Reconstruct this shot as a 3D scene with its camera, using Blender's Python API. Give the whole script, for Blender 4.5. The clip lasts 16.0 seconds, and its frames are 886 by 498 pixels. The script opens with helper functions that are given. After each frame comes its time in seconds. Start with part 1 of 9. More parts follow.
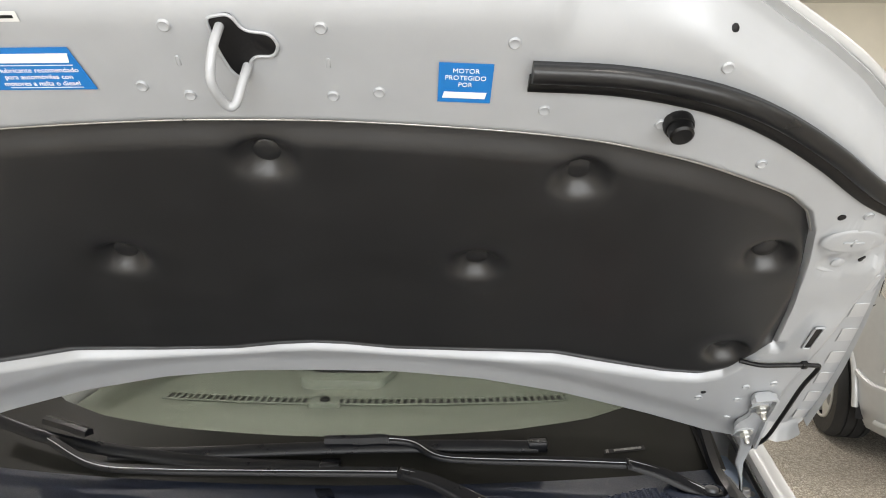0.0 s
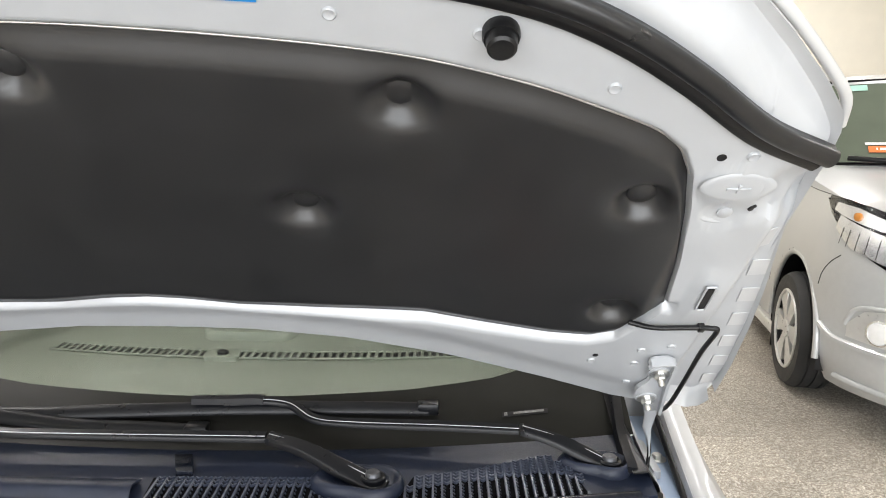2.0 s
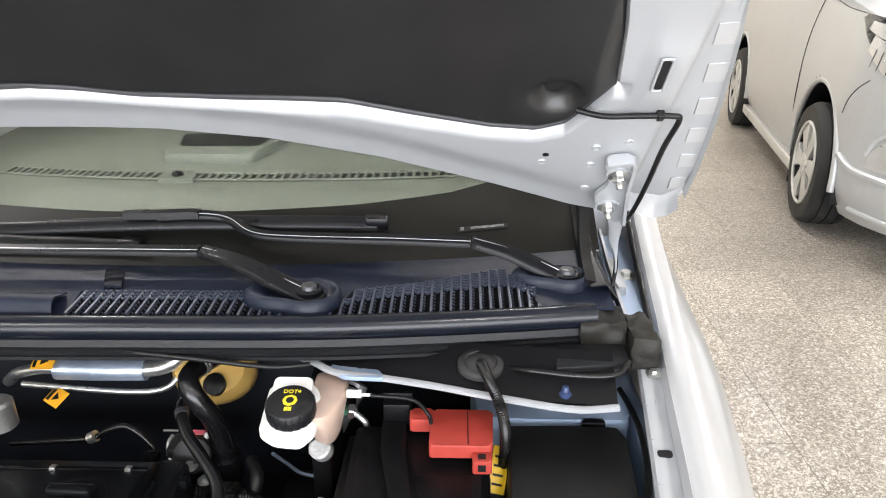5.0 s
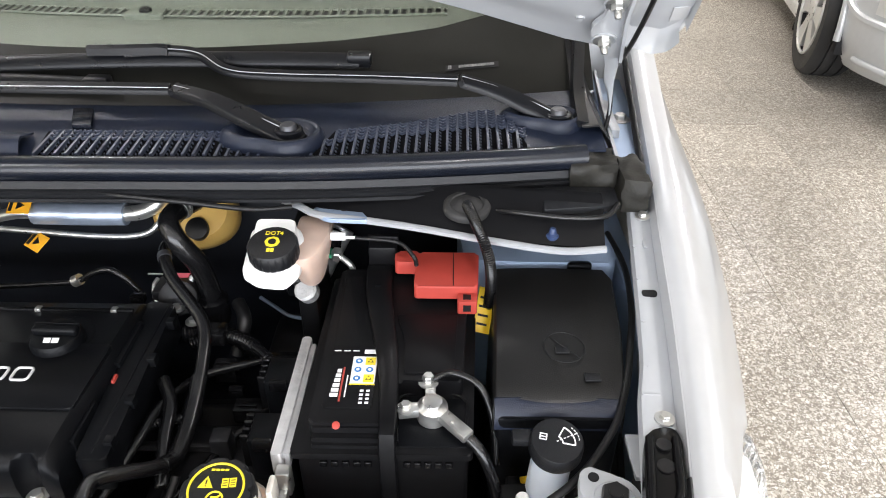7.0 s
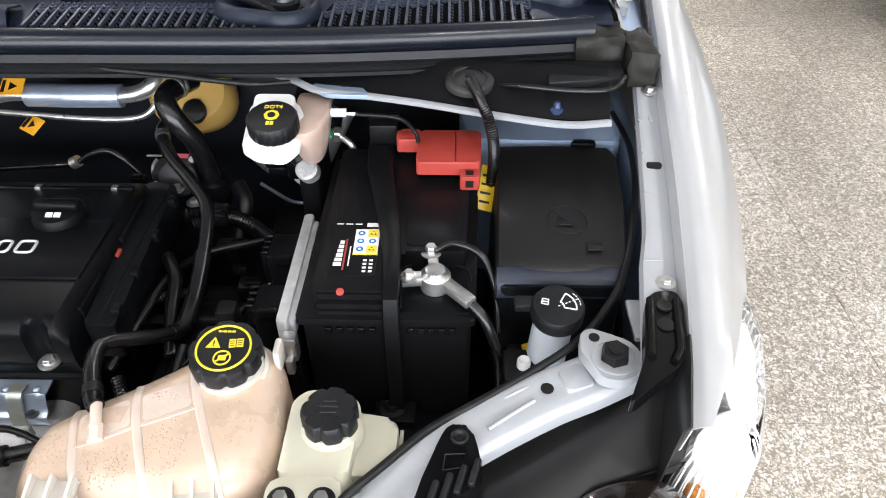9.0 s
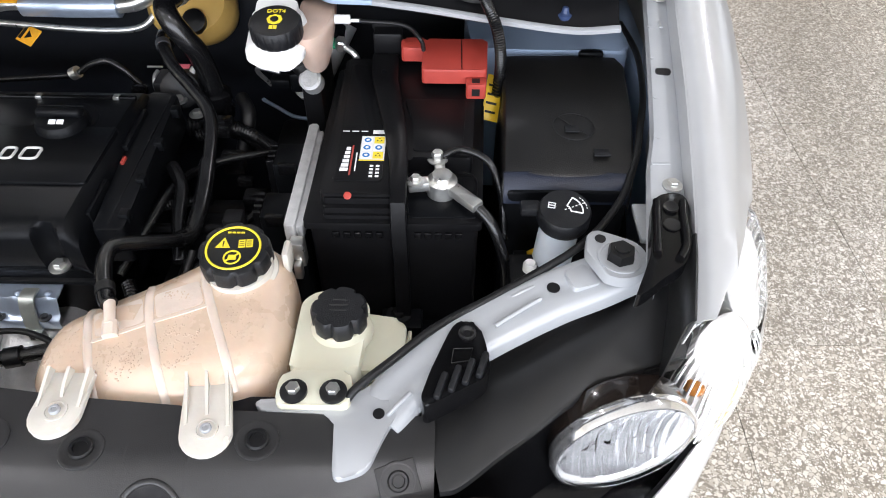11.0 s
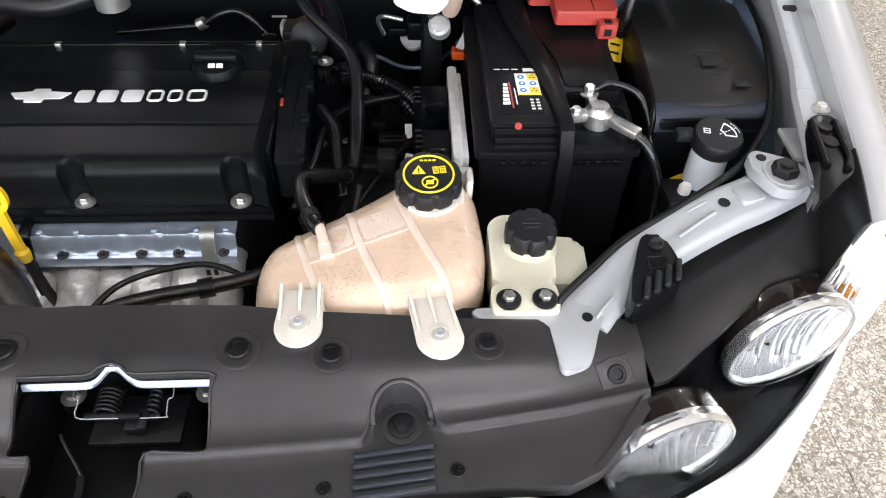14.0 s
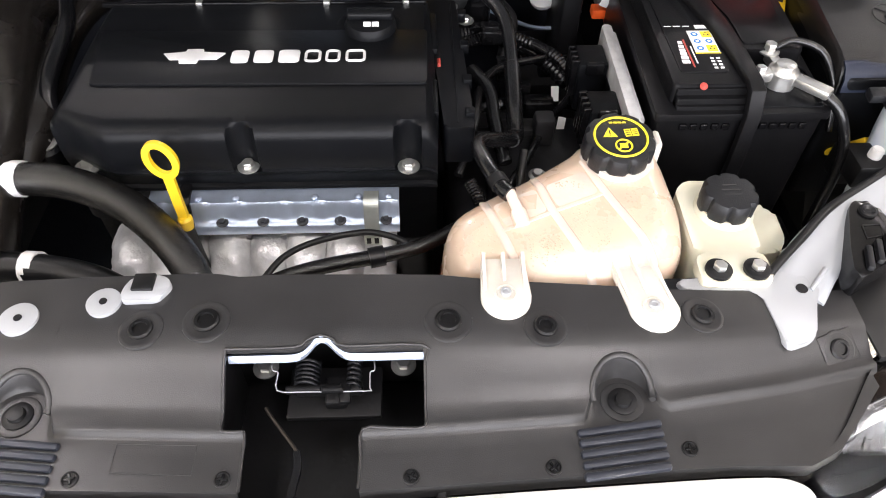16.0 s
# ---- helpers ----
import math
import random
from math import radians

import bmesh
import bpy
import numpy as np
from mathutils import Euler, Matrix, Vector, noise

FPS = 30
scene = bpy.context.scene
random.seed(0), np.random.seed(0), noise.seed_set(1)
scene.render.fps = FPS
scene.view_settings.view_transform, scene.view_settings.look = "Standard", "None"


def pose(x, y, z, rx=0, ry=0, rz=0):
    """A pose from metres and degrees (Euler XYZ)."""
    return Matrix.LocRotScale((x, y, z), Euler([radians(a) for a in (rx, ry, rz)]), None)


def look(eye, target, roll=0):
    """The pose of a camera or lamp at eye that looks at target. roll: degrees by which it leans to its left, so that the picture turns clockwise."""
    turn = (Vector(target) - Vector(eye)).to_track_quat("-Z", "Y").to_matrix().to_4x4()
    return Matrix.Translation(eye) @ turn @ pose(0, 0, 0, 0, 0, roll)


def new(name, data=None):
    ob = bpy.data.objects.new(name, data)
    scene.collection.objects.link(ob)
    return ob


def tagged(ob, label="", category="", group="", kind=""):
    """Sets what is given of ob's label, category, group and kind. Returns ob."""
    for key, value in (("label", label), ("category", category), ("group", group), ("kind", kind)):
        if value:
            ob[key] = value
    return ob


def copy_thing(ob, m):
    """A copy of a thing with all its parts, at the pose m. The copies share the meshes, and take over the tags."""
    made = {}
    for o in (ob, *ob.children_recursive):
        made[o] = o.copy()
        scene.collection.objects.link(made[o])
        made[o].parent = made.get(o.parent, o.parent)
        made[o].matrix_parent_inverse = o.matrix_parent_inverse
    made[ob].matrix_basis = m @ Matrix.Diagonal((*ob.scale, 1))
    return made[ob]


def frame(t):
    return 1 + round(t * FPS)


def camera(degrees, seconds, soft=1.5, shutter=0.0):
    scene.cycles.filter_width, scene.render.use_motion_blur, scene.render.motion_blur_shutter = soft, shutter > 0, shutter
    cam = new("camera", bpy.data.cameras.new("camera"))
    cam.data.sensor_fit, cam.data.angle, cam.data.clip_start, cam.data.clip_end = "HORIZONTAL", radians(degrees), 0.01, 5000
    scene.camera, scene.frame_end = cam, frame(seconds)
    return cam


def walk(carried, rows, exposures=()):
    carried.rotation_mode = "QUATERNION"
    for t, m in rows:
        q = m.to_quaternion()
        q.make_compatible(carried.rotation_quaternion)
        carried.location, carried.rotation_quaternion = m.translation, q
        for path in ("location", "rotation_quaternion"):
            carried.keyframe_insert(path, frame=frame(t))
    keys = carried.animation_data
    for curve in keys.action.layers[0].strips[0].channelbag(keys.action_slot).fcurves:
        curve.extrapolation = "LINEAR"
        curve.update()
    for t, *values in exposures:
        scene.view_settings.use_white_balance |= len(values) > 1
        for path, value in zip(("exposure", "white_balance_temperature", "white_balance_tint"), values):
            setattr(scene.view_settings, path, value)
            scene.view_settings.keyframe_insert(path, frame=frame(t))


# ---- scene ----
from mathutils import bvhtree
cam = camera(65.0, 16.0, soft=1.0)
PATH = [
    (0, (0.198, 0.065, 1.494), (0.19, 2.055, 1.294), 0.3),
    (0.5, (0.195, 0.107, 1.495), (0.31, 2.095, 1.313), -0.4),
    (1, (0.238, 0.131, 1.495), (0.365, 2.114, 1.271), -0.4),
    (1.3, (0.275, 0.159, 1.498), (0.375, 2.139, 1.24), 0.3),
    (1.5, (0.311, 0.165, 1.493), (0.379, 2.143, 1.206), 0.4),
    (2, (0.379, 0.2, 1.481), (0.4, 2.167, 1.122), 1.1),
    (2.5, (0.425, 0.218, 1.468), (0.401, 2.172, 1.042), 1.0),
    (3, (0.45, 0.233, 1.455), (0.385, 2.171, 0.963), 0.7),
    (3.5, (0.463, 0.25, 1.443), (0.391, 2.165, 0.871), 0.7),
    (4, (0.479, 0.265, 1.428), (0.425, 2.149, 0.761), 0.2),
    (4.2, (0.487, 0.271, 1.413), (0.432, 2.151, 0.734), -0.0),
    (6.3, (0.501, 0.297, 1.375), (0.488, 2.018, 0.355), 0.5),
    (6.5, (0.501, 0.299, 1.37), (0.484, 1.999, 0.316), 0.5),
    (7, (0.506, 0.303, 1.353), (0.494, 1.955, 0.226), 0.5),
    (7.5, (0.507, 0.302, 1.337), (0.519, 1.914, 0.154), 1.1),
    (8, (0.506, 0.298, 1.324), (0.507, 1.872, 0.089), 0.8),
    (8.5, (0.508, 0.288, 1.315), (0.515, 1.834, 0.046), 0.8),
    (8.9, (0.504, 0.281, 1.312), (0.51, 1.793, 0.003), 1.2),
    (9, (0.504, 0.273, 1.305), (0.494, 1.786, -0.003), 0.4),
    (9.2, (0.504, 0.268, 1.301), (0.489, 1.771, -0.018), 0.2),
    (11.3, (0.489, 0.235, 1.271), (0.495, 1.615, -0.177), 1.0),
    (11.5, (0.481, 0.229, 1.267), (0.497, 1.596, -0.193), 1.5),
    (12, (0.448, 0.216, 1.264), (0.477, 1.563, -0.213), 1.6),
    (12.5, (0.396, 0.204, 1.265), (0.456, 1.548, -0.214), 2.0),
    (13, (0.347, 0.184, 1.273), (0.45, 1.533, -0.2), 2.6),
    (13.5, (0.305, 0.174, 1.272), (0.418, 1.529, -0.195), 2.5),
    (14, (0.261, 0.167, 1.27), (0.366, 1.521, -0.198), 2.2),
    (14.5, (0.209, 0.162, 1.262), (0.31, 1.518, -0.204), 1.8),
    (15, (0.158, 0.153, 1.259), (0.262, 1.509, -0.207), 1.8),
    (15.5, (0.113, 0.155, 1.255), (0.174, 1.495, -0.228), 1.4),
    (16, (0.087, 0.195, 1.239), (0.142, 1.488, -0.285), 0.8),
]
K = 0.935  # metres to one unit of the plan below
walk(cam, [(t, look(K * Vector(eye), K * Vector(target), roll)) for t, eye, target, roll in PATH],
     [(0, -0.27, 6850, 12), (1.0, -0.16, 6800, 12), (1.5, 0.0, 6700, 12), (3.5, 0.40, 6550, 13), (7.5, 0.28, 6400, 14), (9.0, 0.20, 6300, 14), (11.5, -0.02, 6200, 15), (12.5, -0.08, 6250, 15), (14.0, 0.08, 6400, 16), (15.0, 0.40, 6550, 18), (16.0, 0.56, 6600, 18)])

# ---- world, room light ----
world = bpy.data.worlds.new("world")
scene.world = world
world.use_nodes = True
wn = world.node_tree.nodes
sky = wn.new("ShaderNodeTexSky")
sky.sky_type, sky.sun_disc, sky.sun_elevation, sky.sun_rotation = "NISHITA", False, radians(50), radians(200)
wn["Background"].inputs["Strength"].default_value = 0.1
world.node_tree.links.new(sky.outputs["Color"], wn["Background"].inputs["Color"])


def area_lamp(name, place, target, w, h, watts, colour=(1, 1, 1)):
    data = bpy.data.lights.new(name, "AREA")
    data.shape, data.size, data.size_y, data.energy, data.color = "RECTANGLE", w, h, watts, colour
    ob = new(name, data)
    ob.matrix_world = look(K * Vector(place), K * Vector(target))
    return ob


CEILING_Z = 3.6
LAMPS = [(-2.05, -0.9), (1.2, -0.9), (4.2, -0.9), (-2.05, 1.74), (4.2, 1.74), (-2.05, 4.4), (1.2, 4.4), (4.2, 4.4), (4.2, 7.0), (1.2, 7.0)]
for lx, ly in LAMPS:
    area_lamp("ceiling_lamp_light", (lx, ly, CEILING_Z - 0.09), (lx, ly + 0.0001, 0), 0.18 if lx < 0 else 0.30, 0.18 if lx < 0 else 0.30, 27.5, (1.0, 0.985, 0.975))
area_lamp("shopfront_daylight", (0.5, -4.4, 1.65), (0.5, 0, 1.4), 8.0, 2.6, 475, (0.92, 0.965, 1.0))


# ---- materials ----
def mat(name, colour, rough=0.5, metal=0.0, vary=0.12, scale=30.0, bump=0.0, bump_scale=200.0, coat=0.0, spec=0.5, transmission=0.0, alpha=1.0, ior=1.45, sub=0.0, rough_vary=0.1, fine=None):
    """A procedural surface: base colour with variation at two scales, uneven gloss and fine relief."""
    m = bpy.data.materials.new(name)
    m.use_nodes = True
    nt, n = m.node_tree, m.node_tree.nodes
    p = n["Principled BSDF"]
    ln = nt.links.new
    tc = n.new("ShaderNodeTexCoord")
    big = n.new("ShaderNodeTexNoise")
    big.inputs["Scale"].default_value, big.inputs["Detail"].default_value = scale * 0.12, 5
    small = n.new("ShaderNodeTexNoise")
    small.inputs["Scale"].default_value, small.inputs["Detail"].default_value = scale, 8
    for t in (big, small):
        ln(tc.outputs["Object"], t.inputs["Vector"])
    mix = n.new("ShaderNodeMath")
    mix.operation = "ADD"
    ln(big.outputs["Fac"], mix.inputs[0])
    ln(small.outputs["Fac"], mix.inputs[1])
    ramp = n.new("ShaderNodeMapRange")
    ramp.inputs["From Min"].default_value, ramp.inputs["From Max"].default_value = 0.7, 1.3
    ramp.inputs["To Min"].default_value, ramp.inputs["To Max"].default_value = 1 - vary, 1 + vary
    ln(mix.outputs[0], ramp.inputs["Value"])
    mul = n.new("ShaderNodeVectorMath")
    mul.operation = "SCALE"
    mul.inputs[0].default_value = colour
    ln(ramp.outputs["Result"], mul.inputs["Scale"])
    ln(mul.outputs["Vector"], p.inputs["Base Color"])
    rr = n.new("ShaderNodeMapRange")
    rr.inputs["From Min"].default_value, rr.inputs["From Max"].default_value = 0.3, 0.7
    rr.inputs["To Min"].default_value, rr.inputs["To Max"].default_value = max(0.02, rough - rough_vary * rough), min(1, rough + rough_vary * rough)
    ln(small.outputs["Fac"], rr.inputs["Value"])
    ln(rr.outputs["Result"], p.inputs["Roughness"])
    p.inputs["Metallic"].default_value = metal
    p.inputs["Coat Weight"].default_value = coat
    p.inputs["Coat Roughness"].default_value = 0.06
    p.inputs["Specular IOR Level"].default_value = spec
    p.inputs["Transmission Weight"].default_value = transmission
    p.inputs["Alpha"].default_value = alpha
    p.inputs["IOR"].default_value = ior
    if sub:
        p.inputs["Subsurface Weight"].default_value = sub
        p.inputs["Subsurface Radius"].default_value = (0.02, 0.014, 0.01)
    if bump:
        bn = n.new("ShaderNodeTexNoise")
        bn.inputs["Scale"].default_value, bn.inputs["Detail"].default_value = bump_scale, 4
        ln(tc.outputs["Object"], bn.inputs["Vector"])
        b = n.new("ShaderNodeBump")
        b.inputs["Strength"].default_value, b.inputs["Distance"].default_value = bump, 0.002
        ln(bn.outputs["Fac"], b.inputs["Height"])
        ln(b.outputs["Normal"], p.inputs["Normal"])
    return m


def glow(name, colour, strength):
    m = bpy.data.materials.new(name)
    m.use_nodes = True
    p = m.node_tree.nodes["Principled BSDF"]
    p.inputs["Emission Color"].default_value = (*colour, 1)
    p.inputs["Emission Strength"].default_value = strength
    return m


def terrazzo():
    m = bpy.data.materials.new("terrazzo")
    m.use_nodes = True
    nt, n = m.node_tree, m.node_tree.nodes
    ln = nt.links.new
    p = n["Principled BSDF"]
    geo = n.new("ShaderNodeNewGeometry")
    info = n.new("ShaderNodeObjectInfo")
    warp = n.new("ShaderNodeTexNoise")
    warp.inputs["Scale"].default_value = 70
    ln(geo.outputs["Position"], warp.inputs["Vector"])
    off = n.new("ShaderNodeVectorMath")
    off.operation = "MULTIPLY_ADD"
    off.inputs[1].default_value = (0.012, 0.012, 0)
    ln(warp.outputs["Color"], off.inputs[0])
    ln(geo.outputs["Position"], off.inputs[2])
    shades, masks = [], []
    for sc, gap, soft, rare in ((108.0, 0.09, 0.05, 0.44), (210.0, 0.08, 0.06, 0.22)):
        cells = []
        for feature in ("F1", "DISTANCE_TO_EDGE"):
            v = n.new("ShaderNodeTexVoronoi")
            v.feature = feature
            v.inputs["Scale"].default_value = sc
            ln(off.outputs["Vector"], v.inputs["Vector"])
            cells.append(v)
        e = n.new("ShaderNodeMapRange")
        e.inputs["From Min"].default_value, e.inputs["From Max"].default_value = gap, gap + soft
        ln(cells[1].outputs["Distance"], e.inputs["Value"])
        sep = n.new("ShaderNodeSeparateColor")
        ln(cells[0].outputs["Color"], sep.inputs["Color"])
        some = n.new("ShaderNodeMath")
        some.operation = "GREATER_THAN"
        some.inputs[1].default_value = rare
        ln(sep.outputs["Red"], some.inputs[0])
        mm = n.new("ShaderNodeMath")
        mm.operation = "MULTIPLY"
        ln(e.outputs["Result"], mm.inputs[0])
        ln(some.outputs[0], mm.inputs[1])
        r = n.new("ShaderNodeValToRGB")
        el = r.color_ramp.elements
        el[0].color, el[1].color = (0.30, 0.258, 0.205, 1), (0.79, 0.755, 0.69, 1)
        for pos, c in ((0.14, (0.46, 0.41, 0.34, 1)), (0.42, (0.61, 0.565, 0.49, 1)), (0.75, (0.71, 0.67, 0.60, 1))):
            k = el.new(pos)
            k.color = c
        ln(sep.outputs["Green"], r.inputs["Fac"])
        shades.append(r)
        masks.append(mm)
    paste = n.new("ShaderNodeTexNoise")
    paste.inputs["Scale"].default_value = 3.0
    paste.inputs["Detail"].default_value = 8
    ln(geo.outputs["Position"], paste.inputs["Vector"])
    pr = n.new("ShaderNodeValToRGB")
    pr.color_ramp.elements[0].color, pr.color_ramp.elements[1].color = (0.17, 0.145, 0.112, 1), (0.33, 0.29, 0.235, 1)
    ln(paste.outputs["Fac"], pr.inputs["Fac"])
    last = pr.outputs["Color"]
    for k in (1, 0):
        mix = n.new("ShaderNodeMix")
        mix.data_type = "RGBA"
        ln(masks[k].outputs[0], mix.inputs["Factor"])
        ln(last, mix.inputs["A"])
        ln(shades[k].outputs["Color"], mix.inputs["B"])
        last = mix.outputs["Result"]
    tone = n.new("ShaderNodeMapRange")
    tone.inputs["To Min"].default_value, tone.inputs["To Max"].default_value = 0.88, 1.08
    both = n.new("ShaderNodeMath")
    both.operation = "ADD"
    ln(info.outputs["Random"], both.inputs[0])
    ln(geo.outputs["Random Per Island"], both.inputs[1])
    part_of = n.new("ShaderNodeMath")
    part_of.operation = "FRACT"
    ln(both.outputs[0], part_of.inputs[0])
    ln(part_of.outputs[0], tone.inputs["Value"])
    worn = n.new("ShaderNodeTexNoise")
    worn.inputs["Scale"].default_value, worn.inputs["Detail"].default_value = 1.6, 6
    ln(geo.outputs["Position"], worn.inputs["Vector"])
    wr = n.new("ShaderNodeMapRange")
    wr.inputs["From Min"].default_value, wr.inputs["From Max"].default_value = 0.3, 0.7
    wr.inputs["To Min"].default_value, wr.inputs["To Max"].default_value = 0.90, 1.10
    ln(worn.outputs["Fac"], wr.inputs["Value"])
    scale = n.new("ShaderNodeMath")
    scale.operation = "MULTIPLY"
    ln(tone.outputs["Result"], scale.inputs[0])
    ln(wr.outputs["Result"], scale.inputs[1])
    sc = n.new("ShaderNodeVectorMath")
    sc.operation = "SCALE"
    ln(last, sc.inputs[0])
    ln(scale.outputs[0], sc.inputs["Scale"])
    ln(sc.outputs["Vector"], p.inputs["Base Color"])
    rr = n.new("ShaderNodeMapRange")
    rr.inputs["To Min"].default_value, rr.inputs["To Max"].default_value = 0.26, 0.44
    ln(worn.outputs["Fac"], rr.inputs["Value"])
    ln(rr.outputs["Result"], p.inputs["Roughness"])
    return m


PAINT = mat("silver paint", (0.55, 0.56, 0.57), 0.32, 0.35, 0.03, 40, 0.02, 900, coat=0.6)
PRIMER = mat("silver inner paint", (0.425, 0.440, 0.460), 0.45, 0.25, 0.04, 25, 0.03, 600, coat=0.15)
# the silver inner paint again, with the bluish light put into its colour
BLUE_TINT = mat("silver with bluish light painted in", (0.30, 0.385, 0.52), 0.4, 0.3, 0.06, 20, 0.02, 500)
VAN_PAINT = mat("soft silver paint", (0.47, 0.48, 0.48), 0.32, 0.3, 0.03, 40, coat=0.45)
BATTERY = mat("deep black battery plastic", (0.0050, 0.0050, 0.0056), 0.40, 0, 0.2, 40, 0.1, 600, spec=0.17)
WHITE_PAINT = mat("pale silver bumper paint", (0.74, 0.75, 0.75), 0.3, 0.15, 0.02, 40, coat=0.6)
PAD = mat("black felt", (0.0185, 0.0185, 0.019), 0.36, 0, 0.12, 20, 0.04, 900, spec=0.6)
TAB = mat("faint grey tab", (0.50, 0.51, 0.52), 0.45, 0.3, 0.04, 30)
RUBBER = mat("black rubber", (0.0065, 0.0065, 0.007), 0.38, 0, 0.3, 40, 0.1, 500, spec=0.38)
# black leaned to blue: the bluish shade is part of this colour
PLASTIC = mat("black plastic", (0.0085, 0.009, 0.0105), 0.40, 0, 0.2, 40, 0.25, 900, spec=0.4)
PANEL = mat("charcoal grained plastic", (0.0285, 0.0281, 0.0285), 0.31, 0, 0.18, 25, 0.10, 1100)
# engine black with the bay's bluish shade mixed in
COVER = mat("satin black engine plastic", (0.0040, 0.0044, 0.0053), 0.33, 0, 0.15, 30, 0.15, 1000, spec=0.14)
GLOSS = mat("gloss black plastic", (0.004, 0.004, 0.0045), 0.2, 0, 0.2, 30, spec=0.22)
ARM = mat("satin black wiper paint", (0.005, 0.0055, 0.007), 0.30, 0, 0.2, 60, 0.05, 400, spec=0.28)
LOOM = mat("shiny black loom", (0.0045, 0.0045, 0.005), 0.24, 0, 0.2, 40, spec=0.55)
DUSTY = mat("dusty black plastic", (0.0066, 0.0064, 0.0062), 0.36, 0, 0.3, 14, 0.2, 900)
# black plastic; the blue of reflected daylight is painted into the base colour
COWL = mat("black plastic with painted blue sheen", (0.0105, 0.0145, 0.027), 0.34, 0, 0.2, 40, 0.2, 900, spec=0.32)
FOAM = mat("dirty black foam", (0.014, 0.0132, 0.0105), 0.55, 0, 0.5, 40, 0.25, 260, spec=0.35)
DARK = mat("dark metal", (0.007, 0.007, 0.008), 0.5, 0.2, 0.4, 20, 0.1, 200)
# silver body metal made near black: the deep bay's shade is in the colour
BAY_SHADE = mat("body metal with painted bay shade", (0.0028, 0.004, 0.0075), 0.6, 0.2, 0.3, 10)
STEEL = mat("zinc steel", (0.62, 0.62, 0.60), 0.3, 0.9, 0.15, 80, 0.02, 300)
ALU = mat("cast aluminium", (0.62, 0.62, 0.62), 0.42, 0.5, 0.2, 60, 0.5, 250)
SHIELD = mat("bluish pressed aluminium", (0.47, 0.55, 0.68), 0.32, 0.7, 0.12, 60, 0.12, 160)
# bright edge lines; on the wiper arms they are a painted highlight
EDGE_LINE = mat("bright edge line", (0.40, 0.41, 0.43), 0.35, 0.5, 0.2, 200)
CHROME = mat("chrome", (0.85, 0.86, 0.88), 0.06, 1.0, 0.02, 30)
RED = mat("red plastic", (0.37, 0.045, 0.032), 0.5, 0, 0.12, 40, 0.1, 500)
ZINC_GREEN = mat("greenish zinc plate", (0.50, 0.53, 0.50), 0.35, 0.7, 0.12, 90)
GREEN_SEAL = mat("green seal", (0.05, 0.4, 0.2), 0.4)
YELLOW = mat("yellow plastic", (0.80, 0.52, 0.02), 0.4, 0, 0.08, 40)
YELLOW_INK = mat("yellow print", (0.82, 0.66, 0.03), 0.5, 0, 0.05, 60)
ORANGE = mat("orange label", (0.85, 0.40, 0.02), 0.5, 0, 0.1, 60)
BLUE = mat("blue sticker", (0.01, 0.17, 0.50), 0.35, 0, 0.05, 40)
WHITE = mat("white print", (0.82, 0.82, 0.82), 0.45, 0, 0.04, 50)
WHITE_PLASTIC = mat("white plastic", (0.74, 0.74, 0.73), 0.35, 0, 0.05, 40)
TANK = mat("milky pink tank plastic", (0.60, 0.462, 0.352), 0.28, 0, 0.14, 26, 0.12, 120, sub=0.45, coat=0.6)
TANK_PALE = mat("milky clear tank plastic", (0.76, 0.72, 0.65), 0.25, 0, 0.08, 40, 0.1, 150, transmission=0.22, ior=1.3, sub=0.15)
TANK_SKIN = mat("paler tank panel", (0.65, 0.545, 0.465), 0.24, 0, 0.12, 40, 0.2, 160, sub=0.4, coat=0.5)
CREAM = mat("cream reservoir plastic", (0.61, 0.595, 0.475), 0.35, 0, 0.06, 30, sub=0.2)
AMBER_TANK = mat("amber canister", (0.55, 0.35, 0.10), 0.3, 0, 0.15, 20, sub=0.1)
WASHER = mat("washer tank plastic", (0.46, 0.50, 0.55), 0.35, 0, 0.08, 30, sub=0.2)
DASH = mat("grey dashboard plastic", (0.140, 0.150, 0.128), 0.6, 0, 0.08, 40, 0.2, 800)
WALL = mat("cream wall paint", (0.82, 0.78, 0.68), 0.7, 0, 0.03, 6, 0.1, 120)
CEIL = mat("white ceiling paint", (0.80, 0.79, 0.76), 0.8, 0, 0.03, 6, 0.1, 120)
TYRE = mat("tyre rubber", (0.025, 0.025, 0.025), 0.65, 0, 0.25, 30, 0.2, 300)
RIM = mat("silver wheel paint", (0.62, 0.62, 0.60), 0.3, 0.5, 0.05, 40)
REFLECTOR = mat("metallised lamp reflector", (0.84, 0.84, 0.83), 0.24, 0.6, 0.03, 40)
FLUTE = mat("fluted mirror reflector", (0.90, 0.91, 0.92), 0.17, 0.86, 0.05, 60)
CORNER = mat("bright frosted lamp lining", (0.66, 0.65, 0.62), 0.42, 0.2, 0.25, 70, 0.5, 90)
LAMP_COVER = mat("black lamp cover plastic", (0.018, 0.018, 0.0183), 0.36, 0, 0.15, 25, 0.10, 1100, spec=0.4)
SEAL_RUBBER = mat("black seal rubber", (0.010, 0.0102, 0.011), 0.30, 0, 0.25, 30, 0.05, 300, spec=0.55)
# black slats lightened and blued: the sky's reflection is in the base colour
SLAT = mat("grille plastic with painted blue reflection", (0.036, 0.043, 0.064), 0.36, 0, 0.2, 40, 0.1, 700, spec=0.5)
BOWL = mat("bright lamp reflector", (0.78, 0.785, 0.79), 0.22, 0.8, 0.10, 60)
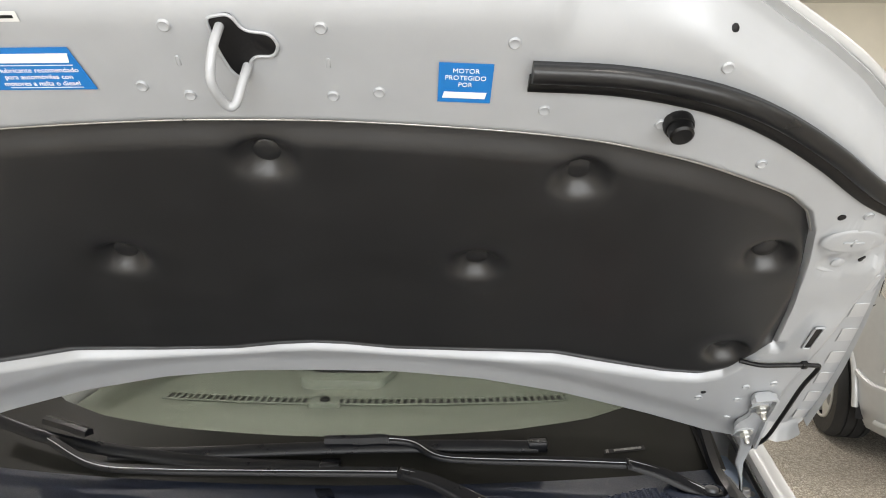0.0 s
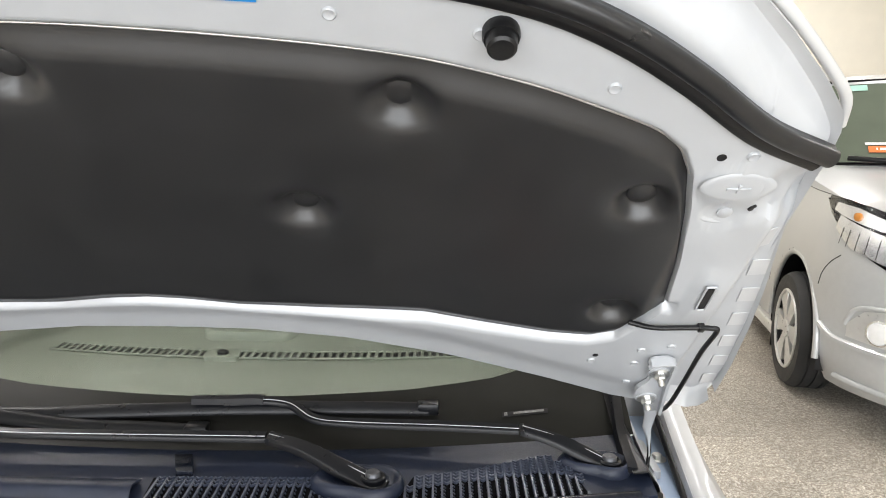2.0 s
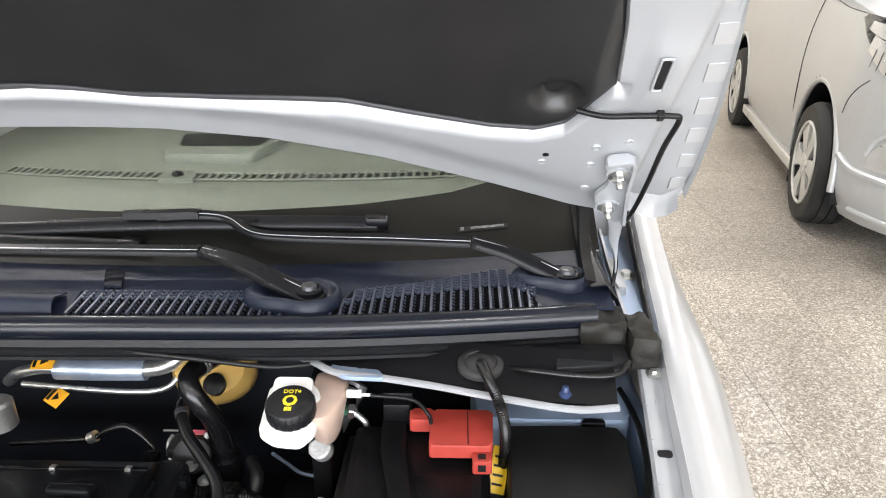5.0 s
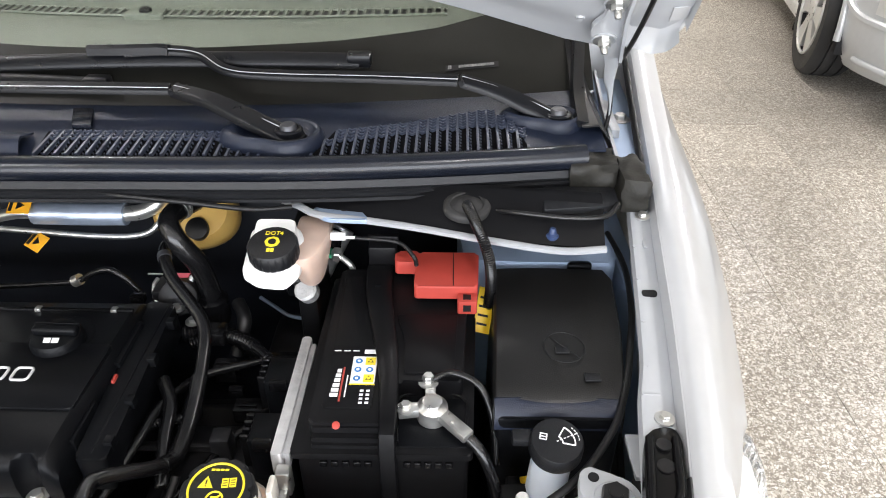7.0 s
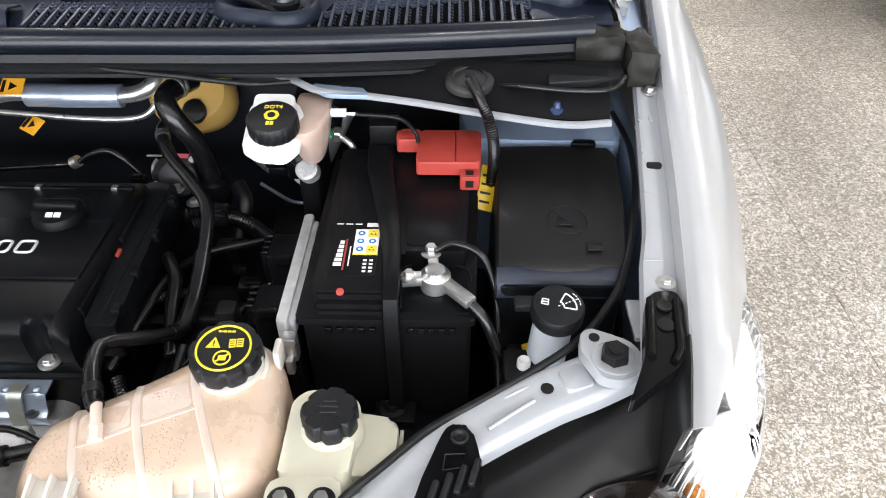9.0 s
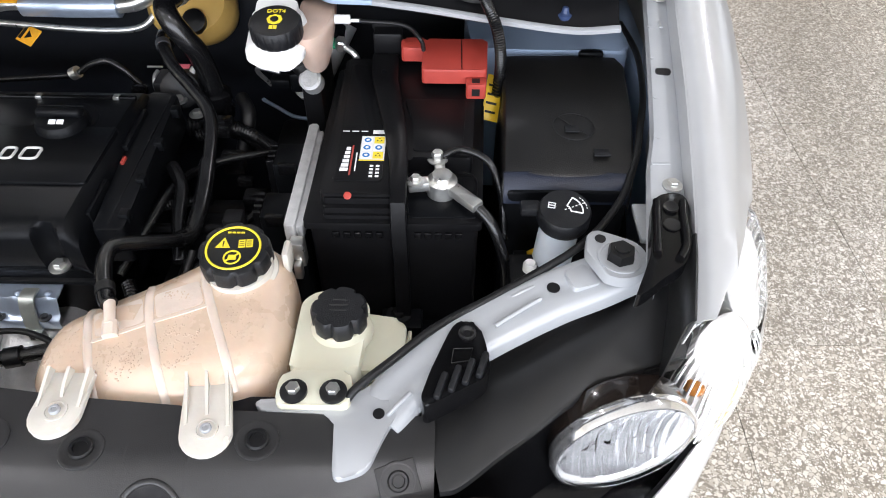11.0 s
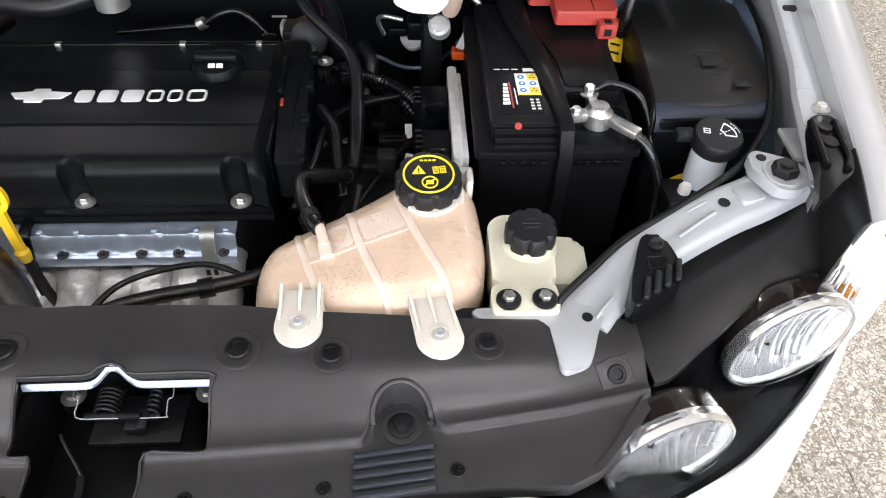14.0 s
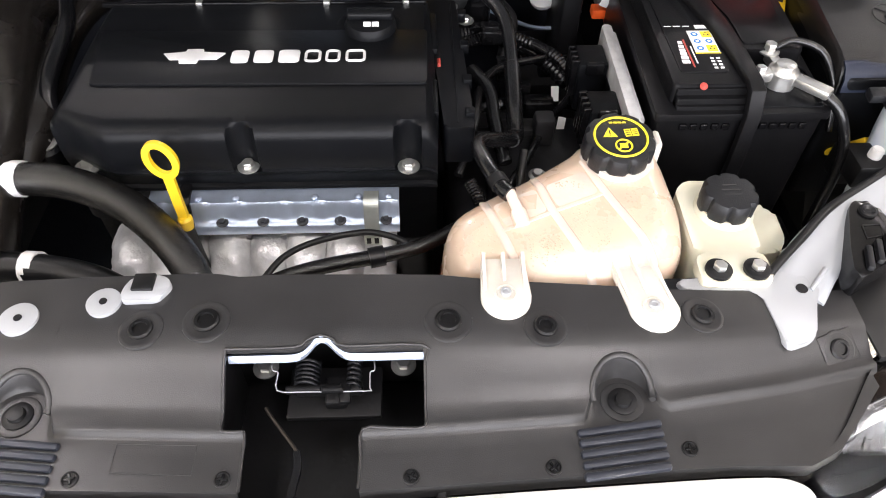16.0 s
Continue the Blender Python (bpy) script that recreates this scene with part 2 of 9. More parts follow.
FELT_GREY = mat("dusty grey rubber", (0.024, 0.0235, 0.023), 0.6, 0, 0.3, 30, 0.15, 300)
LENS = mat("clear lamp lens", (0.98, 0.985, 0.99), 0.02, 0, 0.0, 10, transmission=1.0, ior=1.1, coat=0.15)
PALE_AMBER = mat("pale amber line", (0.85, 0.55, 0.32), 0.3, 0, 0.1, 40)
AMBER = mat("amber lens", (0.85, 0.35, 0.08), 0.12, 0, 0.05, 30, transmission=0.5)
GLASS = mat("green tinted glass", (0.86, 0.90, 0.85), 0.01, 0, 0.0, 10, transmission=1.0, ior=1.2)
TERRAZZO = terrazzo()
GROUT = mat("tile joint", (0.58, 0.53, 0.45), 0.8, 0, 0.2, 40)
LAMP_GLOW = glow("lamp diffuser", (1.0, 0.96, 0.9), 6.0)


# ---- mesh helpers ----
def finish(bm, smooth=40):
    me = bpy.data.meshes.new("mesh")
    bmesh.ops.recalc_face_normals(bm, faces=bm.faces)
    bmesh.ops.scale(bm, vec=(K, K, K), verts=bm.verts)
    bm.to_mesh(me)
    bm.free()
    me.polygons.foreach_set("use_smooth", [True] * len(me.polygons))
    me.set_sharp_from_angle(angle=radians(smooth))
    return me


def part(name, bm, material, parent=None, label="", smooth=40):
    me = finish(bm, smooth)
    me.materials.append(material)
    ob = new(name, me)
    if parent:
        ob.parent = parent
    if label:
        ob["label"] = label
    return ob


def thing(name, label, category, group="", kind=""):
    return tagged(new(name), label, category, group, kind)


def bev(bm, w, seg=2, angle=30):
    if w <= 0:
        return bm
    edges = [e for e in bm.edges if len(e.link_faces) == 2 and e.calc_face_angle(0) > radians(angle)]
    bmesh.ops.bevel(bm, geom=edges, offset=w, segments=seg, profile=0.5, affect="EDGES", clamp_overlap=True)
    return bm


def box(x0, x1, y0, y1, z0, z1, b=0.003, seg=2):
    bm = bmesh.new()
    bmesh.ops.create_cube(bm, size=1, matrix=Matrix.Translation(((x0 + x1) / 2, (y0 + y1) / 2, (z0 + z1) / 2)) @ Matrix.Diagonal((x1 - x0, y1 - y0, z1 - z0, 1)))
    return bev(bm, b, seg)


def moved(bm, m):
    bmesh.ops.transform(bm, matrix=m, verts=bm.verts)
    return bm


def join(*bms):
    out = bms[0]
    for b in bms[1:]:
        me = bpy.data.meshes.new("tmp")
        b.to_mesh(me)
        b.free()
        out.from_mesh(me)
        bpy.data.meshes.remove(me)
    return out


def rounded(pts, r=0.01, n=4):
    """A closed 2D outline with its corners rounded."""
    out = []
    for i, p in enumerate(pts):
        a, b, c = Vector(pts[i - 1]), Vector(p), Vector(pts[(i + 1) % len(pts)])
        d1, d2 = a - b, c - b
        k = min(r, d1.length * 0.45, d2.length * 0.45)
        s, e = b + d1.normalized() * k, b + d2.normalized() * k
        for j in range(n + 1):
            t = j / n
            out.append(tuple((1 - t) ** 2 * s + 2 * t * (1 - t) * b + t * t * e))
    return out


def prism(pts, z0, z1, b=0.002, seg=2, top_scale=None):
    """A 2D outline raised from z0 to z1."""
    bm = bmesh.new()
    cx, cy = sum(p[0] for p in pts) / len(pts), sum(p[1] for p in pts) / len(pts)
    k = top_scale or 1
    lo = [bm.verts.new((p[0], p[1], z0)) for p in pts]
    hi = [bm.verts.new((cx + (p[0] - cx) * k, cy + (p[1] - cy) * k, z1)) for p in pts]
    n = len(pts)
    for i in range(n):
        bm.faces.new((lo[i], lo[(i + 1) % n], hi[(i + 1) % n], hi[i]))
    top = bm.faces.new(hi)
    bm.faces.new(lo[::-1])
    if b:
        bmesh.ops.bevel(bm, geom=[e for e in top.edges], offset=b, segments=seg, profile=0.5, affect="EDGES", clamp_overlap=True)
    return bm


def spline(pts, n=8):
    """Points along a smooth line through pts."""
    P = [Vector(p) for p in pts]
    P = [2 * P[0] - P[1]] + P + [2 * P[-1] - P[-2]]
    out = []
    for i in range(1, len(P) - 2):
        for j in range(n):
            t = j / n
            a, b, c, d = P[i - 1], P[i], P[i + 1], P[i + 2]
            out.append(0.5 * (2 * b + (c - a) * t + (2 * a - 5 * b + 4 * c - d) * t * t + (3 * b - a - 3 * c + d) * t ** 3))
    out.append(P[-2])
    return out


def sweep(pts, section, n=8, caps=True, rib=0.0, rib_every=2, up=(0, 0, 1)):
    """A section (2D points or a radius) carried along a smooth line; rib: height of rings, as on a corrugated hose."""
    line = spline(pts, n)
    if isinstance(section, (int, float)):
        k = 14
        section = [(section * math.cos(2 * math.pi * i / k), section * math.sin(2 * math.pi * i / k)) for i in range(k)]
    bm = bmesh.new()
    rings = []
    side = None
    for i, p in enumerate(line):
        d = (line[min(i + 1, len(line) - 1)] - line[max(i - 1, 0)]).normalized()
        if side is None:
            side = d.cross(Vector(up))
            if side.length < 1e-3:
                side = d.cross(Vector((1, 0, 0)))
        side = (side - d * side.dot(d)).normalized()
        upv = side.cross(d)
        f = 1 + (rib if (i // rib_every) % 2 else 0)
        rings.append([bm.verts.new(p + side * (a * f) + upv * (b * f)) for a, b in section])
    m = len(section)
    for r1, r2 in zip(rings, rings[1:]):
        for i in range(m):
            bm.faces.new((r1[i], r1[(i + 1) % m], r2[(i + 1) % m], r2[i]))
    if caps:
        bm.faces.new(rings[0][::-1])
        bm.faces.new(rings[-1])
    return bm


def lathe(profile, seg=32, wave=None, caps=True):
    """(radius, z) pairs turned about z. wave: (count, depth) of lobes round the rim, for caps."""
    bm = bmesh.new()
    rings = []
    for r, z in profile:
        ring = []
        for i in range(seg):
            a = 2 * math.pi * i / seg
            k = r
            if wave and r > wave[2]:
                k = r - wave[1] * max(0, math.cos(a * wave[0])) ** 3
            ring.append(bm.verts.new((k * math.cos(a), k * math.sin(a), z)))
        rings.append(ring)
    for r1, r2 in zip(rings, rings[1:]):
        for i in range(seg):
            bm.faces.new((r1[i], r1[(i + 1) % seg], r2[(i + 1) % seg], r2[i]))
    if caps:
        bm.faces.new(rings[0][::-1])
        bm.faces.new(rings[-1])
    return bm


def loft(rings, caps=True):
    """Closed rings of 3D points joined in turn."""
    bm = bmesh.new()
    R = [[bm.verts.new(p) for p in r] for r in rings]
    m = len(R[0])
    for r1, r2 in zip(R, R[1:]):
        for i in range(m):
            bm.faces.new((r1[i], r1[(i + 1) % m], r2[(i + 1) % m], r2[i]))
    if caps:
        bm.faces.new(R[0][::-1])
        bm.faces.new(R[-1])
    return bm


def sheet(rows, thick=0.0, away=(0, 0, -1), skip=None):
    """An open grid of 3D points, given a thickness along away."""
    bm = bmesh.new()
    V = [[bm.verts.new(p) for p in r] for r in rows]
    faces = []
    for i in range(len(V) - 1):
        for j in range(len(V[0]) - 1):
            if skip and skip(i, j):
                continue
            q = (V[i][j], V[i][j + 1], V[i + 1][j + 1], V[i + 1][j])
            if len({tuple(round(c, 6) for c in v.co) for v in q}) < 3:
                continue
            faces.append(bm.faces.new(q))
    bmesh.ops.remove_doubles(bm, verts=bm.verts, dist=1e-5)
    loose = [v for v in bm.verts if not v.link_faces]
    bmesh.ops.delete(bm, geom=loose, context="VERTS")
    if thick:
        ret = bmesh.ops.extrude_face_region(bm, geom=list(bm.faces))
        bmesh.ops.translate(bm, verts=[g for g in ret["geom"] if isinstance(g, bmesh.types.BMVert)], vec=Vector(away).normalized() * thick)
    return bm


def interp(table, x):
    return float(np.interp(x, [p[0] for p in table], [p[1] for p in table]))


def bolt(r=0.008, h=0.006, washer=True):
    bm = lathe([(r * 0.9, 0), (r, h * 0.2), (r, h * 0.8), (r * 0.85, h)], 6)
    if washer:
        bm = join(bm, lathe([(r * 1.7, -0.001), (r * 1.7, 0.0008), (r * 1.3, 0.0015)], 20))
    return bm


def lettering(name, text, size, m, material, parent, depth=0.0006, squeeze=1.0, bold=0.0, shear=0.0):
    cu = bpy.data.curves.new("letters", "FONT")
    cu.body, cu.size, cu.extrude, cu.offset, cu.shear = text, size, depth, bold, shear
    cu.align_x, cu.align_y = "CENTER", "CENTER"
    tmp = bpy.data.objects.new("letters", cu)
    me = bpy.data.meshes.new_from_object(tmp)
    bpy.data.objects.remove(tmp)
    me.transform(Matrix.Diagonal((K, K, K, 1)) @ m @ Matrix.Diagonal((squeeze, 1, 1, 1)))
    me.materials.append(material)
    ob = new(name, me)
    ob.parent = parent
    return ob


def along(n, p=(0, 0, 0), x=(1, 0, 0)):
    """A frame at p whose z is n and whose x is near x."""
    z = Vector(n).normalized()
    xx = Vector(x) - z * Vector(x).dot(z)
    if xx.length < 1e-3:
        xx = Vector((0, 1, 0)) - z * z.y
    xx.normalize()
    return Matrix.Translation(p) @ Matrix((xx, z.cross(xx), z)).transposed().to_4x4()


# ---- room ----
def structure(name, bm, material, label, smooth=40):
    return tagged(part(name, bm, material, None, label, smooth), "", "", "", "structure")


structure("ground", box(-9, 9, -9.5, 13, -0.2, -0.0035, 0), GROUT, "dark joint mortar under the terrazzo floor tiles")
structure("wall_north", box(-5.5, 8.5, 8.6, 8.8, -0.012, 3.9, 0), WALL, "plain cream painted showroom wall")
structure("wall_east", box(8.3, 8.5, -4.6, 8.6, -0.012, 3.9, 0), WALL, "plain cream painted side wall")
structure("wall_west", box(-5.7, -5.5, -4.6, 8.8, -0.012, 3.9, 0), WALL, "plain cream painted side wall")
structure("wall_south", join(box(-5.5, 8.5, -4.8, -4.6, -0.012, 0.35, 0), box(-5.5, 8.5, -4.8, -4.6, 2.95, 3.9, 0), box(-5.5, -3.6, -4.8, -4.6, 0.35, 2.95, 0), box(4.6, 8.5, -4.8, -4.6, 0.35, 2.95, 0)), WALL, "cream shopfront wall with one wide opening")
structure("ceiling", box(-5.7, 8.5, -4.8, 8.8, 3.6, 3.8, 0), CEIL, "plain white showroom ceiling")
for px0, px1, d in ((3.86, 3.93, 0.06), (4.05, 4.11, 0.06)):
    structure("trim", box(px0, px1, 8.6 - d, 8.6, 0, 3.6, 0.004), CEIL, "white upright door casing on the wall")
for lx, ly in LAMPS:
    lamp = thing("ceiling_lamp", "square white ceiling light panel, switched on", "ceiling lamp", "ceiling light panels")
    part("housing", box(lx - 0.12, lx + 0.12, ly - 0.12, ly + 0.12, CEILING_Z - 0.07, CEILING_Z - 0.001, 0.006), WHITE_PLASTIC, lamp)
    part("diffuser", box(lx - 0.10, lx + 0.10, ly - 0.10, ly + 0.10, CEILING_Z - 0.078, CEILING_Z - 0.068, 0.002), LAMP_GLOW, lamp)

# floor tiles
floor = thing("floor", "worn beige terrazzo floor tiles with pale stone chips", "floor", "", "structure")
TP, TX, TY = 0.432, 1.548, 1.634


def tile_mesh():
    g = 0.0007
    return box(g, TP - g, g, TP - g, -0.014, 0, 0.0009, 1)


near = finish(tile_mesh())
near.materials.append(TERRAZZO)
rng = random.Random(4)
rest = bmesh.new()
for i in range(-16, 17):
    for j in range(-14, 17):
        x, y = TX + i * TP, TY + j * TP
        dz = rng.uniform(-0.0012, 0)
        if -2 <= i <= 7 and -4 <= j <= 14:
            ob = new("tile", near)
            ob.location = (K * x, K * y, K * dz)
            ob.parent = floor
        elif -5.5 < x < 8.1 and -4.6 < y < 8.4:
            bmesh.ops.create_cube(rest, size=1, matrix=Matrix.Translation((x + TP / 2, y + TP / 2, -0.007 + dz)) @ Matrix.Diagonal((TP - 0.0024, TP - 0.0024, 0.014, 1)))
tagged(part("distant_tiles", rest, TERRAZZO, floor), "", "", "", "stuff")


# ---- bonnet ----
HM = Matrix(((1, 0, 0, 0), (0, -0.70711, -0.70711, 0), (0, 0.70711, -0.70711, 0), (0, 0, 0, 1)))


def H(x, v, n=0.0):
    """A place on the raised bonnet: across, up its slope, and out towards the engine."""
    return HM @ Vector((x, v, n - w0(x, v)))


def w0(x, v):
    return 1.644 - 0.040 * x * x


REAR = [(0, 0.029), (0.12, 0.027), (0.254, 0.009), (0.396, -0.031), (0.55, -0.094), (0.664, -0.146), (0.72, -0.160), (0.766, -0.162), (0.795, -0.168), (0.812, -0.15), (0.818, -0.12)]
FRONT = [(0, 0.745), (0.2, 0.735), (0.38, 0.712), (0.433, 0.698), (0.494, 0.661), (0.562, 0.62), (0.608, 0.588), (0.666, 0.540), (0.716, 0.492), (0.742, 0.462), (0.752, 0.430), (0.757, 0.30), (0.768, 0.245), (0.780, 0.19), (0.797, 0.09), (0.811, -0.02), (0.818, -0.11)]
PAD_R = [(0, 0.112), (0.05, 0.108), (0.12, 0.095), (0.23, 0.090), (0.365, 0.089), (0.44, 0.071), (0.535, 0.052), (0.592, 0.050), (0.625, 0.068), (0.645, 0.104), (0.667, 0.150)]
PAD_F = [(0, 0.543), (0.083, 0.542), (0.185, 0.537), (0.29, 0.529), (0.371, 0.518), (0.459, 0.496), (0.523, 0.473), (0.578, 0.450), (0.608, 0.425), (0.625, 0.393), (0.640, 0.335), (0.657, 0.242), (0.667, 0.155)]
SEAL = [(0.277, 0.613), (0.358, 0.610), (0.426, 0.599), (0.480, 0.583), (0.535, 0.557), (0.594, 0.520), (0.664, 0.470), (0.735, 0.435)]


def ease(a, b, x):
    t = min(1, max(0, (x - a) / (b - a)))
    return t * t * (3 - 2 * t)


def inner_n(x, v):
    """Relief of the pressed inner panel, out towards the engine."""
    ax = abs(x)
    n = 0.0
    sv = interp(SEAL, ax) if ax > 0.277 else 0.613
    k, rim_v = ease(0.34, 0.48, ax), interp(FRONT, ax)
    n -= (0.040 - 0.026 * k) * ease(sv + 0.045 - 0.03 * (ax > 0.3), sv + 0.15, v)
    if ax < 0.75:
        n -= 0.026 * k * ease(rim_v - 0.055, rim_v - 0.008, v)
    n -= 0.018 * ease(0.728, 0.745, ax) * (1 - ease(0.38, 0.45, v))
    inside = min(v - interp(PAD_R, ax), interp(PAD_F, ax) - v, 0.672 - ax)
    n -= 0.014 * ease(-0.012, 0.004, inside) + 0.036 * ease(0.004, 0.02, inside)
    n -= 0.010 * (1 - ease(0.03, 0.09, v - interp(REAR, ax)))
    for cx, cv, r, d in ((0.671, 0.388, 0.042, 0.0045), (0.675, 0.344, 0.028, -0.0035)):
        n += d * (1 - ease(r * 0.6, r, math.hypot(ax - cx, (v - cv) * 1.2)))
    n += 0.006 * ease(0.10, 0.16, v) * (1 - ease(0.20, 0.26, v)) * (1 - ease(0.012, 0.03, abs(ax - 0.709))) * (1 if ax > 0.67 else 0)
    n -= 0.012 * ease(0.338, 0.352, v) * (1 - ease(0.39, 0.43, v)) * ease(0.69, 0.72, ax) * (1 if ax > 0.6 else 0)
    return n


bonnet = thing("bonnet", "raised silver car bonnet seen from beneath, with black insulation pad", "car bonnet")
xs = sorted({round(s * x, 4) for s in (1, -1) for x in list(np.linspace(0, 0.60, 61)) + list(np.linspace(0.60, 0.70, 51)) + list(np.linspace(0.70, 0.818, 30))})


def bonnet_rows(n_of):
    """Rows that follow the pad's rim, close together beside it."""
    rows = []
    for x in xs:
        ax = abs(x)
        a = interp(REAR, ax)
        b = max(interp(FRONT, ax), a)
        p, q = min(max(interp(PAD_R, ax), a), b), min(max(interp(PAD_F, ax), a), b)
        vs = [a + (p - a) * (1 - (1 - k / 20) ** 2) for k in range(20)]
        vs += [p + (q - p) * (0.5 - 0.5 * math.cos(math.pi * k / 36)) for k in range(36)]
        vs += [q + (b - q) * (k / 34) ** 1.5 for k in range(35)]
        rows.append([H(x, v, n_of(x, v)) for v in vs])
    return rows


part("inner_panel", sheet(bonnet_rows(inner_n), 0.003, HM.to_3x3() @ Vector((0, 0, -1))), PRIMER, bonnet, "silver pressed steel inner panel")


def skin_rows():
    rows = []
    for x in xs:
        a, b = interp(REAR, abs(x)) - 0.006, max(interp(FRONT, abs(x)) + 0.012, interp(REAR, abs(x)) + 0.004)
        k = 1 - 0.004 * abs(x) / 0.79
        rows.append([H(x * k, a + (b - a) * i / 24, -0.062 + 0.022 * (2 * i / 24 - 1) ** 6 + 0.026 * (abs(x) / 0.80) ** 6) for i in range(25)])
    return rows


part("outer_skin", sheet(skin_rows(), 0.006, HM.to_3x3() @ Vector((0, 0, 1))), PAINT, bonnet, "silver painted outer skin")
edge = [(x, v) for x, v in FRONT if x < 0.757]
hem = [H(s * x * 1.01, v + 0.009, -0.042) for s, pts in ((-1, edge[::-1]), (1, edge[1:])) for x, v in pts]
part("hem", sweep(hem, 0.0055, 4), PAINT, bonnet, "folded silver rim of the bonnet")
hem2 = [H(0.754, 0.43, -0.040), H(0.759, 0.30, -0.040), H(0.782, 0.19, -0.038), H(0.799, 0.09, -0.036), H(0.813, -0.02, -0.034), H(0.820, -0.11, -0.032), H(0.808, -0.165, -0.030)]
part("side_hem", sweep(hem2, 0.006, 6), PAINT, bonnet)
rear_hem = [H(s * x, v - 0.003, -0.022) for s, pts in ((-1, REAR[8::-1]), (1, REAR[1:9])) for x, v in pts]
part("rear_hem", sweep(rear_hem, 0.0045, 4), PRIMER, bonnet)
for i in range(7):
    v = 0.29 - i * 0.061
    x = interp([(-0.11, 0.803), (-0.02, 0.796), (0.09, 0.782), (0.19, 0.766), (0.30, 0.747)], v)
    m = HM @ Matrix.Translation((x, v, inner_n(x, v) - w0(x, v) + 0.0006)) @ along(Vector((-(inner_n(x + 0.01, v) - inner_n(x - 0.01, v)) / 0.02, 0, 1))) @ Matrix.Rotation(0.12, 4, "Z")
    part("hem_tab", moved(box(-0.011, 0.011, -0.016, 0.016, -0.001, 0.0004, 0.0003, 1), m), TAB, bonnet, "faint grey stiffener tab")

# insulation pad
DIMPLES = [(0.003, 0.493), (0.345, 0.473), (-0.345, 0.473), (-0.210, 0.324), (0.237, 0.315), (0.592, 0.348), (-0.592, 0.348), (0.607, 0.132), (-0.607, 0.132)]


def pad_n(x, v):
    ax = abs(x)
    e = min(v - interp(PAD_R, ax), interp(PAD_F, ax) - v, 0.669 - ax)
    n = -0.011 + 0.011 * ease(0.0, 0.030, e) + 0.002 * math.sin(9 * x + 2) * math.sin(11 * v)
    for cx, cv in DIMPLES:
        r = math.hypot(x - cx, v - cv)
        n -= 0.017 * (1 - ease(0.014, 0.033, r)) + 0.003 * (1 - ease(0.02, 0.055, r))
    return n


pxs = [0.668 * math.sin(math.pi / 2 * a) for a in np.linspace(-1, 1, 181)]
prow = []
for x in pxs:
    a, b = interp(PAD_R, abs(x)), max(interp(PAD_F, abs(x)), interp(PAD_R, abs(x)) + 0.001)
    prow.append([H(x, a + (b - a) * i / 84, pad_n(x, a + (b - a) * i / 84)) for i in range(85)])
pad = part("insulation_pad", sheet(prow, 0.004, HM.to_3x3() @ Vector((0, 0, -1))), PAD, bonnet, "matt black felt sound insulation pad with pressed dimples", 60)
rim = [H(s * x, v + 0.0015, -0.0085) for s, pts in ((-1, PAD_F[9::-1]), (1, PAD_F[1:10])) for x, v in pts]
part("cut_edge", sweep(rim, 0.0012, 6), STEEL, pad, "pale frayed edge of the pad")
for cx, cv in DIMPLES:
    part("clip", moved(lathe([(0.0150, -0.002), (0.0150, 0.0010), (0.0135, 0.0022), (0.004, 0.0026)], 28), HM @ Matrix.Translation((cx, cv, -w0(cx, cv) - 0.0202))), PAD, pad)


def on_bonnet(x, v, n=0.0, turn=0.0, flat=False):
    e = 0.004
    f = inner_n
    g = Vector((-(f(x + e, v) - f(x - e, v)) / (2 * e), -(f(x, v + e) - f(x, v - e)) / (2 * e), 1)) if not flat else Vector((0, 0, 1))
    return HM @ Matrix.Translation((x, v, f(x, v) - w0(x, v) + n)) @ along(g) @ Matrix.Rotation(radians(turn), 4, "Z")


for x, v in ((-0.053, 0.659), (0.086, 0.657), (0.259, 0.644), (-0.094, 0.593), (-0.051, 0.582), (0.088, 0.582), (0.133, 0.587), (0.294, 0.568), (0.456, 0.622), (0.411, 0.554), (0.436, 0.548), (0.527, 0.505), (0.671, 0.432), (0.606, -0.007), (0.668, 0.034), (0.705, 0.050), (0.668, -0.008), (0.672, -0.074), (-0.259, 0.644), (-0.30, 0.568)):
    part("spot_weld", moved(lathe([(0.0062, -0.001), (0.0060, 0.0010), (0.0048, 0.0022), (0.0034, 0.0016), (0.001, 0.0014)], 18), on_bonnet(x, v)), PRIMER, bonnet)
for x, v, r in ((0.457, 0.653, 0.0042), (0.643, 0.428, 0.0046), (0.700, 0.354, 0.0048), (0.609, 0.010, 0.0042)):
    part("hole", moved(lathe([(r, -0.002), (r, 0.0006), (r * 0.9, 0.0008)], 18), on_bonnet(x, v)), DARK, bonnet, "dark drilled hole")
slot = rounded([(-0.0040, -0.023), (0.0040, -0.023), (0.0040, 0.023), (-0.0040, 0.023)], 0.003)
ring_ = [on_bonnet(0.704, 0.192, 0.0022, 2, True) @ Vector((p[0] * 1.5, p[1] * 1.14, 0)) for p in slot]
part("slot_rim", sweep(ring_ + ring_[:1], 0.0016, 2), PRIMER, bonnet)
part("slot", moved(prism(slot, -0.002, 0.0009, 0), on_bonnet(0.704, 0.192, 0.002, 2, True)), DARK, bonnet, "dark oblong slot")
for x, v in ((-0.051, 0.622), (0.088, 0.620)):
    part("slot_mark", moved(box(-0.0022, 0.0022, -0.0055, 0.0055, -0.001, 0.0009, 0.0008, 1), on_bonnet(x, v)), PRIMER, bonnet)
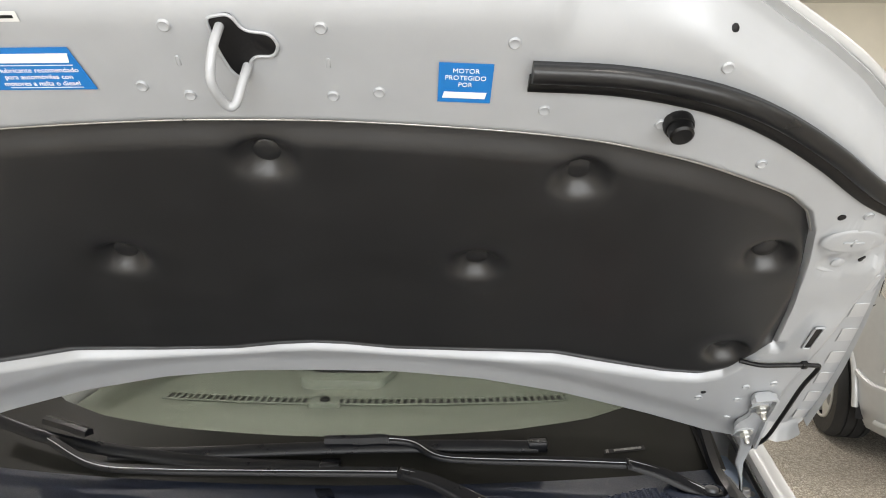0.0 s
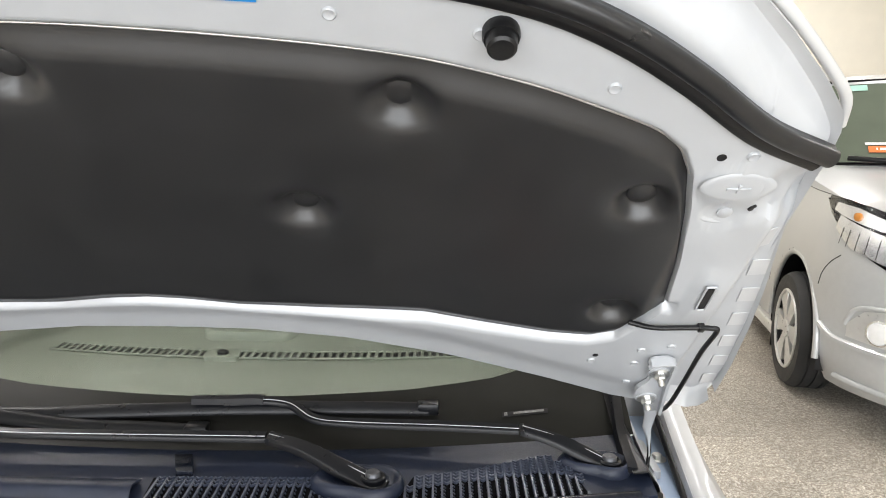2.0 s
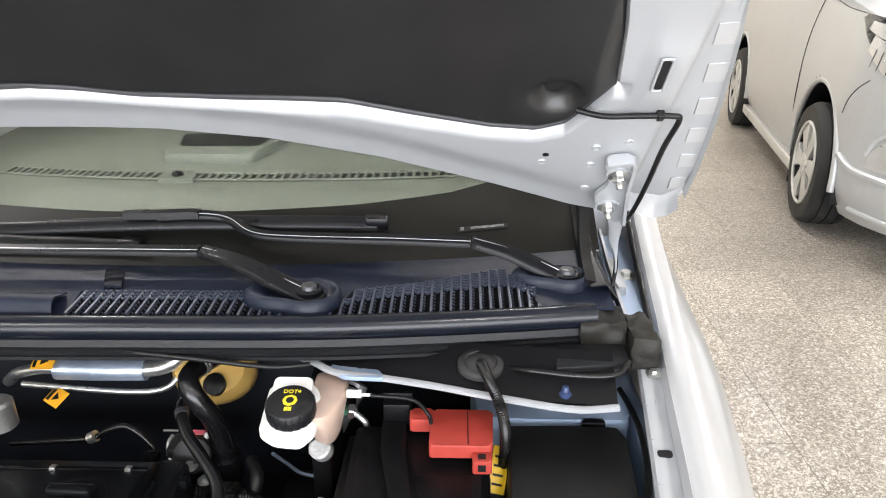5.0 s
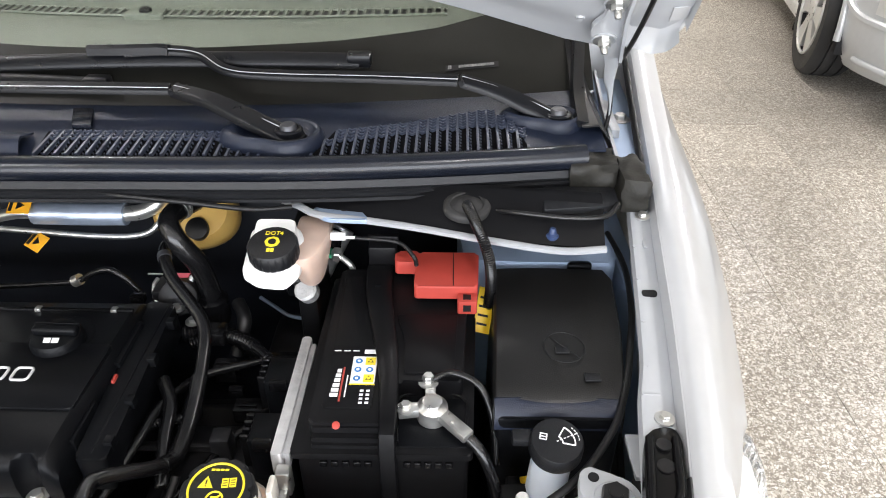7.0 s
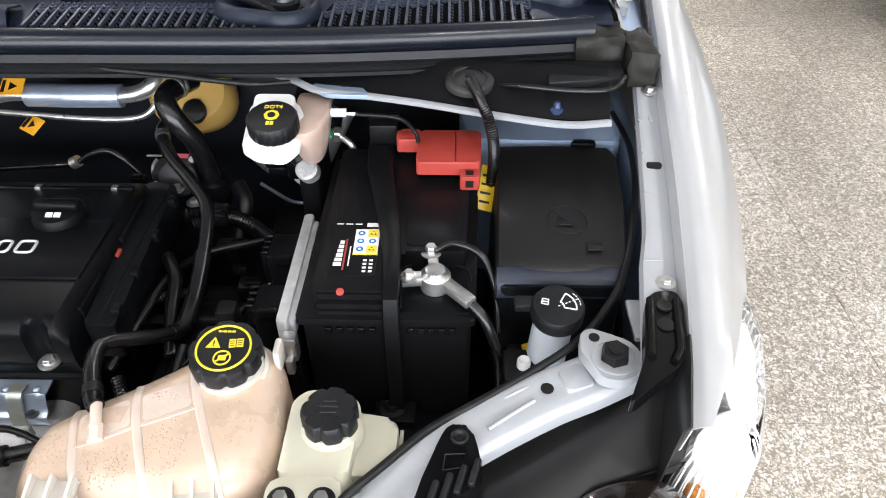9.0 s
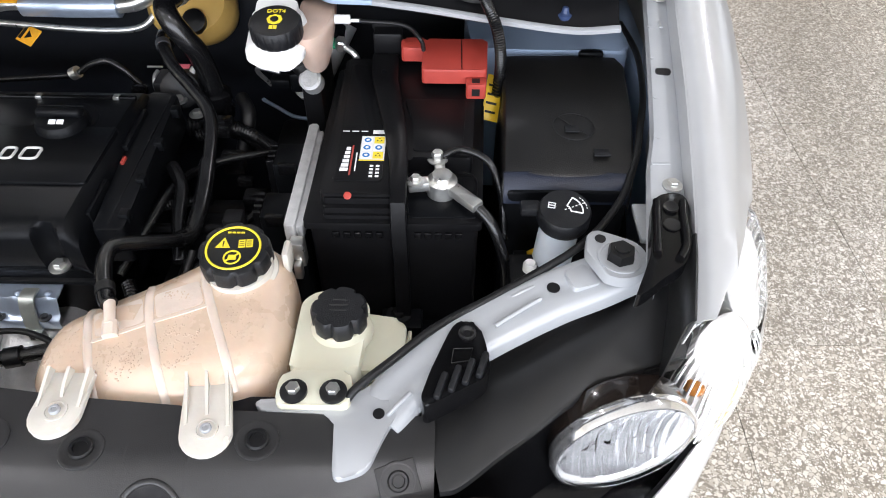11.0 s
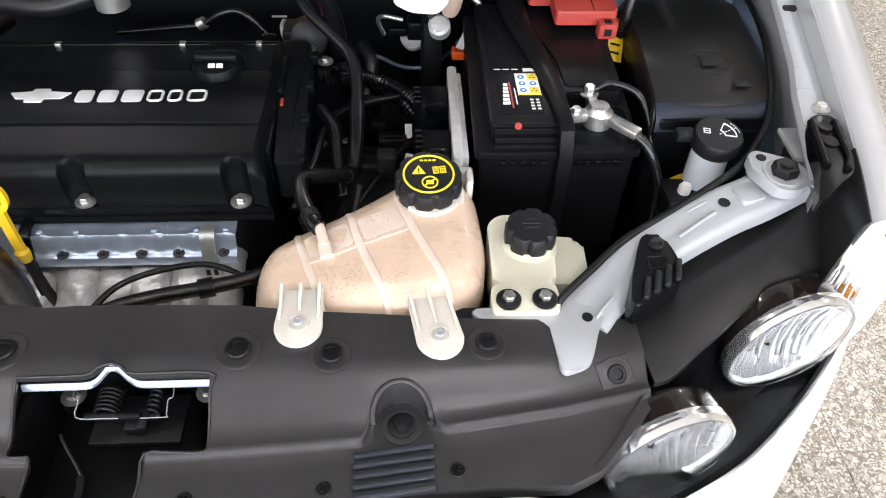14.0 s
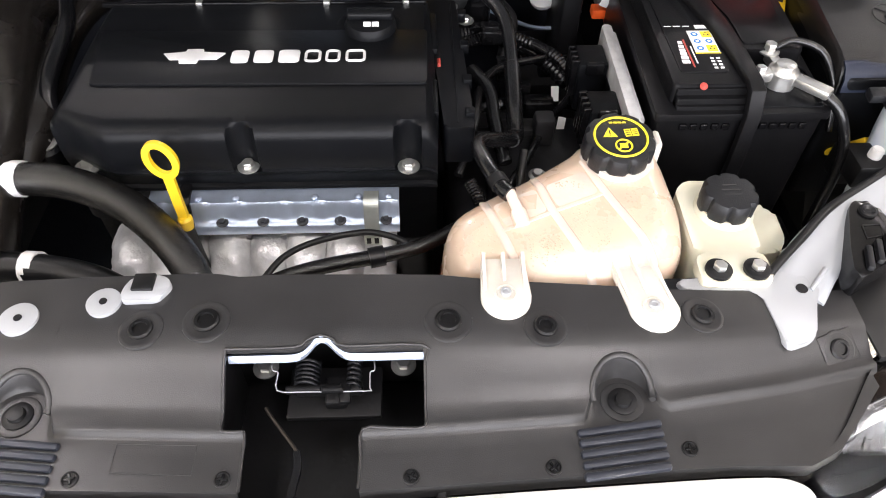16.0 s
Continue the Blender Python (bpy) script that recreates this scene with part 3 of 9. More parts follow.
cross = join(box(-0.012, 0.012, -0.0015, 0.0015, -0.001, 0.0012, 0.0006, 1), box(-0.0015, 0.0015, -0.006, 0.006, -0.001, 0.0014, 0.0006, 1))
part("pressed_boss", moved(lathe([(0.043, -0.0012), (0.040, 0.0000), (0.036, 0.0006), (0.031, 0.0009), (0.010, 0.0010)], 48), on_bonnet(0.671, 0.391, -0.0003, 0, True) @ Matrix.Diagonal((0.86, 0.48, 1, 1))), PRIMER, bonnet, "shallow round boss pressed into the panel", 70)
part("pressed_ring", moved(lathe([(0.0345, -0.001), (0.0325, 0.0012), (0.0300, 0.0018), (0.0270, 0.0012), (0.0225, -0.0008)], 48, None, False), on_bonnet(0.675, 0.345, 0, 0, True) @ Matrix.Diagonal((1, 0.56, 1, 1))), PRIMER, bonnet, "shallow oval pressing round the button", 70)
part("cross_mark", moved(cross, on_bonnet(0.671, 0.391, 0.0008, 0, True)), PRIMER, bonnet)
part("locating_button", moved(lathe([(0.008, -0.001), (0.008, 0.002), (0.006, 0.003)], 18), on_bonnet(0.675, 0.345, 0, 0, True)), PRIMER, bonnet)

# latch striker and its pocket
pocket = rounded([(-0.014, 0.668), (0.008, 0.672), (0.017, 0.655), (0.040, 0.652), (0.046, 0.640), (0.040, 0.628), (0.020, 0.628), (0.012, 0.612), (0.004, 0.603), (-0.004, 0.612), (-0.010, 0.632)], 0.007)
pm = HM @ Matrix.Translation((0, 0, -w0(0, 0.64)))
striker = part("striker_plate", moved(prism(pocket, -0.004, 0.0016, 0.0008), pm), DARK, bonnet, "dark latch pocket with pressed rim")
ring = [pm @ Vector((p[0], p[1], 0.002)) for p in pocket]
part("pocket_rim", sweep(ring + ring[:1], 0.0016, 2), PRIMER, striker)
loop = [(-0.003, 0.660, -0.002), (-0.006, 0.652, 0.026), (-0.009, 0.630, 0.042), (-0.004, 0.604, 0.040), (0.004, 0.600, 0.036), (0.010, 0.612, 0.016), (0.013, 0.618, -0.002)]
part("striker_loop", sweep([pm @ Vector(p) for p in loop], 0.0044, 8), PRIMER, striker, "bent silver steel latch loop with worn paint")

# rubber seal and stop
sec = [(0.014, -0.004), (0.0145, 0.0010), (0.0125, 0.0022), (0.0045, 0.0022)] + [(-0.0045 + 0.0092 * math.cos(t), 0.0065 + 0.0088 * math.sin(t)) for t in np.linspace(-0.45, math.pi + 0.6, 13)] + [(-0.012, -0.004)]
sealpts = [H(x, v, inner_n(x, v) * 0.5 + 0.003) for x, v in SEAL]
strip = part("weatherstrip", sweep(sealpts, [(a * 1.05, b * 0.95) for a, b in sec], 10, up=HM.to_3x3() @ Vector((0, 0, 1))), SEAL_RUBBER, bonnet, "black moulded rubber bonnet seal", 70)
lip = [H(x - 0.002, v - 0.011, inner_n(x, v) * 0.5 + 0.003) for x, v in SEAL]
part("seal_lip", sweep(lip, [(-0.009, -0.003), (0.009, -0.003), (0.0085, 0.0015), (0.006, 0.0035), (0.0, 0.0042), (-0.006, 0.0035), (-0.0085, 0.0015)], 8, up=HM.to_3x3() @ Vector((0, 0, 1))), RUBBER, strip)
part("rubber_stop", moved(lathe([(0.0150, 0), (0.0152, 0.012), (0.014, 0.016), (0.0125, 0.016), (0.0118, 0.026), (0.0095, 0.028), (0.004, 0.0275)], 32), on_bonnet(0.427, 0.557, -0.006, 0, True)), RUBBER, bonnet, "round black rubber buffer")

# stickers
sq = part("square_sticker", moved(box(-0.0255, 0.0255, -0.0225, 0.0225, 0, 0.0006, 0), on_bonnet(0.2155, 0.600, 0.0012, -2.5, True)), BLUE, bonnet, "blue square sticker with white lettering")
for k, (txt, size, dy) in enumerate((("MOTOR", 0.0070, 0.0140), ("PROTEGIDO", 0.0070, 0.0062), ("POR", 0.0070, -0.0016))):
    lettering("lettering", txt, size, on_bonnet(0.2155, 0.600, 0.0022, -2.5, True) @ Matrix.Translation((0, dy, 0)), WHITE, sq, 0.0002)
SLANT = Matrix(((1, 0.22, 0, 0), (0, 1, 0, 0), (0, 0, 1, 0), (0, 0, 0, 1)))
part("maker_mark", moved(box(-0.0205, 0.0205, -0.0036, 0.0036, 0, 0.0004, 0), on_bonnet(0.2155, 0.600, 0.0022, -2.5, True) @ Matrix.Translation((0, -0.0135, 0)) @ SLANT), WHITE, sq, "white slanted brand mark")
par = [(-0.050, -0.0235), (0.046, -0.0235), (0.036, 0.0235), (-0.050, 0.0235)]
sm = on_bonnet(-0.183, 0.6135, 0.0012, 1.0, True)
ob2 = part("long_sticker", moved(prism(par, 0, 0.0006, 0), sm), BLUE, bonnet, "blue slanted sticker with white lettering")
lettering("lettering", "El lubricante recomendado\npara automóviles con\nmotores a nafta o diesel", 0.0075, sm @ Matrix.Translation((-0.004, -0.0085, 0.0010)), WHITE, ob2, 0.0002)
part("maker_mark", moved(box(-0.037, 0.033, -0.0050, 0.0050, 0, 0.0004, 0), sm @ Matrix.Translation((0, 0.0125, 0.0010)) @ SLANT), WHITE, ob2, "white slanted brand mark")
part("rule", join(moved(box(-0.036, 0.034, 0.0044, 0.0050, 0, 0.0004, 0), sm @ Matrix.Translation((0, 0, 0.001))), moved(box(-0.036, 0.034, -0.0206, -0.0200, 0, 0.0004, 0), sm @ Matrix.Translation((0, 0, 0.001)))), WHITE, ob2)
pl = part("paper_label", moved(box(-0.03, 0.012, -0.005, 0.005, 0, 0.0005, 0), on_bonnet(-0.19, 0.668, 0.0012, 1, True)), WHITE_PLASTIC, bonnet, "narrow white paper label")
part("print_bar", moved(box(-0.026, 0.008, -0.0015, 0.0015, 0.0005, 0.0008, 0), on_bonnet(-0.19, 0.668, 0.0012, 1, True)), DARK, pl)

# hinge and washer hose
hinge = part("hinge", prism(rounded([(0.758, 1.30), (0.772, 1.30), (0.774, 1.42), (0.760, 1.42)], 0.004), 0.886, 0.900, 0.002), PRIMER, bonnet, "silver stamped steel hinge with two bolts")
hm = HM @ Matrix.Translation((0.0, 0.0, -w0(0.70, -0.05) + 0.006))
plate = rounded([(0.683, 0.022), (0.712, 0.028), (0.719, 0.006), (0.723, -0.04), (0.733, -0.103), (0.742, -0.155), (0.728, -0.170), (0.709, -0.126), (0.690, -0.100), (0.686, -0.076), (0.698, -0.050), (0.696, -0.022), (0.684, 0.002)], 0.009)
FLANGE = [(0.684, 0.020), (0.712, 0.027), (0.719, 0.006), (0.723, -0.04), (0.733, -0.103), (0.742, -0.155)]
part("hinge_plate", moved(prism(plate, -0.004, 0.003, 0.002), hm), PRIMER, hinge)
part("plate_flange", sweep([hm @ Vector((p[0], p[1], 0.004)) for p in FLANGE], [(-0.0022, -0.004), (0.0022, -0.004), (0.0022, 0.009), (-0.0022, 0.009)], 4, up=HM.to_3x3() @ Vector((0, 0, 1))), PRIMER, hinge, "upturned bright edge of the hinge plate")
for bx, bv in ((0.705, -0.016), (0.709, -0.106)):
    part("washer", moved(lathe([(0.0165, 0), (0.0165, 0.0015), (0.013, 0.003), (0.010, 0.003)], 28), hm @ Matrix.Translation((bx, bv, 0.003))), PRIMER, hinge)
    part("bolt", moved(join(bolt(0.0085, 0.010), lathe([(0.0045, 0.010), (0.0045, 0.018), (0.003, 0.020)], 12)), hm @ Matrix.Translation((bx, bv, 0.005))), STEEL, hinge)
arm = []
for p, wd in ((H(0.722, -0.120, 0.004), 0.016), (H(0.731, -0.150, 0.004), 0.0135), (H(0.738, -0.185, 0.004), 0.0105), (Vector((0.748, 1.318, 0.972)), 0.0085), (Vector((0.755, 1.330, 0.948)), 0.0045), (Vector((0.757, 1.330, 0.930)), 0.0020), (Vector((0.758, 1.326, 0.890)), 0.0018)):
    arm.append([p + Vector((-wd, -0.002, 0)), p + Vector((-wd * 0.6, -0.0045, 0)), p + Vector((wd * 0.7, -0.003, 0)), p + Vector((wd, 0.004, 0)), p + Vector((wd * 0.85, 0.004, 0)), p + Vector((-wd, 0.002, 0))])
part("hinge_arm", loft(arm), PRIMER, hinge)
hp = [H(0.630, 0.117, 0.004), H(0.66, 0.117, 0.010), H(0.70, 0.118, 0.008), H(0.735, 0.118, 0.006), H(0.745, 0.110, 0.006), H(0.744, 0.05, 0.006), H(0.745, -0.04, 0.012), H(0.742, -0.11, 0.018), Vector((0.752, 1.32, 0.985)), Vector((0.758, 1.33, 0.92)), Vector((0.745, 1.30, 0.88))]
hose = part("washer_hose", sweep(hp, 0.0034, 8), RUBBER, bonnet, "thin black washer hose")
part("clip", moved(box(-0.004, 0.004, -0.005, 0.005, -0.006, 0.006, 0.001), HM @ Matrix.Translation((0.722, 0.118, -w0(0.722, 0.1) + 0.005))), RUBBER, hose)


# ---- silver car: body ----
car = thing("silver_car", "silver hatchback car with its engine bay open", "car")
CREST = [(0.60, 0.718, 0.795), (0.625, 0.724, 0.801), (0.69, 0.738, 0.814), (0.777, 0.752, 0.829), (0.906, 0.768, 0.855), (1.06, 0.783, 0.884), (1.18, 0.797, 0.907), (1.34, 0.812, 0.935), (1.54, 0.831, 0.975), (1.9, 0.85, 1.0)]
OUTER = [(0.60, 0.77), (0.66, 0.79), (0.723, 0.819), (0.848, 0.845), (0.97, 0.865), (1.095, 0.878), (1.2, 0.880), (1.33, 0.878), (1.43, 0.876), (1.9, 0.876)]
SEAM = [(0.626, 0.7335), (0.640, 0.741), (0.655, 0.749), (0.679, 0.765), (0.741, 0.795), (0.816, 0.822), (0.85, 0.86)]
cx = lambda y: interp([(a, b) for a, b, c in CREST], y)
cz = lambda y: interp([(a, c) for a, b, c in CREST], y)


def fender_row(y):
    x0, z0, xo = cx(y), cz(y), interp(OUTER, y)
    prof = [(x0 - 0.010, z0 - 0.034), (x0 - 0.006, z0 - 0.004), (x0, z0), (x0 + 0.010, z0 + 0.003), (x0 + 0.03, z0 - 0.002), (x0 + (xo - x0) * 0.55, z0 - 0.019), (x0 + (xo - x0) * 0.85, z0 - 0.045), (xo, z0 - 0.082), (xo + 0.008, z0 - 0.14), (xo + 0.006, 0.62), (xo, 0.45)]
    lim = interp(SEAM, y) if y < 0.85 else 9
    out = []
    for x, z in prof:
        if x > lim:
            z = interp(sorted([(a, b) for a, b in prof[:8]]), lim) if lim < xo else z
            x = lim
        out.append((x, y, z))
    return out


ys = [0.626, 0.640, 0.655, 0.665, 0.68, 0.70, 0.73, 0.76, 0.79, 0.815, 0.835, 0.855] + list(np.linspace(0.88, 1.9, 30))
part("fender", sheet([fender_row(y) for y in ys], 0.0025, (-0.7, 0, -0.7)), PAINT, car, "silver painted front wing")


def mirror_x(bm):
    bmesh.ops.scale(bm, vec=(-1, 1, 1), verts=bm.verts)
    bmesh.ops.reverse_faces(bm, faces=bm.faces)
    return bm


part("fender", mirror_x(sheet([fender_row(y) for y in ys], 0.0025, (-0.7, 0, -0.7))), PAINT, car, "silver painted front wing")

# inner rail beside the wing
rz = lambda y: 0.662 + 0.19 * y


def rail_row(y):
    xi = interp([(0.70, 0.690), (0.82, 0.708), (0.863, 0.719), (0.96, 0.731), (1.114, 0.748), (1.2, 0.757)], y)
    xo = cx(y) - 0.010
    z = rz(y)
    return [(xi + 0.018, y, z - 0.10), (xi + 0.016, y, z - 0.02), (xi + 0.002, y, z - 0.012), (xi, y, z - 0.006), (xi + 0.003, y, z), (xi + 0.006, y, z + 0.001), (xo - 0.017, y, z + 0.001), (xo - 0.012, y, z - 0.0015), (xo - 0.005, y, z - 0.0075), (xo - 0.001, y, z - 0.008), (xo + 0.002, y, z - 0.003)]


rail = part("inner_rail", sheet([rail_row(y) for y in np.linspace(0.70, 1.115, 22)], 0.002, (0, 0, -1)), PRIMER, car, "silver inner wing rail with bolts and pressed marks")
for x, y in ((0.764, 1.092), (0.729, 0.792)):
    part("bolt", moved(bolt(0.006, 0.006), Matrix.Translation((x, y, rz(y) + 0.002))), STEEL, rail)
part("hole", moved(prism(rounded([(-0.009, -0.005), (0.009, -0.005), (0.009, 0.005), (-0.009, 0.005)], 0.005), -0.001, 0.0012, 0), Matrix.Translation((0.747, 0.959, rz(0.959) + 0.001)) @ Matrix.Rotation(0.19, 4, "X")), DARK, rail, "dark oval hole")
for y in (0.86, 0.92, 0.985, 1.04):
    part("pressed_mark", moved(box(-0.006, 0.006, -0.0025, 0.0025, -0.001, 0.0007, 0.0006), Matrix.Translation((cx(y) - 0.034, y, rz(y))) @ Matrix.Rotation(0.5, 4, "Z")), PRIMER, rail)
part("pressed_mark", moved(box(-0.0025, 0.0025, -0.011, 0.011, -0.001, 0.0012, 0.0008), Matrix.Translation((0.757, 1.045, rz(1.045)))), PRIMER, rail)
part("pressed_mark", moved(box(-0.010, 0.010, -0.002, 0.002, -0.001, 0.0012, 0.0008), Matrix.Translation((0.722, 0.822, rz(0.822)))), PRIMER, rail)
side = part("cowl_side_panel", prism(rounded([(0.738, 1.165), (0.800, 1.165), (0.822, 1.56), (0.770, 1.56)], 0.006), 0.872, 0.886, 0.003), BLUE_TINT, car, "silver cowl side with bluish light painted in")
part("bolt", moved(bolt(0.010, 0.009), Matrix.Translation((0.787, 1.372, 0.887))), STEEL, side)
part("panel_edge", sweep([(0.772, 1.54, 0.905), (0.764, 1.42, 0.897), (0.757, 1.30, 0.891), (0.752, 1.20, 0.889)], [(-0.003, -0.006), (0.003, -0.006), (0.003, 0.005), (-0.002, 0.005)], 5), PRIMER, side)
# black strip added to paint the dark of the gap beside the wing
part("wing_gap_shade", sweep([(cx(y) - 0.010, y, cz(y) - 0.030) for y in (1.165, 1.25, 1.35, 1.45, 1.55, 1.62)], 0.008, 5), RUBBER, car, "black strip painting the shade in the wing gap")
part("cowl_side_trim", sheet([[(0.742, y, 0.90), (0.730, y, 0.935 + 0.10 * max(0, y - 1.30)), (0.712, y, 0.958 + 0.30 * max(0, y - 1.30)), (0.690, y, 0.955 + 0.42 * max(0, y - 1.30))] for y in np.linspace(1.19, 1.64, 18)], 0.003, (0.3, 0, -1)), RUBBER, car, "black curved cowl side trim")
part("trim_edge", sweep([(0.690, 1.20, 0.953), (0.697, 1.30, 0.965), (0.712, 1.42, 1.005), (0.720, 1.55, 1.07)], [(-0.010, -0.004), (0.008, -0.004), (0.010, 0.004), (-0.006, 0.007)], 6), ARM, car)

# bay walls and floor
part("bay_floor", box(-0.70, 0.70, 0.56, 1.3, 0.24, 0.26, 0.004), BAY_SHADE, car)
part("firewall", box(-0.78, 0.735, 1.275, 1.295, 0.26, 0.93, 0.004), BAY_SHADE, car, "firewall with the bay's shade painted in")
for s in (1, -1):
    part("inner_wing", box(min(s * 0.748, s * 0.775), max(s * 0.748, s * 0.775), 0.82, 1.28, 0.26, 0.78, 0.004), BLUE_TINT, car)
tower = rounded([(0.530, 1.09), (0.60, 1.085), (0.74, 1.085), (0.745, 1.20), (0.52, 1.20)], 0.012)
part("strut_tower", prism(tower, 0.55, 0.800, 0.014, 3), BLUE_TINT, car, "pale strut tower top with bluish light painted in")
lip = [(0.235, 1.128, 0.884), (0.30, 1.105, 0.876), (0.335, 1.085, 0.872), (0.40, 1.078, 0.868), (0.473, 1.063, 0.866), (0.56, 1.040, 0.864), (0.647, 1.022, 0.862), (0.705, 1.024, 0.864)]
part("plenum_lip", sweep(lip, [(-0.004, -0.003), (0.004, -0.003), (0.0045, 0.002), (0.0, 0.004), (-0.004, 0.003)], 8), PRIMER, car, "bright silver edge of the plenum wall")
tab_ = part("lip_tab", prism(rounded([(0.322, 1.100), (0.345, 1.075), (0.405, 1.072), (0.385, 1.105), (0.345, 1.118)], 0.010), 0.866, 0.872, 0.002), BLUE_TINT, car)
part("hole", moved(lathe([(0.006, -0.001), (0.006, 0.0008)], 16), Matrix.Translation((0.368, 1.100, 0.872))), DARK, tab_)
part("plenum_wall", loft([[(a[0], a[1] + 0.004, a[2] - 0.002), (a[0], a[1] + 0.06, 0.905), (a[0], a[1] + 0.07, 0.905), (a[0], a[1] + 0.012, a[2] - 0.012)] for a in [(0.235, 1.128, 0.884), (0.40, 1.078, 0.868), (0.56, 1.040, 0.864), (0.705, 1.024, 0.864)]]), BATTERY, car)

FRITB = mat("black ceramic print", (0.012, 0.0118, 0.0105), 0.42, 0, 0.2, 10, spec=0.12)
# windscreen, roof and cabin
GZ = lambda y: 0.95 + 0.55 * (y - 1.25)


def glass_row(x, y0, y1, n=10, dz=0.0):
    b = 0.16 * x * x
    return [(x, y0 + b + (y1 - y0) * i / n, GZ(y0 + (y1 - y0) * i / n) + dz) for i in range(n + 1)]


gx = np.linspace(-0.73, 0.73, 31)
screen = part("windscreen", sheet([glass_row(x, 1.25, 2.15) for x in gx], 0.004, (0, 0.5, -0.86)), GLASS, car, "green tinted laminated windscreen")
screen.visible_shadow = False
FRIT = [(0, 1.346), (0.13, 1.348), (0.33, 1.357), (0.48, 1.374), (0.593, 1.405), (0.66, 1.45), (0.70, 1.55), (0.73, 1.8)]
part("black_border", sheet([glass_row(x, 1.25, interp(FRIT, abs(x)), 6, 0.0016) for x in gx], 0.001, (0, 0.5, -0.86)), FRITB, screen, "black printed border of the windscreen")
part("roof", sheet([[(x, 2.10 + 0.16 * x * x, 1.45 - 0.05 * x * x), (x, 2.5, 1.57 - 0.06 * x * x), (x, 3.2, 1.58 - 0.07 * x * x), (x, 3.9, 1.5 - 0.07 * x * x), (x, 4.15, 1.1), (x, 4.2, 0.4)] for x in gx], 0.03, (0, 0, -1)), PAINT, car, "silver painted roof and tail")
for s in (1, -1):
    part("side_panel", box(min(s * 0.74, s * 0.86), max(s * 0.74, s * 0.86), 1.62, 4.15, 0.3, 1.02, 0.02, 3), PAINT, car, "silver painted body side")
    part("side_glass", box(min(s * 0.72, s * 0.735), max(s * 0.72, s * 0.735), 1.9, 4.0, 1.0, 1.5, 0.004), GLOSS, car, "dark side windows")
    pil = [(s * 0.775, 1.66, 1.13), (s * 0.755, 1.80, 1.22), (s * 0.72, 2.2, 1.46)]
    part("pillar", sweep(pil, 0.035, 6), PAINT, car)
dash = thing("dashboard", "grey moulded dashboard top behind the windscreen", "dashboard")


def dash_z(x, y):
    return interp([(1.25, 0.90), (1.40, 0.925), (1.60, 0.955), (1.75, 0.958), (2.2, 0.975), (2.26, 0.97)], y) - 0.03 * x * x


part("top", sheet([[(x, y, dash_z(x, y)) for y in np.linspace(1.34, 2.26, 30)] for x in np.linspace(-0.70, 0.70, 29)], 0.02, (0, 0, -1)), DASH, dash)
VY = lambda x: 1.690 + 0.26 * x * x
vent = part("defroster_vent", sheet([[(x, VY(x) - 0.019, dash_z(x, 1.72) + 0.002), (x, VY(x) + 0.019, dash_z(x, 1.72) + 0.002)] for x in np.linspace(-0.50, 0.50, 31)], 0.002), DARK, dash, "dark slotted windscreen vent")
part("vent_rim", join(sweep([(x, VY(x) - 0.022, dash_z(x, 1.72) + 0.003) for x in np.linspace(-0.50, 0.50, 13)], 0.0025, 3), sweep([(x, VY(x) + 0.022, dash_z(x, 1.72) + 0.003) for x in np.linspace(-0.50, 0.50, 13)], 0.0025, 3)), DASH, vent)
for i in range(58):
    x = -0.490 + i * 0.0172
    if abs(x + 0.085) > 0.03:
        part("vent_slat", moved(box(-0.0036, 0.0036, -0.019, 0.019, -0.001, 0.0026, 0.0008, 1), Matrix.Translation((x, VY(x), dash_z(x, 1.72) + 0.003))), DASH, vent)
part("sensor_mount", prism(rounded([(-0.128, 1.655), (-0.048, 1.655), (-0.058, 1.715), (-0.118, 1.715)], 0.012), dash_z(0, 1.68) - 0.004, dash_z(0, 1.68) + 0.010, 0.004, 3), DASH, dash, "raised mount in the middle of the vent")
part("light_sensor", moved(lathe([(0.012, 0), (0.012, 0.005), (0.006, 0.009)], 20), Matrix.Translation((-0.088, 1.678, dash_z(0, 1.68) + 0.010))), DARK, dash)
hood_ = part("binnacle", prism(rounded([(-0.168, 1.79), (0.035, 1.79), (0.085, 1.99), (-0.21, 1.99)], 0.03), 0.945, 0.982, 0.014, 3), DASH, dash, "raised grey centre display hood")
part("binnacle_slot", prism(rounded([(-0.15, 1.86), (0.03, 1.86), (0.055, 1.975), (-0.18, 1.975)], 0.02), 0.9825, 0.9835, 0), DARK, hood_, "dark display opening")
# unseen dark panel added across the cabin to stop light
part("cabin_light_stop", box(-0.70, 0.70, 2.3, 2.34, 0.4, 1.5, 0), DARK, car)
part("cabin_floor", box(-0.72, 0.72, 1.17, 4.1, 0.30, 0.32, 0), DARK, car)
GREYINK = mat("grey print", (0.16, 0.16, 0.155), 0.5, 0, 0.6, 900)
stick = part("windscreen_label", sheet([[(x, y, GZ(y - 0.16 * x * x) + 0.0045) for y in (1.334 + (x - 0.498) * 0.22, 1.343 + (x - 0.498) * 0.22)] for x in np.linspace(0.50, 0.582, 5)], 0.0004), DARK, screen, "small dark label with pale print")
part("print_bar", sheet([[(x, y, GZ(y - 0.16 * x * x) + 0.0055) for y in (1.3365 + (x - 0.498) * 0.22, 1.3405 + (x - 0.498) * 0.22)] for x in np.linspace(0.520, 0.575, 5)], 0.0004), GREYINK, stick)
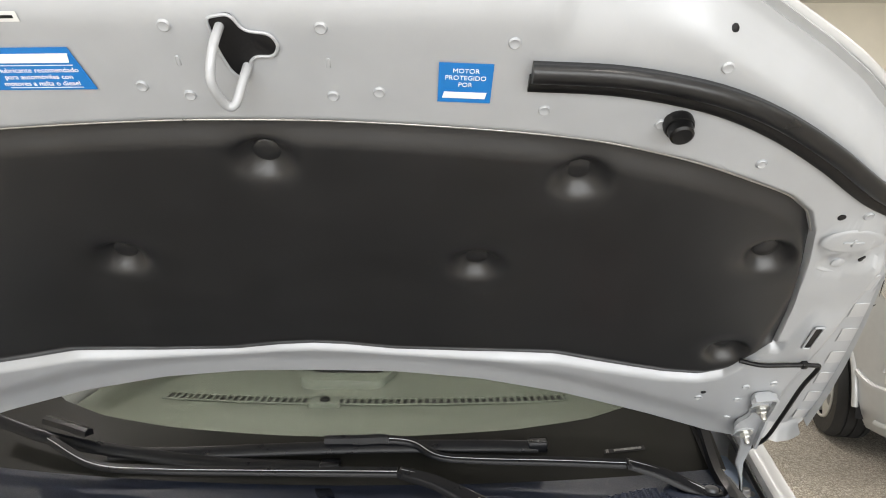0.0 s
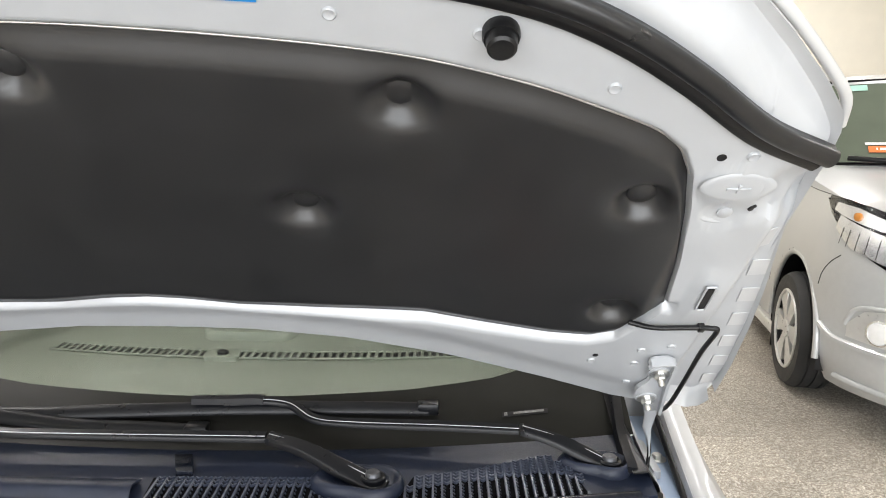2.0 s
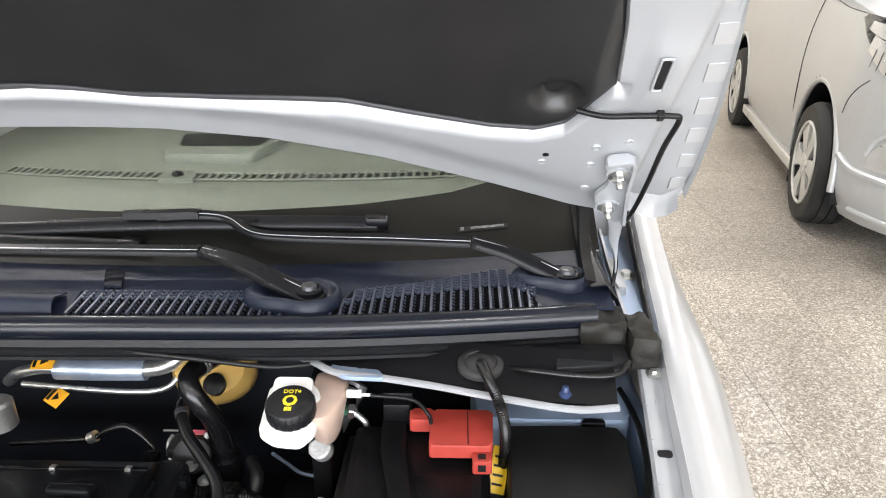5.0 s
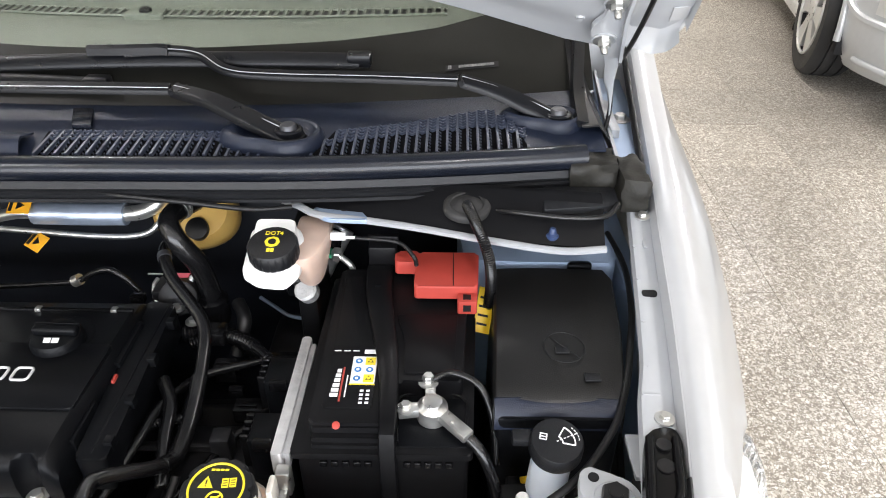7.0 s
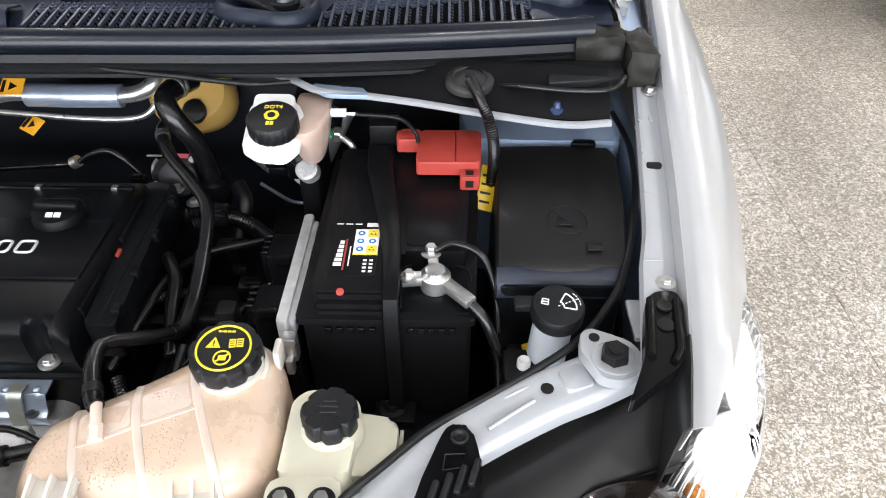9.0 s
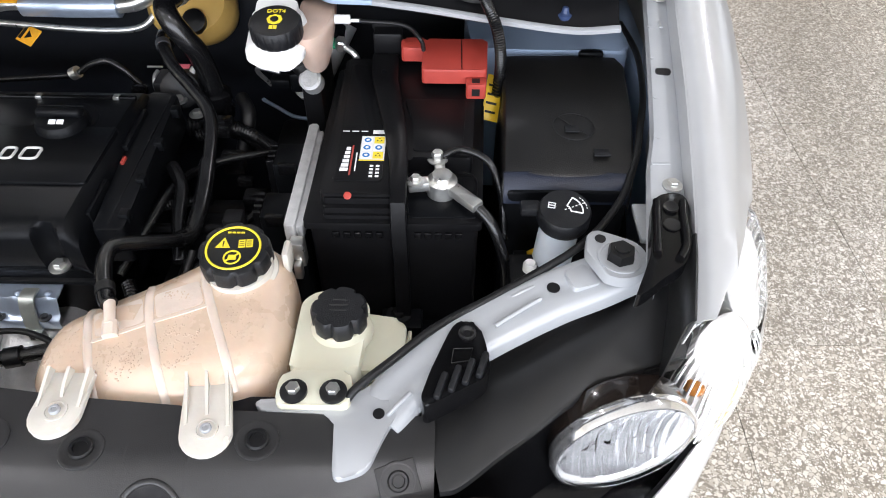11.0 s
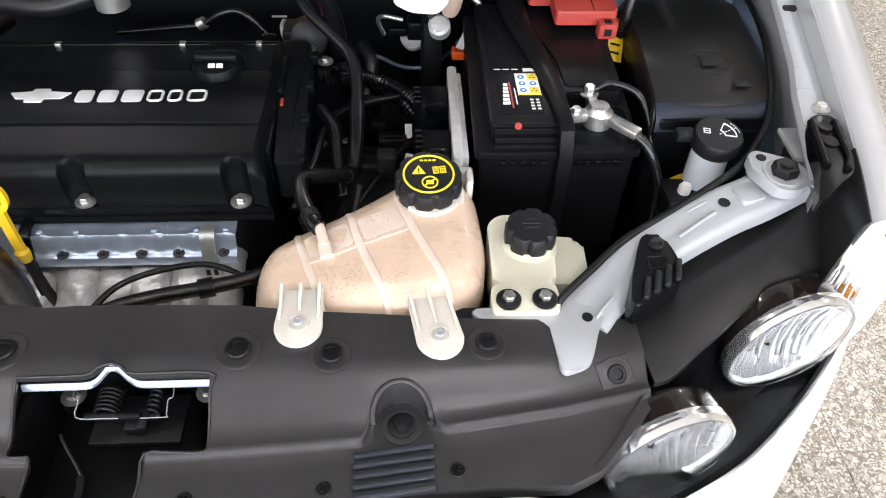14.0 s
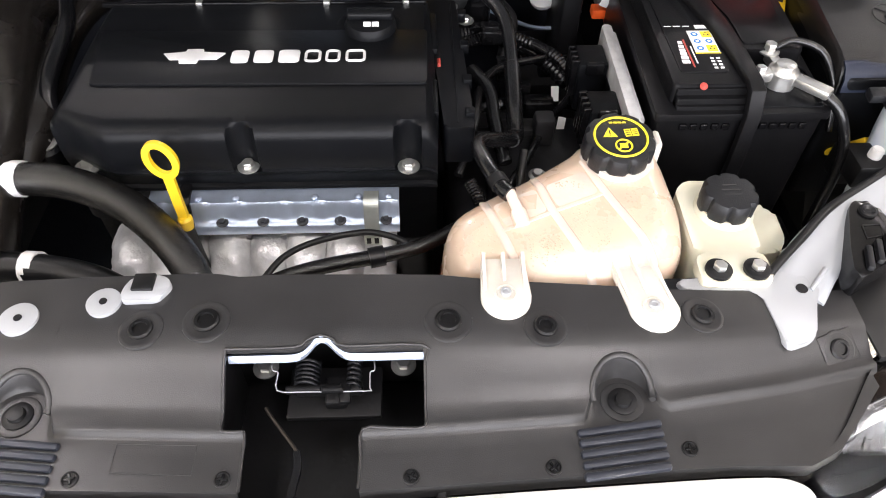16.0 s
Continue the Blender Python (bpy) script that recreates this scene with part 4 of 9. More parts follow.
part("print_square", sheet([[(x, y, GZ(y - 0.16 * x * x) + 0.0055) for y in (1.3355 + (x - 0.498) * 0.22, 1.3415 + (x - 0.498) * 0.22)] for x in (0.5035, 0.509)], 0.0004), GREYINK, stick)

GRILLE_SHADE = mat("painted grille shade", (0.0015, 0.0015, 0.002), 0.9, 0, 0.2, 40, spec=0.1)
# cowl panel with grille
CF = [(0, 1.105), (0.365, 1.112), (0.52, 1.125), (0.60, 1.135), (0.70, 1.16)]
CB = [(0, 1.265), (0.3, 1.282), (0.55, 1.325), (0.72, 1.385)]


def cowl_z(x, y):
    t = (y - interp(CF, abs(x))) / (interp(CB, abs(x)) - interp(CF, abs(x)))
    return 0.935 + 0.016 * t + 0.008 * math.sin(math.pi * t)


cowl = part("cowl_panel", sheet([[(x, y, cowl_z(x, y)) for y in np.linspace(interp(CF, abs(x)), interp(CB, abs(x)), 12)] for x in np.linspace(-0.72, 0.72, 61)], 0.004, (0, 0, -1)), COWL, car, "black plastic cowl panel with perforated air grille")
gt = [(-0.035, 1.166), (0.194, 1.170), (0.326, 1.172), (0.441, 1.200), (0.557, 1.246), (0.601, 1.196), (0.618, 1.144)]
PIVOTS = ((0.293, 1.160, 0.046, 0.055, math.pi - 0.10), (0.660, 1.222, 0.034, 0.050, math.pi - 0.20))


def mound_r(a, base, ext, a0):
    """Outline of the moulded mound round a wiper pivot, drawn out along the arm."""
    return base + ext * max(0.0, math.cos(a - a0)) ** 5


def grille_span(x):
    y0, y1 = interp(CF, abs(x)) + 0.002, interp(gt, x)
    px, py, base, ext, a0 = PIVOTS[0]
    for y in np.linspace(y0, y1, 40):
        d = Vector((x - px, y - py))
        if d.length < mound_r(math.atan2(d.y, d.x), base, ext, a0) + 0.001:
            y1 = y - 0.002
            break
    return y0, max(y0, y1)


rib = bmesh.new()
PITCH = 0.0137
for i in range(48):
    x = -0.030 + i * PITCH
    y0, y1 = grille_span(x)
    n = int((y1 - y0) / 0.0068)
    if n < 1:
        continue
    back = 0.55 if n > 5 else 0.8
    ym = (y0 + y1) / 2
    bmesh.ops.create_cube(rib, size=1, matrix=Matrix.Translation((x, ym, cowl_z(x, ym) + 0.0026)) @ Matrix.Rotation(0.07, 4, "X") @ Matrix.Diagonal((0.0034, y1 - y0, 0.0056, 1)))
    for k in range(n):
        ya = y0 + (k + 0.5) * (y1 - y0) / n
        if k > n * back:
            for sx, turn in ((0.0046, 0.75), (0.0092, -0.75)):
                bmesh.ops.create_cube(rib, size=1, matrix=Matrix.Translation((x + sx, ya, cowl_z(x, ya) + 0.0030)) @ Matrix.Rotation(turn, 4, "Z") @ Matrix.Diagonal((0.0020, 0.0070, 0.0036, 1)))
        else:
            bmesh.ops.create_cube(rib, size=1, matrix=Matrix.Translation((x + 0.0036, ya, cowl_z(x, ya) + 0.0016)) @ Matrix.Rotation(0.6, 4, "Z") @ Matrix.Diagonal((0.0016, 0.0052, 0.0022, 1)))
tagged(part("grille_mesh", rib, SLAT, cowl, "fine raised black grille slats"), "", "", "", "stuff")
for px, py, base, ext, a0 in PIVOTS:
    rings = []
    for q, h in ((1.0, -0.004), (1.0, 0.002), (0.95, 0.0110), (0.88, 0.0165), (0.80, 0.0175), (0.72, 0.0140), (0.63, 0.0070), (0.45, 0.0045), (0.10, 0.0040)):
        rings.append([(px + q * mound_r(a, base, ext, a0) * math.cos(a), py + q * mound_r(a, base, ext, a0) * math.sin(a), cowl_z(px, py) - 0.004 + h) for a in np.linspace(0, 2 * math.pi, 56, endpoint=False)])
    part("pivot_mound", loft(rings), COWL, cowl, "smooth moulded mound round the wiper pivot", 60)
# step shaped for the blue reflection, which its base colour also carries
part("front_step", sheet([[(x, interp(CF, abs(x)) + 0.003, 0.934), (x, interp(CF, abs(x)) + 0.006, 0.946), (x, interp(CF, abs(x)) + 0.013, 0.957), (x, interp(CF, abs(x)) + 0.021, 0.960), (x, interp(CF, abs(x)) + 0.050, 0.952)] for x in np.linspace(-0.70, -0.052, 24)], 0.003, (0, 0.4, -1)), COWL, cowl, "glossy step of the cowl, blue reflection painted in")
# no openings are cut; a near-black sheet paints the shade between the slats
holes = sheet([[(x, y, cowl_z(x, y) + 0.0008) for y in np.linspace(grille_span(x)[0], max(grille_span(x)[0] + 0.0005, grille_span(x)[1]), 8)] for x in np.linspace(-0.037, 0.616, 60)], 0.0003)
part("grille_shadow", holes, GRILLE_SHADE, cowl, "near-black sheet painting the shade between the slats")
# black rubber whose bluish highlight is painted into the base colour
SEALR = mat("seal rubber with painted blue sheen", (0.006, 0.0078, 0.013), 0.24, 0, 0.2, 30, 0.05, 200, spec=0.45)
SL = [(-0.74, 1.155, 0.925), (-0.5, 1.114, 0.928), (-0.182, 1.096, 0.93), (0.054, 1.098, 0.93), (0.29, 1.103, 0.93), (0.45, 1.116, 0.93), (0.58, 1.132, 0.93), (0.690, 1.148, 0.93)]
part("access_flap", prism(rounded([(-0.028, 1.226), (0.0, 1.227), (0.020, 1.172), (-0.006, 1.171)], 0.002), 0.944, 0.9575, 0.0008), SEALR, cowl, "small square access flap")
seal = part("cowl_seal", sweep(SL, 0.0168, 8), SEALR, car, "black rubber bulb seal along the cowl edge")
low = [(a, b, 0.911) for a, b, c in SL]
part("flange", sweep(low, [(0.003, -0.022), (0.011, -0.022), (0.013, -0.013), (0.009, -0.011), (0.014, -0.004), (0.012, 0.006), (0.003, 0.006)], 6), PLASTIC, seal)
part("flange_lip", sweep([(a, b - 0.010, c - 0.020) for a, b, c in low], [(-0.010, -0.003), (0.006, -0.003), (0.006, 0.002), (-0.010, 0.002)], 6), PLASTIC, seal)


def lumpy(x0, x1, y0, y1, z0, z1, amount, seed):
    bm = box(x0, x1, y0, y1, z0, z1, 0)
    bmesh.ops.subdivide_edges(bm, edges=bm.edges, cuts=7, use_grid_fill=True)
    bmesh.ops.smooth_vert(bm, verts=bm.verts, factor=0.5, use_axis_x=True, use_axis_y=True, use_axis_z=True)
    bmesh.ops.smooth_vert(bm, verts=bm.verts, factor=0.5, use_axis_x=True, use_axis_y=True, use_axis_z=True)
    for v in bm.verts:
        v.co += noise.noise_vector(v.co * 52 + Vector((seed, 0, 0))) * amount
    return bm


blk = part("cowl_end_block", lumpy(0.668, 0.732, 1.124, 1.184, 0.880, 0.930, 0.0058, 3), FOAM, car, "lumpy dirty foam end block of the cowl seal", 38)
part("outer_block", lumpy(0.734, 0.772, 1.098, 1.174, 0.872, 0.922, 0.0058, 8), FOAM, blk, "", 38)
part("plate", prism(rounded([(0.634, 1.120), (0.728, 1.120), (0.726, 1.074), (0.628, 1.060)], 0.004), 0.890, 0.899, 0.002), PLASTIC, blk)


# windscreen wipers
STEEL_DARK = mat("dark plated steel", (0.06, 0.062, 0.068), 0.35, 0.5, 0.2, 60)
 
def ribbon(pts, sizes, n=6, crest=0.25):
    """A tapering pressed-steel arm: half width and height at each point, a rolled crest along its top."""
    line = spline(pts, n)
    k = np.linspace(0, len(sizes) - 1, len(line))
    rings = []
    for i, p in enumerate(line):
        w = float(np.interp(k[i], range(len(sizes)), [a for a, b in sizes]))
        h = float(np.interp(k[i], range(len(sizes)), [b for a, b in sizes]))
        d = (line[min(i + 1, len(line) - 1)] - line[max(i - 1, 0)]).normalized()
        side = d.cross(Vector((0, 0, 1))).normalized()
        up = side.cross(d)
        sec = [(-1, -0.6), (-0.98, -0.1), (-0.90, 0.12), (-0.72, 0.25), (crest - 0.12, 0.62), (crest, 0.68), (crest + 0.10, 0.60), (0.62, 0.12), (0.85, 0.02), (0.97, -0.15), (1, -0.6)]
        rings.append([p + side * (a * w) + up * (b * h) for a, b in sec])
    return loft(rings)


def wiper(label, head, head_sizes, arm, blade, pivot, dish, bracket):
    w = thing("windscreen_wiper", label, "wiper", "windscreen wipers")
    part("arm_head", ribbon(head, head_sizes, 8), ARM, w, "", 50)
    part("pivot_dish", moved(lathe([(dish, -0.012), (dish, -0.005), (dish * 0.95, 0.0), (dish * 0.85, 0.0018), (dish * 0.70, 0.0), (dish * 0.52, -0.0035), (dish * 0.30, -0.004)], 48), Matrix.Translation(pivot)), ARM, w)
    part("nut_ring", moved(lathe([(0.019, -0.004), (0.019, 0.0085), (0.017, 0.0105), (0.0145, 0.0105), (0.0135, 0.0085)], 32), Matrix.Translation(pivot)), ARM, w)
    part("nut", moved(lathe([(0.0115, -0.006), (0.0115, 0.013), (0.0095, 0.016), (0.004, 0.0168)], 24), Matrix.Translation(pivot)), STEEL_DARK, w)
    part("hinge_pin", moved(lathe([(0.004, -0.014), (0.004, 0.014)], 12), along((0.1, 1, 0), head[-1])), ARM, w)
    part("arm", ribbon(arm, [(0.0095, 0.010)] * 2 + [(0.0085, 0.009)] * 4, 8, 0.5), ARM, w, "", 50)
    # daylight reflected along the arm's edge, drawn as thin bright lines
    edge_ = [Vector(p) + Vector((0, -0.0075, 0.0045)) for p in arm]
    part("edge_glint", sweep(edge_, 0.0007, 8), EDGE_LINE, w, "painted highlight along the edge of the arm")
    part("edge_glint", sweep([Vector(p) + Vector((0.10 * q * 0.03, -0.30 * q * 0.03, 0.006)) for p, (q, h) in zip(head, [(a * 12, b_) for a, b_ in head_sizes])][1:], 0.0007, 8), EDGE_LINE, w)
    b = part("blade", sweep(blade, [(-0.013, -0.008), (0.013, -0.008), (0.013, -0.003), (0.009, 0.003), (0.004, 0.010), (-0.002, 0.011), (-0.008, 0.004), (-0.013, 0.0)], 8), ARM, w, "", 50)
    part("blade_end", moved(box(-0.018, 0.018, -0.012, 0.012, -0.008, 0.012, 0.003), Matrix.Translation(blade[-1])), ARM, b)
    part("blade_bracket", sweep(bracket, [(-0.010, -0.005), (0.010, -0.005), (0.009, 0.005), (0.003, 0.009), (-0.008, 0.006)], 6), ARM, w)
    return w


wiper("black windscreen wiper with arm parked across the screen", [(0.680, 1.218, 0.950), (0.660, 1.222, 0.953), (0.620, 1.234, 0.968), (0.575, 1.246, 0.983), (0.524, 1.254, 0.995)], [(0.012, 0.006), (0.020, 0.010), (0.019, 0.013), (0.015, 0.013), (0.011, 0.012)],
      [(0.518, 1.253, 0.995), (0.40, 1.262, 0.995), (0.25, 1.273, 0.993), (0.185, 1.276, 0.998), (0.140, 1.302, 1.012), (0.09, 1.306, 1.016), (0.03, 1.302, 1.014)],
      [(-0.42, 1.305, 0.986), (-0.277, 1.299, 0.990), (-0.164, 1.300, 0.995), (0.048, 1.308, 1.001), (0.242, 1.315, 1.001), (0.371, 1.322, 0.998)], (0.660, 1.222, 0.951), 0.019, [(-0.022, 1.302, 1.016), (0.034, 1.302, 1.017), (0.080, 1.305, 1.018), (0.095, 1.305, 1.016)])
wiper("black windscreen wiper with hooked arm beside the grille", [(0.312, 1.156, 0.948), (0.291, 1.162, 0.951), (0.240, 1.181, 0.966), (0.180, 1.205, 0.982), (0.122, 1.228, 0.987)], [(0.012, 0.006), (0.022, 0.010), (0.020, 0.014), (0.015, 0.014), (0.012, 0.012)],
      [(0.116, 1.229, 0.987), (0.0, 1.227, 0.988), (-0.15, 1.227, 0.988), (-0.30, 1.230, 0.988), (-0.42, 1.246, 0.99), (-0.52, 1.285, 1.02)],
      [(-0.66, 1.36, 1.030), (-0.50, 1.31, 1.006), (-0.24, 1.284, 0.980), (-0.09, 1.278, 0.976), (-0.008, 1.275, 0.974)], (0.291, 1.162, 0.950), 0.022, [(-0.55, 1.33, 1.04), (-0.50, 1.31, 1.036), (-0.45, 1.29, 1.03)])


# ---- engine ----
engine = thing("engine", "black covered petrol engine with cast aluminium ports", "engine")
PROF = [(1.055, 0.70), (1.050, 0.745), (1.035, 0.757), (1.012, 0.760), (1.008, 0.767), (0.98, 0.769), (0.94, 0.7698), (0.80, 0.770), (0.783, 0.7698), (0.774, 0.7688), (0.767, 0.7655), (0.7625, 0.760), (0.7605, 0.752), (0.760, 0.742), (0.759, 0.730), (0.7605, 0.7145), (0.7615, 0.7120), (0.7605, 0.7090), (0.7640, 0.7040), (0.7680, 0.6980), (0.7690, 0.6850), (0.7650, 0.6830), (0.7640, 0.6795), (0.7720, 0.6720)]
NOTCH = [(-0.104, 0.768), (0.072, 0.764)]


def cover_ring(x):
    end = ease(-0.315, -0.295, x) * (1 - ease(0.092, 0.106, x))
    lean = 0.040 * (1 - ease(-0.315, -0.24, x))
    back = max([0.757 + 0.017 * math.sqrt(1 - ((x - bx) / 0.0155) ** 2) for bx, by in NOTCH if abs(x - bx) < 0.0155] + [0])
    out = []
    for y, z in PROF:
        zz = 0.672 + (z - 0.672) * (0.80 + 0.20 * end)
        yy = y
        if y < 0.81:
            yy = y + lean * (0.81 - y) / 0.06
            if z > 0.7115 and back:
                yy = max(yy, back)
        out.append((x, yy, zz))
    return out + [(x, 0.80, 0.55), (x, 1.05, 0.55)]


cxs = sorted(set([-0.315, -0.311, -0.307, -0.303, -0.299, -0.295, -0.29, -0.28, -0.27, -0.258, -0.246, -0.24, -0.22, -0.18, -0.05, 0.0, 0.03, 0.088, 0.092, 0.096, 0.10, 0.104] + [bx + d for bx, by in NOTCH for d in (-0.018, -0.0158, -0.0154, -0.0150, -0.014, -0.012, -0.009, -0.005, 0, 0.005, 0.009, 0.012, 0.014, 0.0150, 0.0154, 0.0158, 0.018)]))
cover = part("engine_cover", loft([cover_ring(x) for x in cxs]), COVER, engine, "satin black moulded engine cover")
part("name_panel", prism(rounded([(-0.277, 0.836), (0.094, 0.832), (0.096, 0.938), (-0.292, 0.941)], 0.006), 0.765, 0.7728, 0.002), COVER, cover, "raised black name panel")
part("rear_flange", box(-0.31, 0.095, 1.004, 1.010, 0.765, 0.7705, 0.001), GLOSS, cover)
for x in (-0.19, -0.03, 0.07):
    part("flange_clip", box(x - 0.004, x + 0.004, 1.003, 1.012, 0.764, 0.7715, 0.001), STEEL, cover)
for bx, by in NOTCH:
    part("bolt", moved(bolt(0.0072, 0.007), Matrix.Translation((bx, by - 0.0015, 0.7125))), STEEL, cover)
for bx, by in ((-0.352, 0.827), (-0.290, 0.787)):
    b = part("mounting_lug", moved(lathe([(0.020, -0.06), (0.020, 0.0), (0.016, 0.004)], 20), Matrix.Translation((bx, by, 0.692))), COVER, engine)
    part("bolt", moved(bolt(0.0085, 0.007), Matrix.Translation((bx, by, 0.697))), STEEL, b)
# cross-shaped badge and the name in plain blocks
bad = rounded([(-0.207, 0.891), (-0.182, 0.893), (-0.181, 0.899), (-0.162, 0.899), (-0.162, 0.893), (-0.136, 0.891), (-0.145, 0.879), (-0.165, 0.879), (-0.166, 0.872), (-0.186, 0.872), (-0.187, 0.879), (-0.198, 0.879)], 0.001, 2)
WHITE_METAL = mat("bright silver print", (0.72, 0.72, 0.72), 0.4, 0.3, 0.04, 40)
part("badge", prism(bad, 0.7725, 0.7742, 0.0004), WHITE_METAL, cover, "silver badge on the name panel")
LX = [(-0.129, 0.024, 1), (-0.103, 0.026, 1), (-0.075, 0.028, 1), (-0.045, 0.022, 0), (-0.021, 0.020, 0), (0.002, 0.026, 0)]
for x, w, heavy in LX:
    if heavy:
        blk_bm = prism(rounded([(x, 0.872), (x + w - 0.004, 0.872), (x + w - 0.004, 0.896), (x, 0.896)], 0.005), 0.7725, 0.7738, 0.0003)
    else:
        q_ = rounded([(x + 0.001, 0.874), (x + w - 0.005, 0.874), (x + w - 0.005, 0.894), (x + 0.001, 0.894)], 0.005)
        blk_bm = sweep([(a, b, 0.7732) for a, b in q_ + q_[:1]], 0.0017, 1)
    part("letter_block", blk_bm, WHITE_METAL, cover, "silver block of the maker name")
# oil filler cap
part("cap_recess", moved(lathe([(0.040, -0.004), (0.040, 0.0004), (0.037, 0.0012), (0.034, 0.0004), (0.01, 0.0002)], 40), Matrix.Translation((0.026, 0.952, 0.7695))), COVER, cover, "round recess under the filler cap")
oil = part("oil_cap", moved(lathe([(0.031, -0.006), (0.031, 0.006), (0.028, 0.012), (0.020, 0.0135), (0.008, 0.013)], 40), Matrix.Translation((0.028, 0.942, 0.772))), COVER, engine, "round black oil filler cap")
part("grip", moved(join(box(-0.0275, 0.0275, -0.004, 0.009, 0, 0.012, 0.004, 3), box(-0.0275, 0.0275, 0.0085, 0.0100, 0.0095, 0.0118, 0.0006, 1)), Matrix.Translation((0.028, 0.942, 0.782)) @ Matrix.Rotation(-0.02, 4, "Z")), COVER, oil)
part("symbol", moved(join(box(-0.009, -0.0008, -0.005, 0.005, 0, 0.0006, 0), box(0.0008, 0.009, -0.005, 0.005, 0, 0.0006, 0)), Matrix.Translation((0.030, 0.926, 0.7855)) @ Matrix.Rotation(0.35, 4, "X")), WHITE, oil, "pale manual symbol")
# harness cover at the end of the engine
hc = part("harness_cover", join(prism(rounded([(0.112, 0.782), (0.146, 0.782), (0.134, 1.045), (0.094, 1.05)], 0.006), 0.70, 0.750, 0.004, 2), box(0.100, 0.106, 0.80, 0.86, 0.70, 0.757, 0.002), box(0.100, 0.108, 0.92, 1.0, 0.70, 0.757, 0.002)), COVER, engine, "black wiring cover strip")
part("groove", box(0.126, 0.128, 0.79, 1.04, 0.7495, 0.7508, 0.0004, 1), COVER, hc)
for y in (0.80, 0.86, 0.93, 1.0):
    part("latch", box(0.136, 0.146, y, y + 0.012, 0.742, 0.755, 0.001), COVER, hc)
part("red_lock", box(0.107, 0.111, 0.893, 0.906, 0.742, 0.754, 0.001), RED, hc, "small red locking tab")
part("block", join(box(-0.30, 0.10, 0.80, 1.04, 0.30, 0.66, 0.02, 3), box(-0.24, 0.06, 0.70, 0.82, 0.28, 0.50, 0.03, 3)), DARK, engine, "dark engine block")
# aluminium shield and ports under the cover
def swell(x, c, w):
    return max(0.0, 1 - ((x - c) / w) ** 2) ** 2


def shield_row(x):
    rib = max(swell(x, c, 0.009) for c in (-0.205, -0.160, -0.118, -0.070, -0.028, 0.012, 0.050))
    lug = max(swell(x, c, 0.007) for c in (-0.185, -0.140, -0.094, -0.050, -0.007, 0.045))
    dish = 0.0035 * swell(x, -0.083, 0.035)
    return [(x, 0.786, 0.6765), (x, 0.768, 0.6765 - dish), (x, 0.757, 0.6755 - dish), (x, 0.750, 0.6750 + 0.001 * rib), (x, 0.7465, 0.6760 + 0.002 * rib), (x, 0.7448, 0.6735 + 0.003 * rib), (x, 0.7425, 0.667 + 0.0045 * rib),
            (x, 0.7395, 0.660 + 0.004 * rib), (x, 0.7375, 0.6555 + 0.002 * rib + 0.003 * lug), (x, 0.735, 0.6545 + 0.0035 * lug), (x, 0.732, 0.6535 + 0.0035 * lug), (x, 0.7305, 0.651), (x, 0.731, 0.642)]


shield = part("heat_shield", sheet([shield_row(x) for x in np.linspace(-0.222, 0.060, 150)], 0.002), SHIELD, engine, "pressed aluminium shield with stud holes", 60)
for x in (-0.185, -0.140, -0.094, -0.050, -0.007, 0.045):
    part("stud", moved(bolt(0.0040, 0.004), Matrix.Translation((x, 0.734, 0.657))), STEEL_DARK, shield)
for x in (-0.166, -0.124, -0.035, 0.014, 0.048):
    part("stud", moved(lathe([(0.0042, 0), (0.0042, 0.002), (0.002, 0.0035), (0.001, 0.0036)], 16), Matrix.Translation((x, 0.7535, 0.6750))), SHIELD, shield)
part("stay", join(sweep([(-0.179, 0.775, 0.683), (-0.179, 0.748, 0.681), (-0.178, 0.737, 0.668), (-0.177, 0.727, 0.640), (-0.176, 0.722, 0.60)], [(-0.006, -0.002), (0.006, -0.002), (0.006, 0.002), (-0.006, 0.002)], 6, up=(0, -0.6, 0.8))), GLOSS, engine, "black steel stay beside the dipstick")
for i, (x, w, zt) in enumerate(((-0.262, 0.026, 0.612), (-0.213, 0.027, 0.616), (-0.186, 0.020, 0.606), (-0.143, 0.026, 0.624), (-0.097, 0.026, 0.618), (-0.053, 0.024, 0.628), (-0.007, 0.026, 0.618), (0.032, 0.021, 0.616))):
    port = [(x, 0.790, zt - 0.022), (x, 0.755, zt - 0.020), (x, 0.733, zt - 0.030), (x - 0.002, 0.712, zt - 0.062), (x - 0.002, 0.700, zt - 0.14)]
    bmp = sweep(port, [(w * math.cos(t), 0.022 * math.sin(t)) for t in np.linspace(0, 2 * math.pi, 20, endpoint=False)], 8)
    for v in bmp.verts:
        v.co += noise.noise_vector(v.co * 45 + Vector((i * 3, 0, 0))) * 0.0045 + noise.noise_vector(v.co * 130) * 0.0012
    part("cast_port", bmp, ALU, engine, "rough cast aluminium port", 60)
holder = part("clip_bracket", join(sweep([(0.0285, 0.758, 0.678), (0.0285, 0.745, 0.6795), (0.0285, 0.738, 0.672), (0.0285, 0.731, 0.652), (0.0285, 0.729, 0.636)], [(-0.0085, -0.0014), (0.0085, -0.0014), (0.0085, 0.0014), (-0.0085, 0.0014)], 5, up=(0, -0.6, 0.8)), box(0.0185, 0.0385, 0.724, 0.731, 0.624, 0.641, 0.0015)), ZINC_GREEN, engine, "greenish zinc plated wiring bracket")
for x in (0.0240, 0.0330):
    part("slot", box(x - 0.0026, x + 0.0026, 0.7232, 0.7244, 0.628, 0.637, 0.0005), DARK, holder)
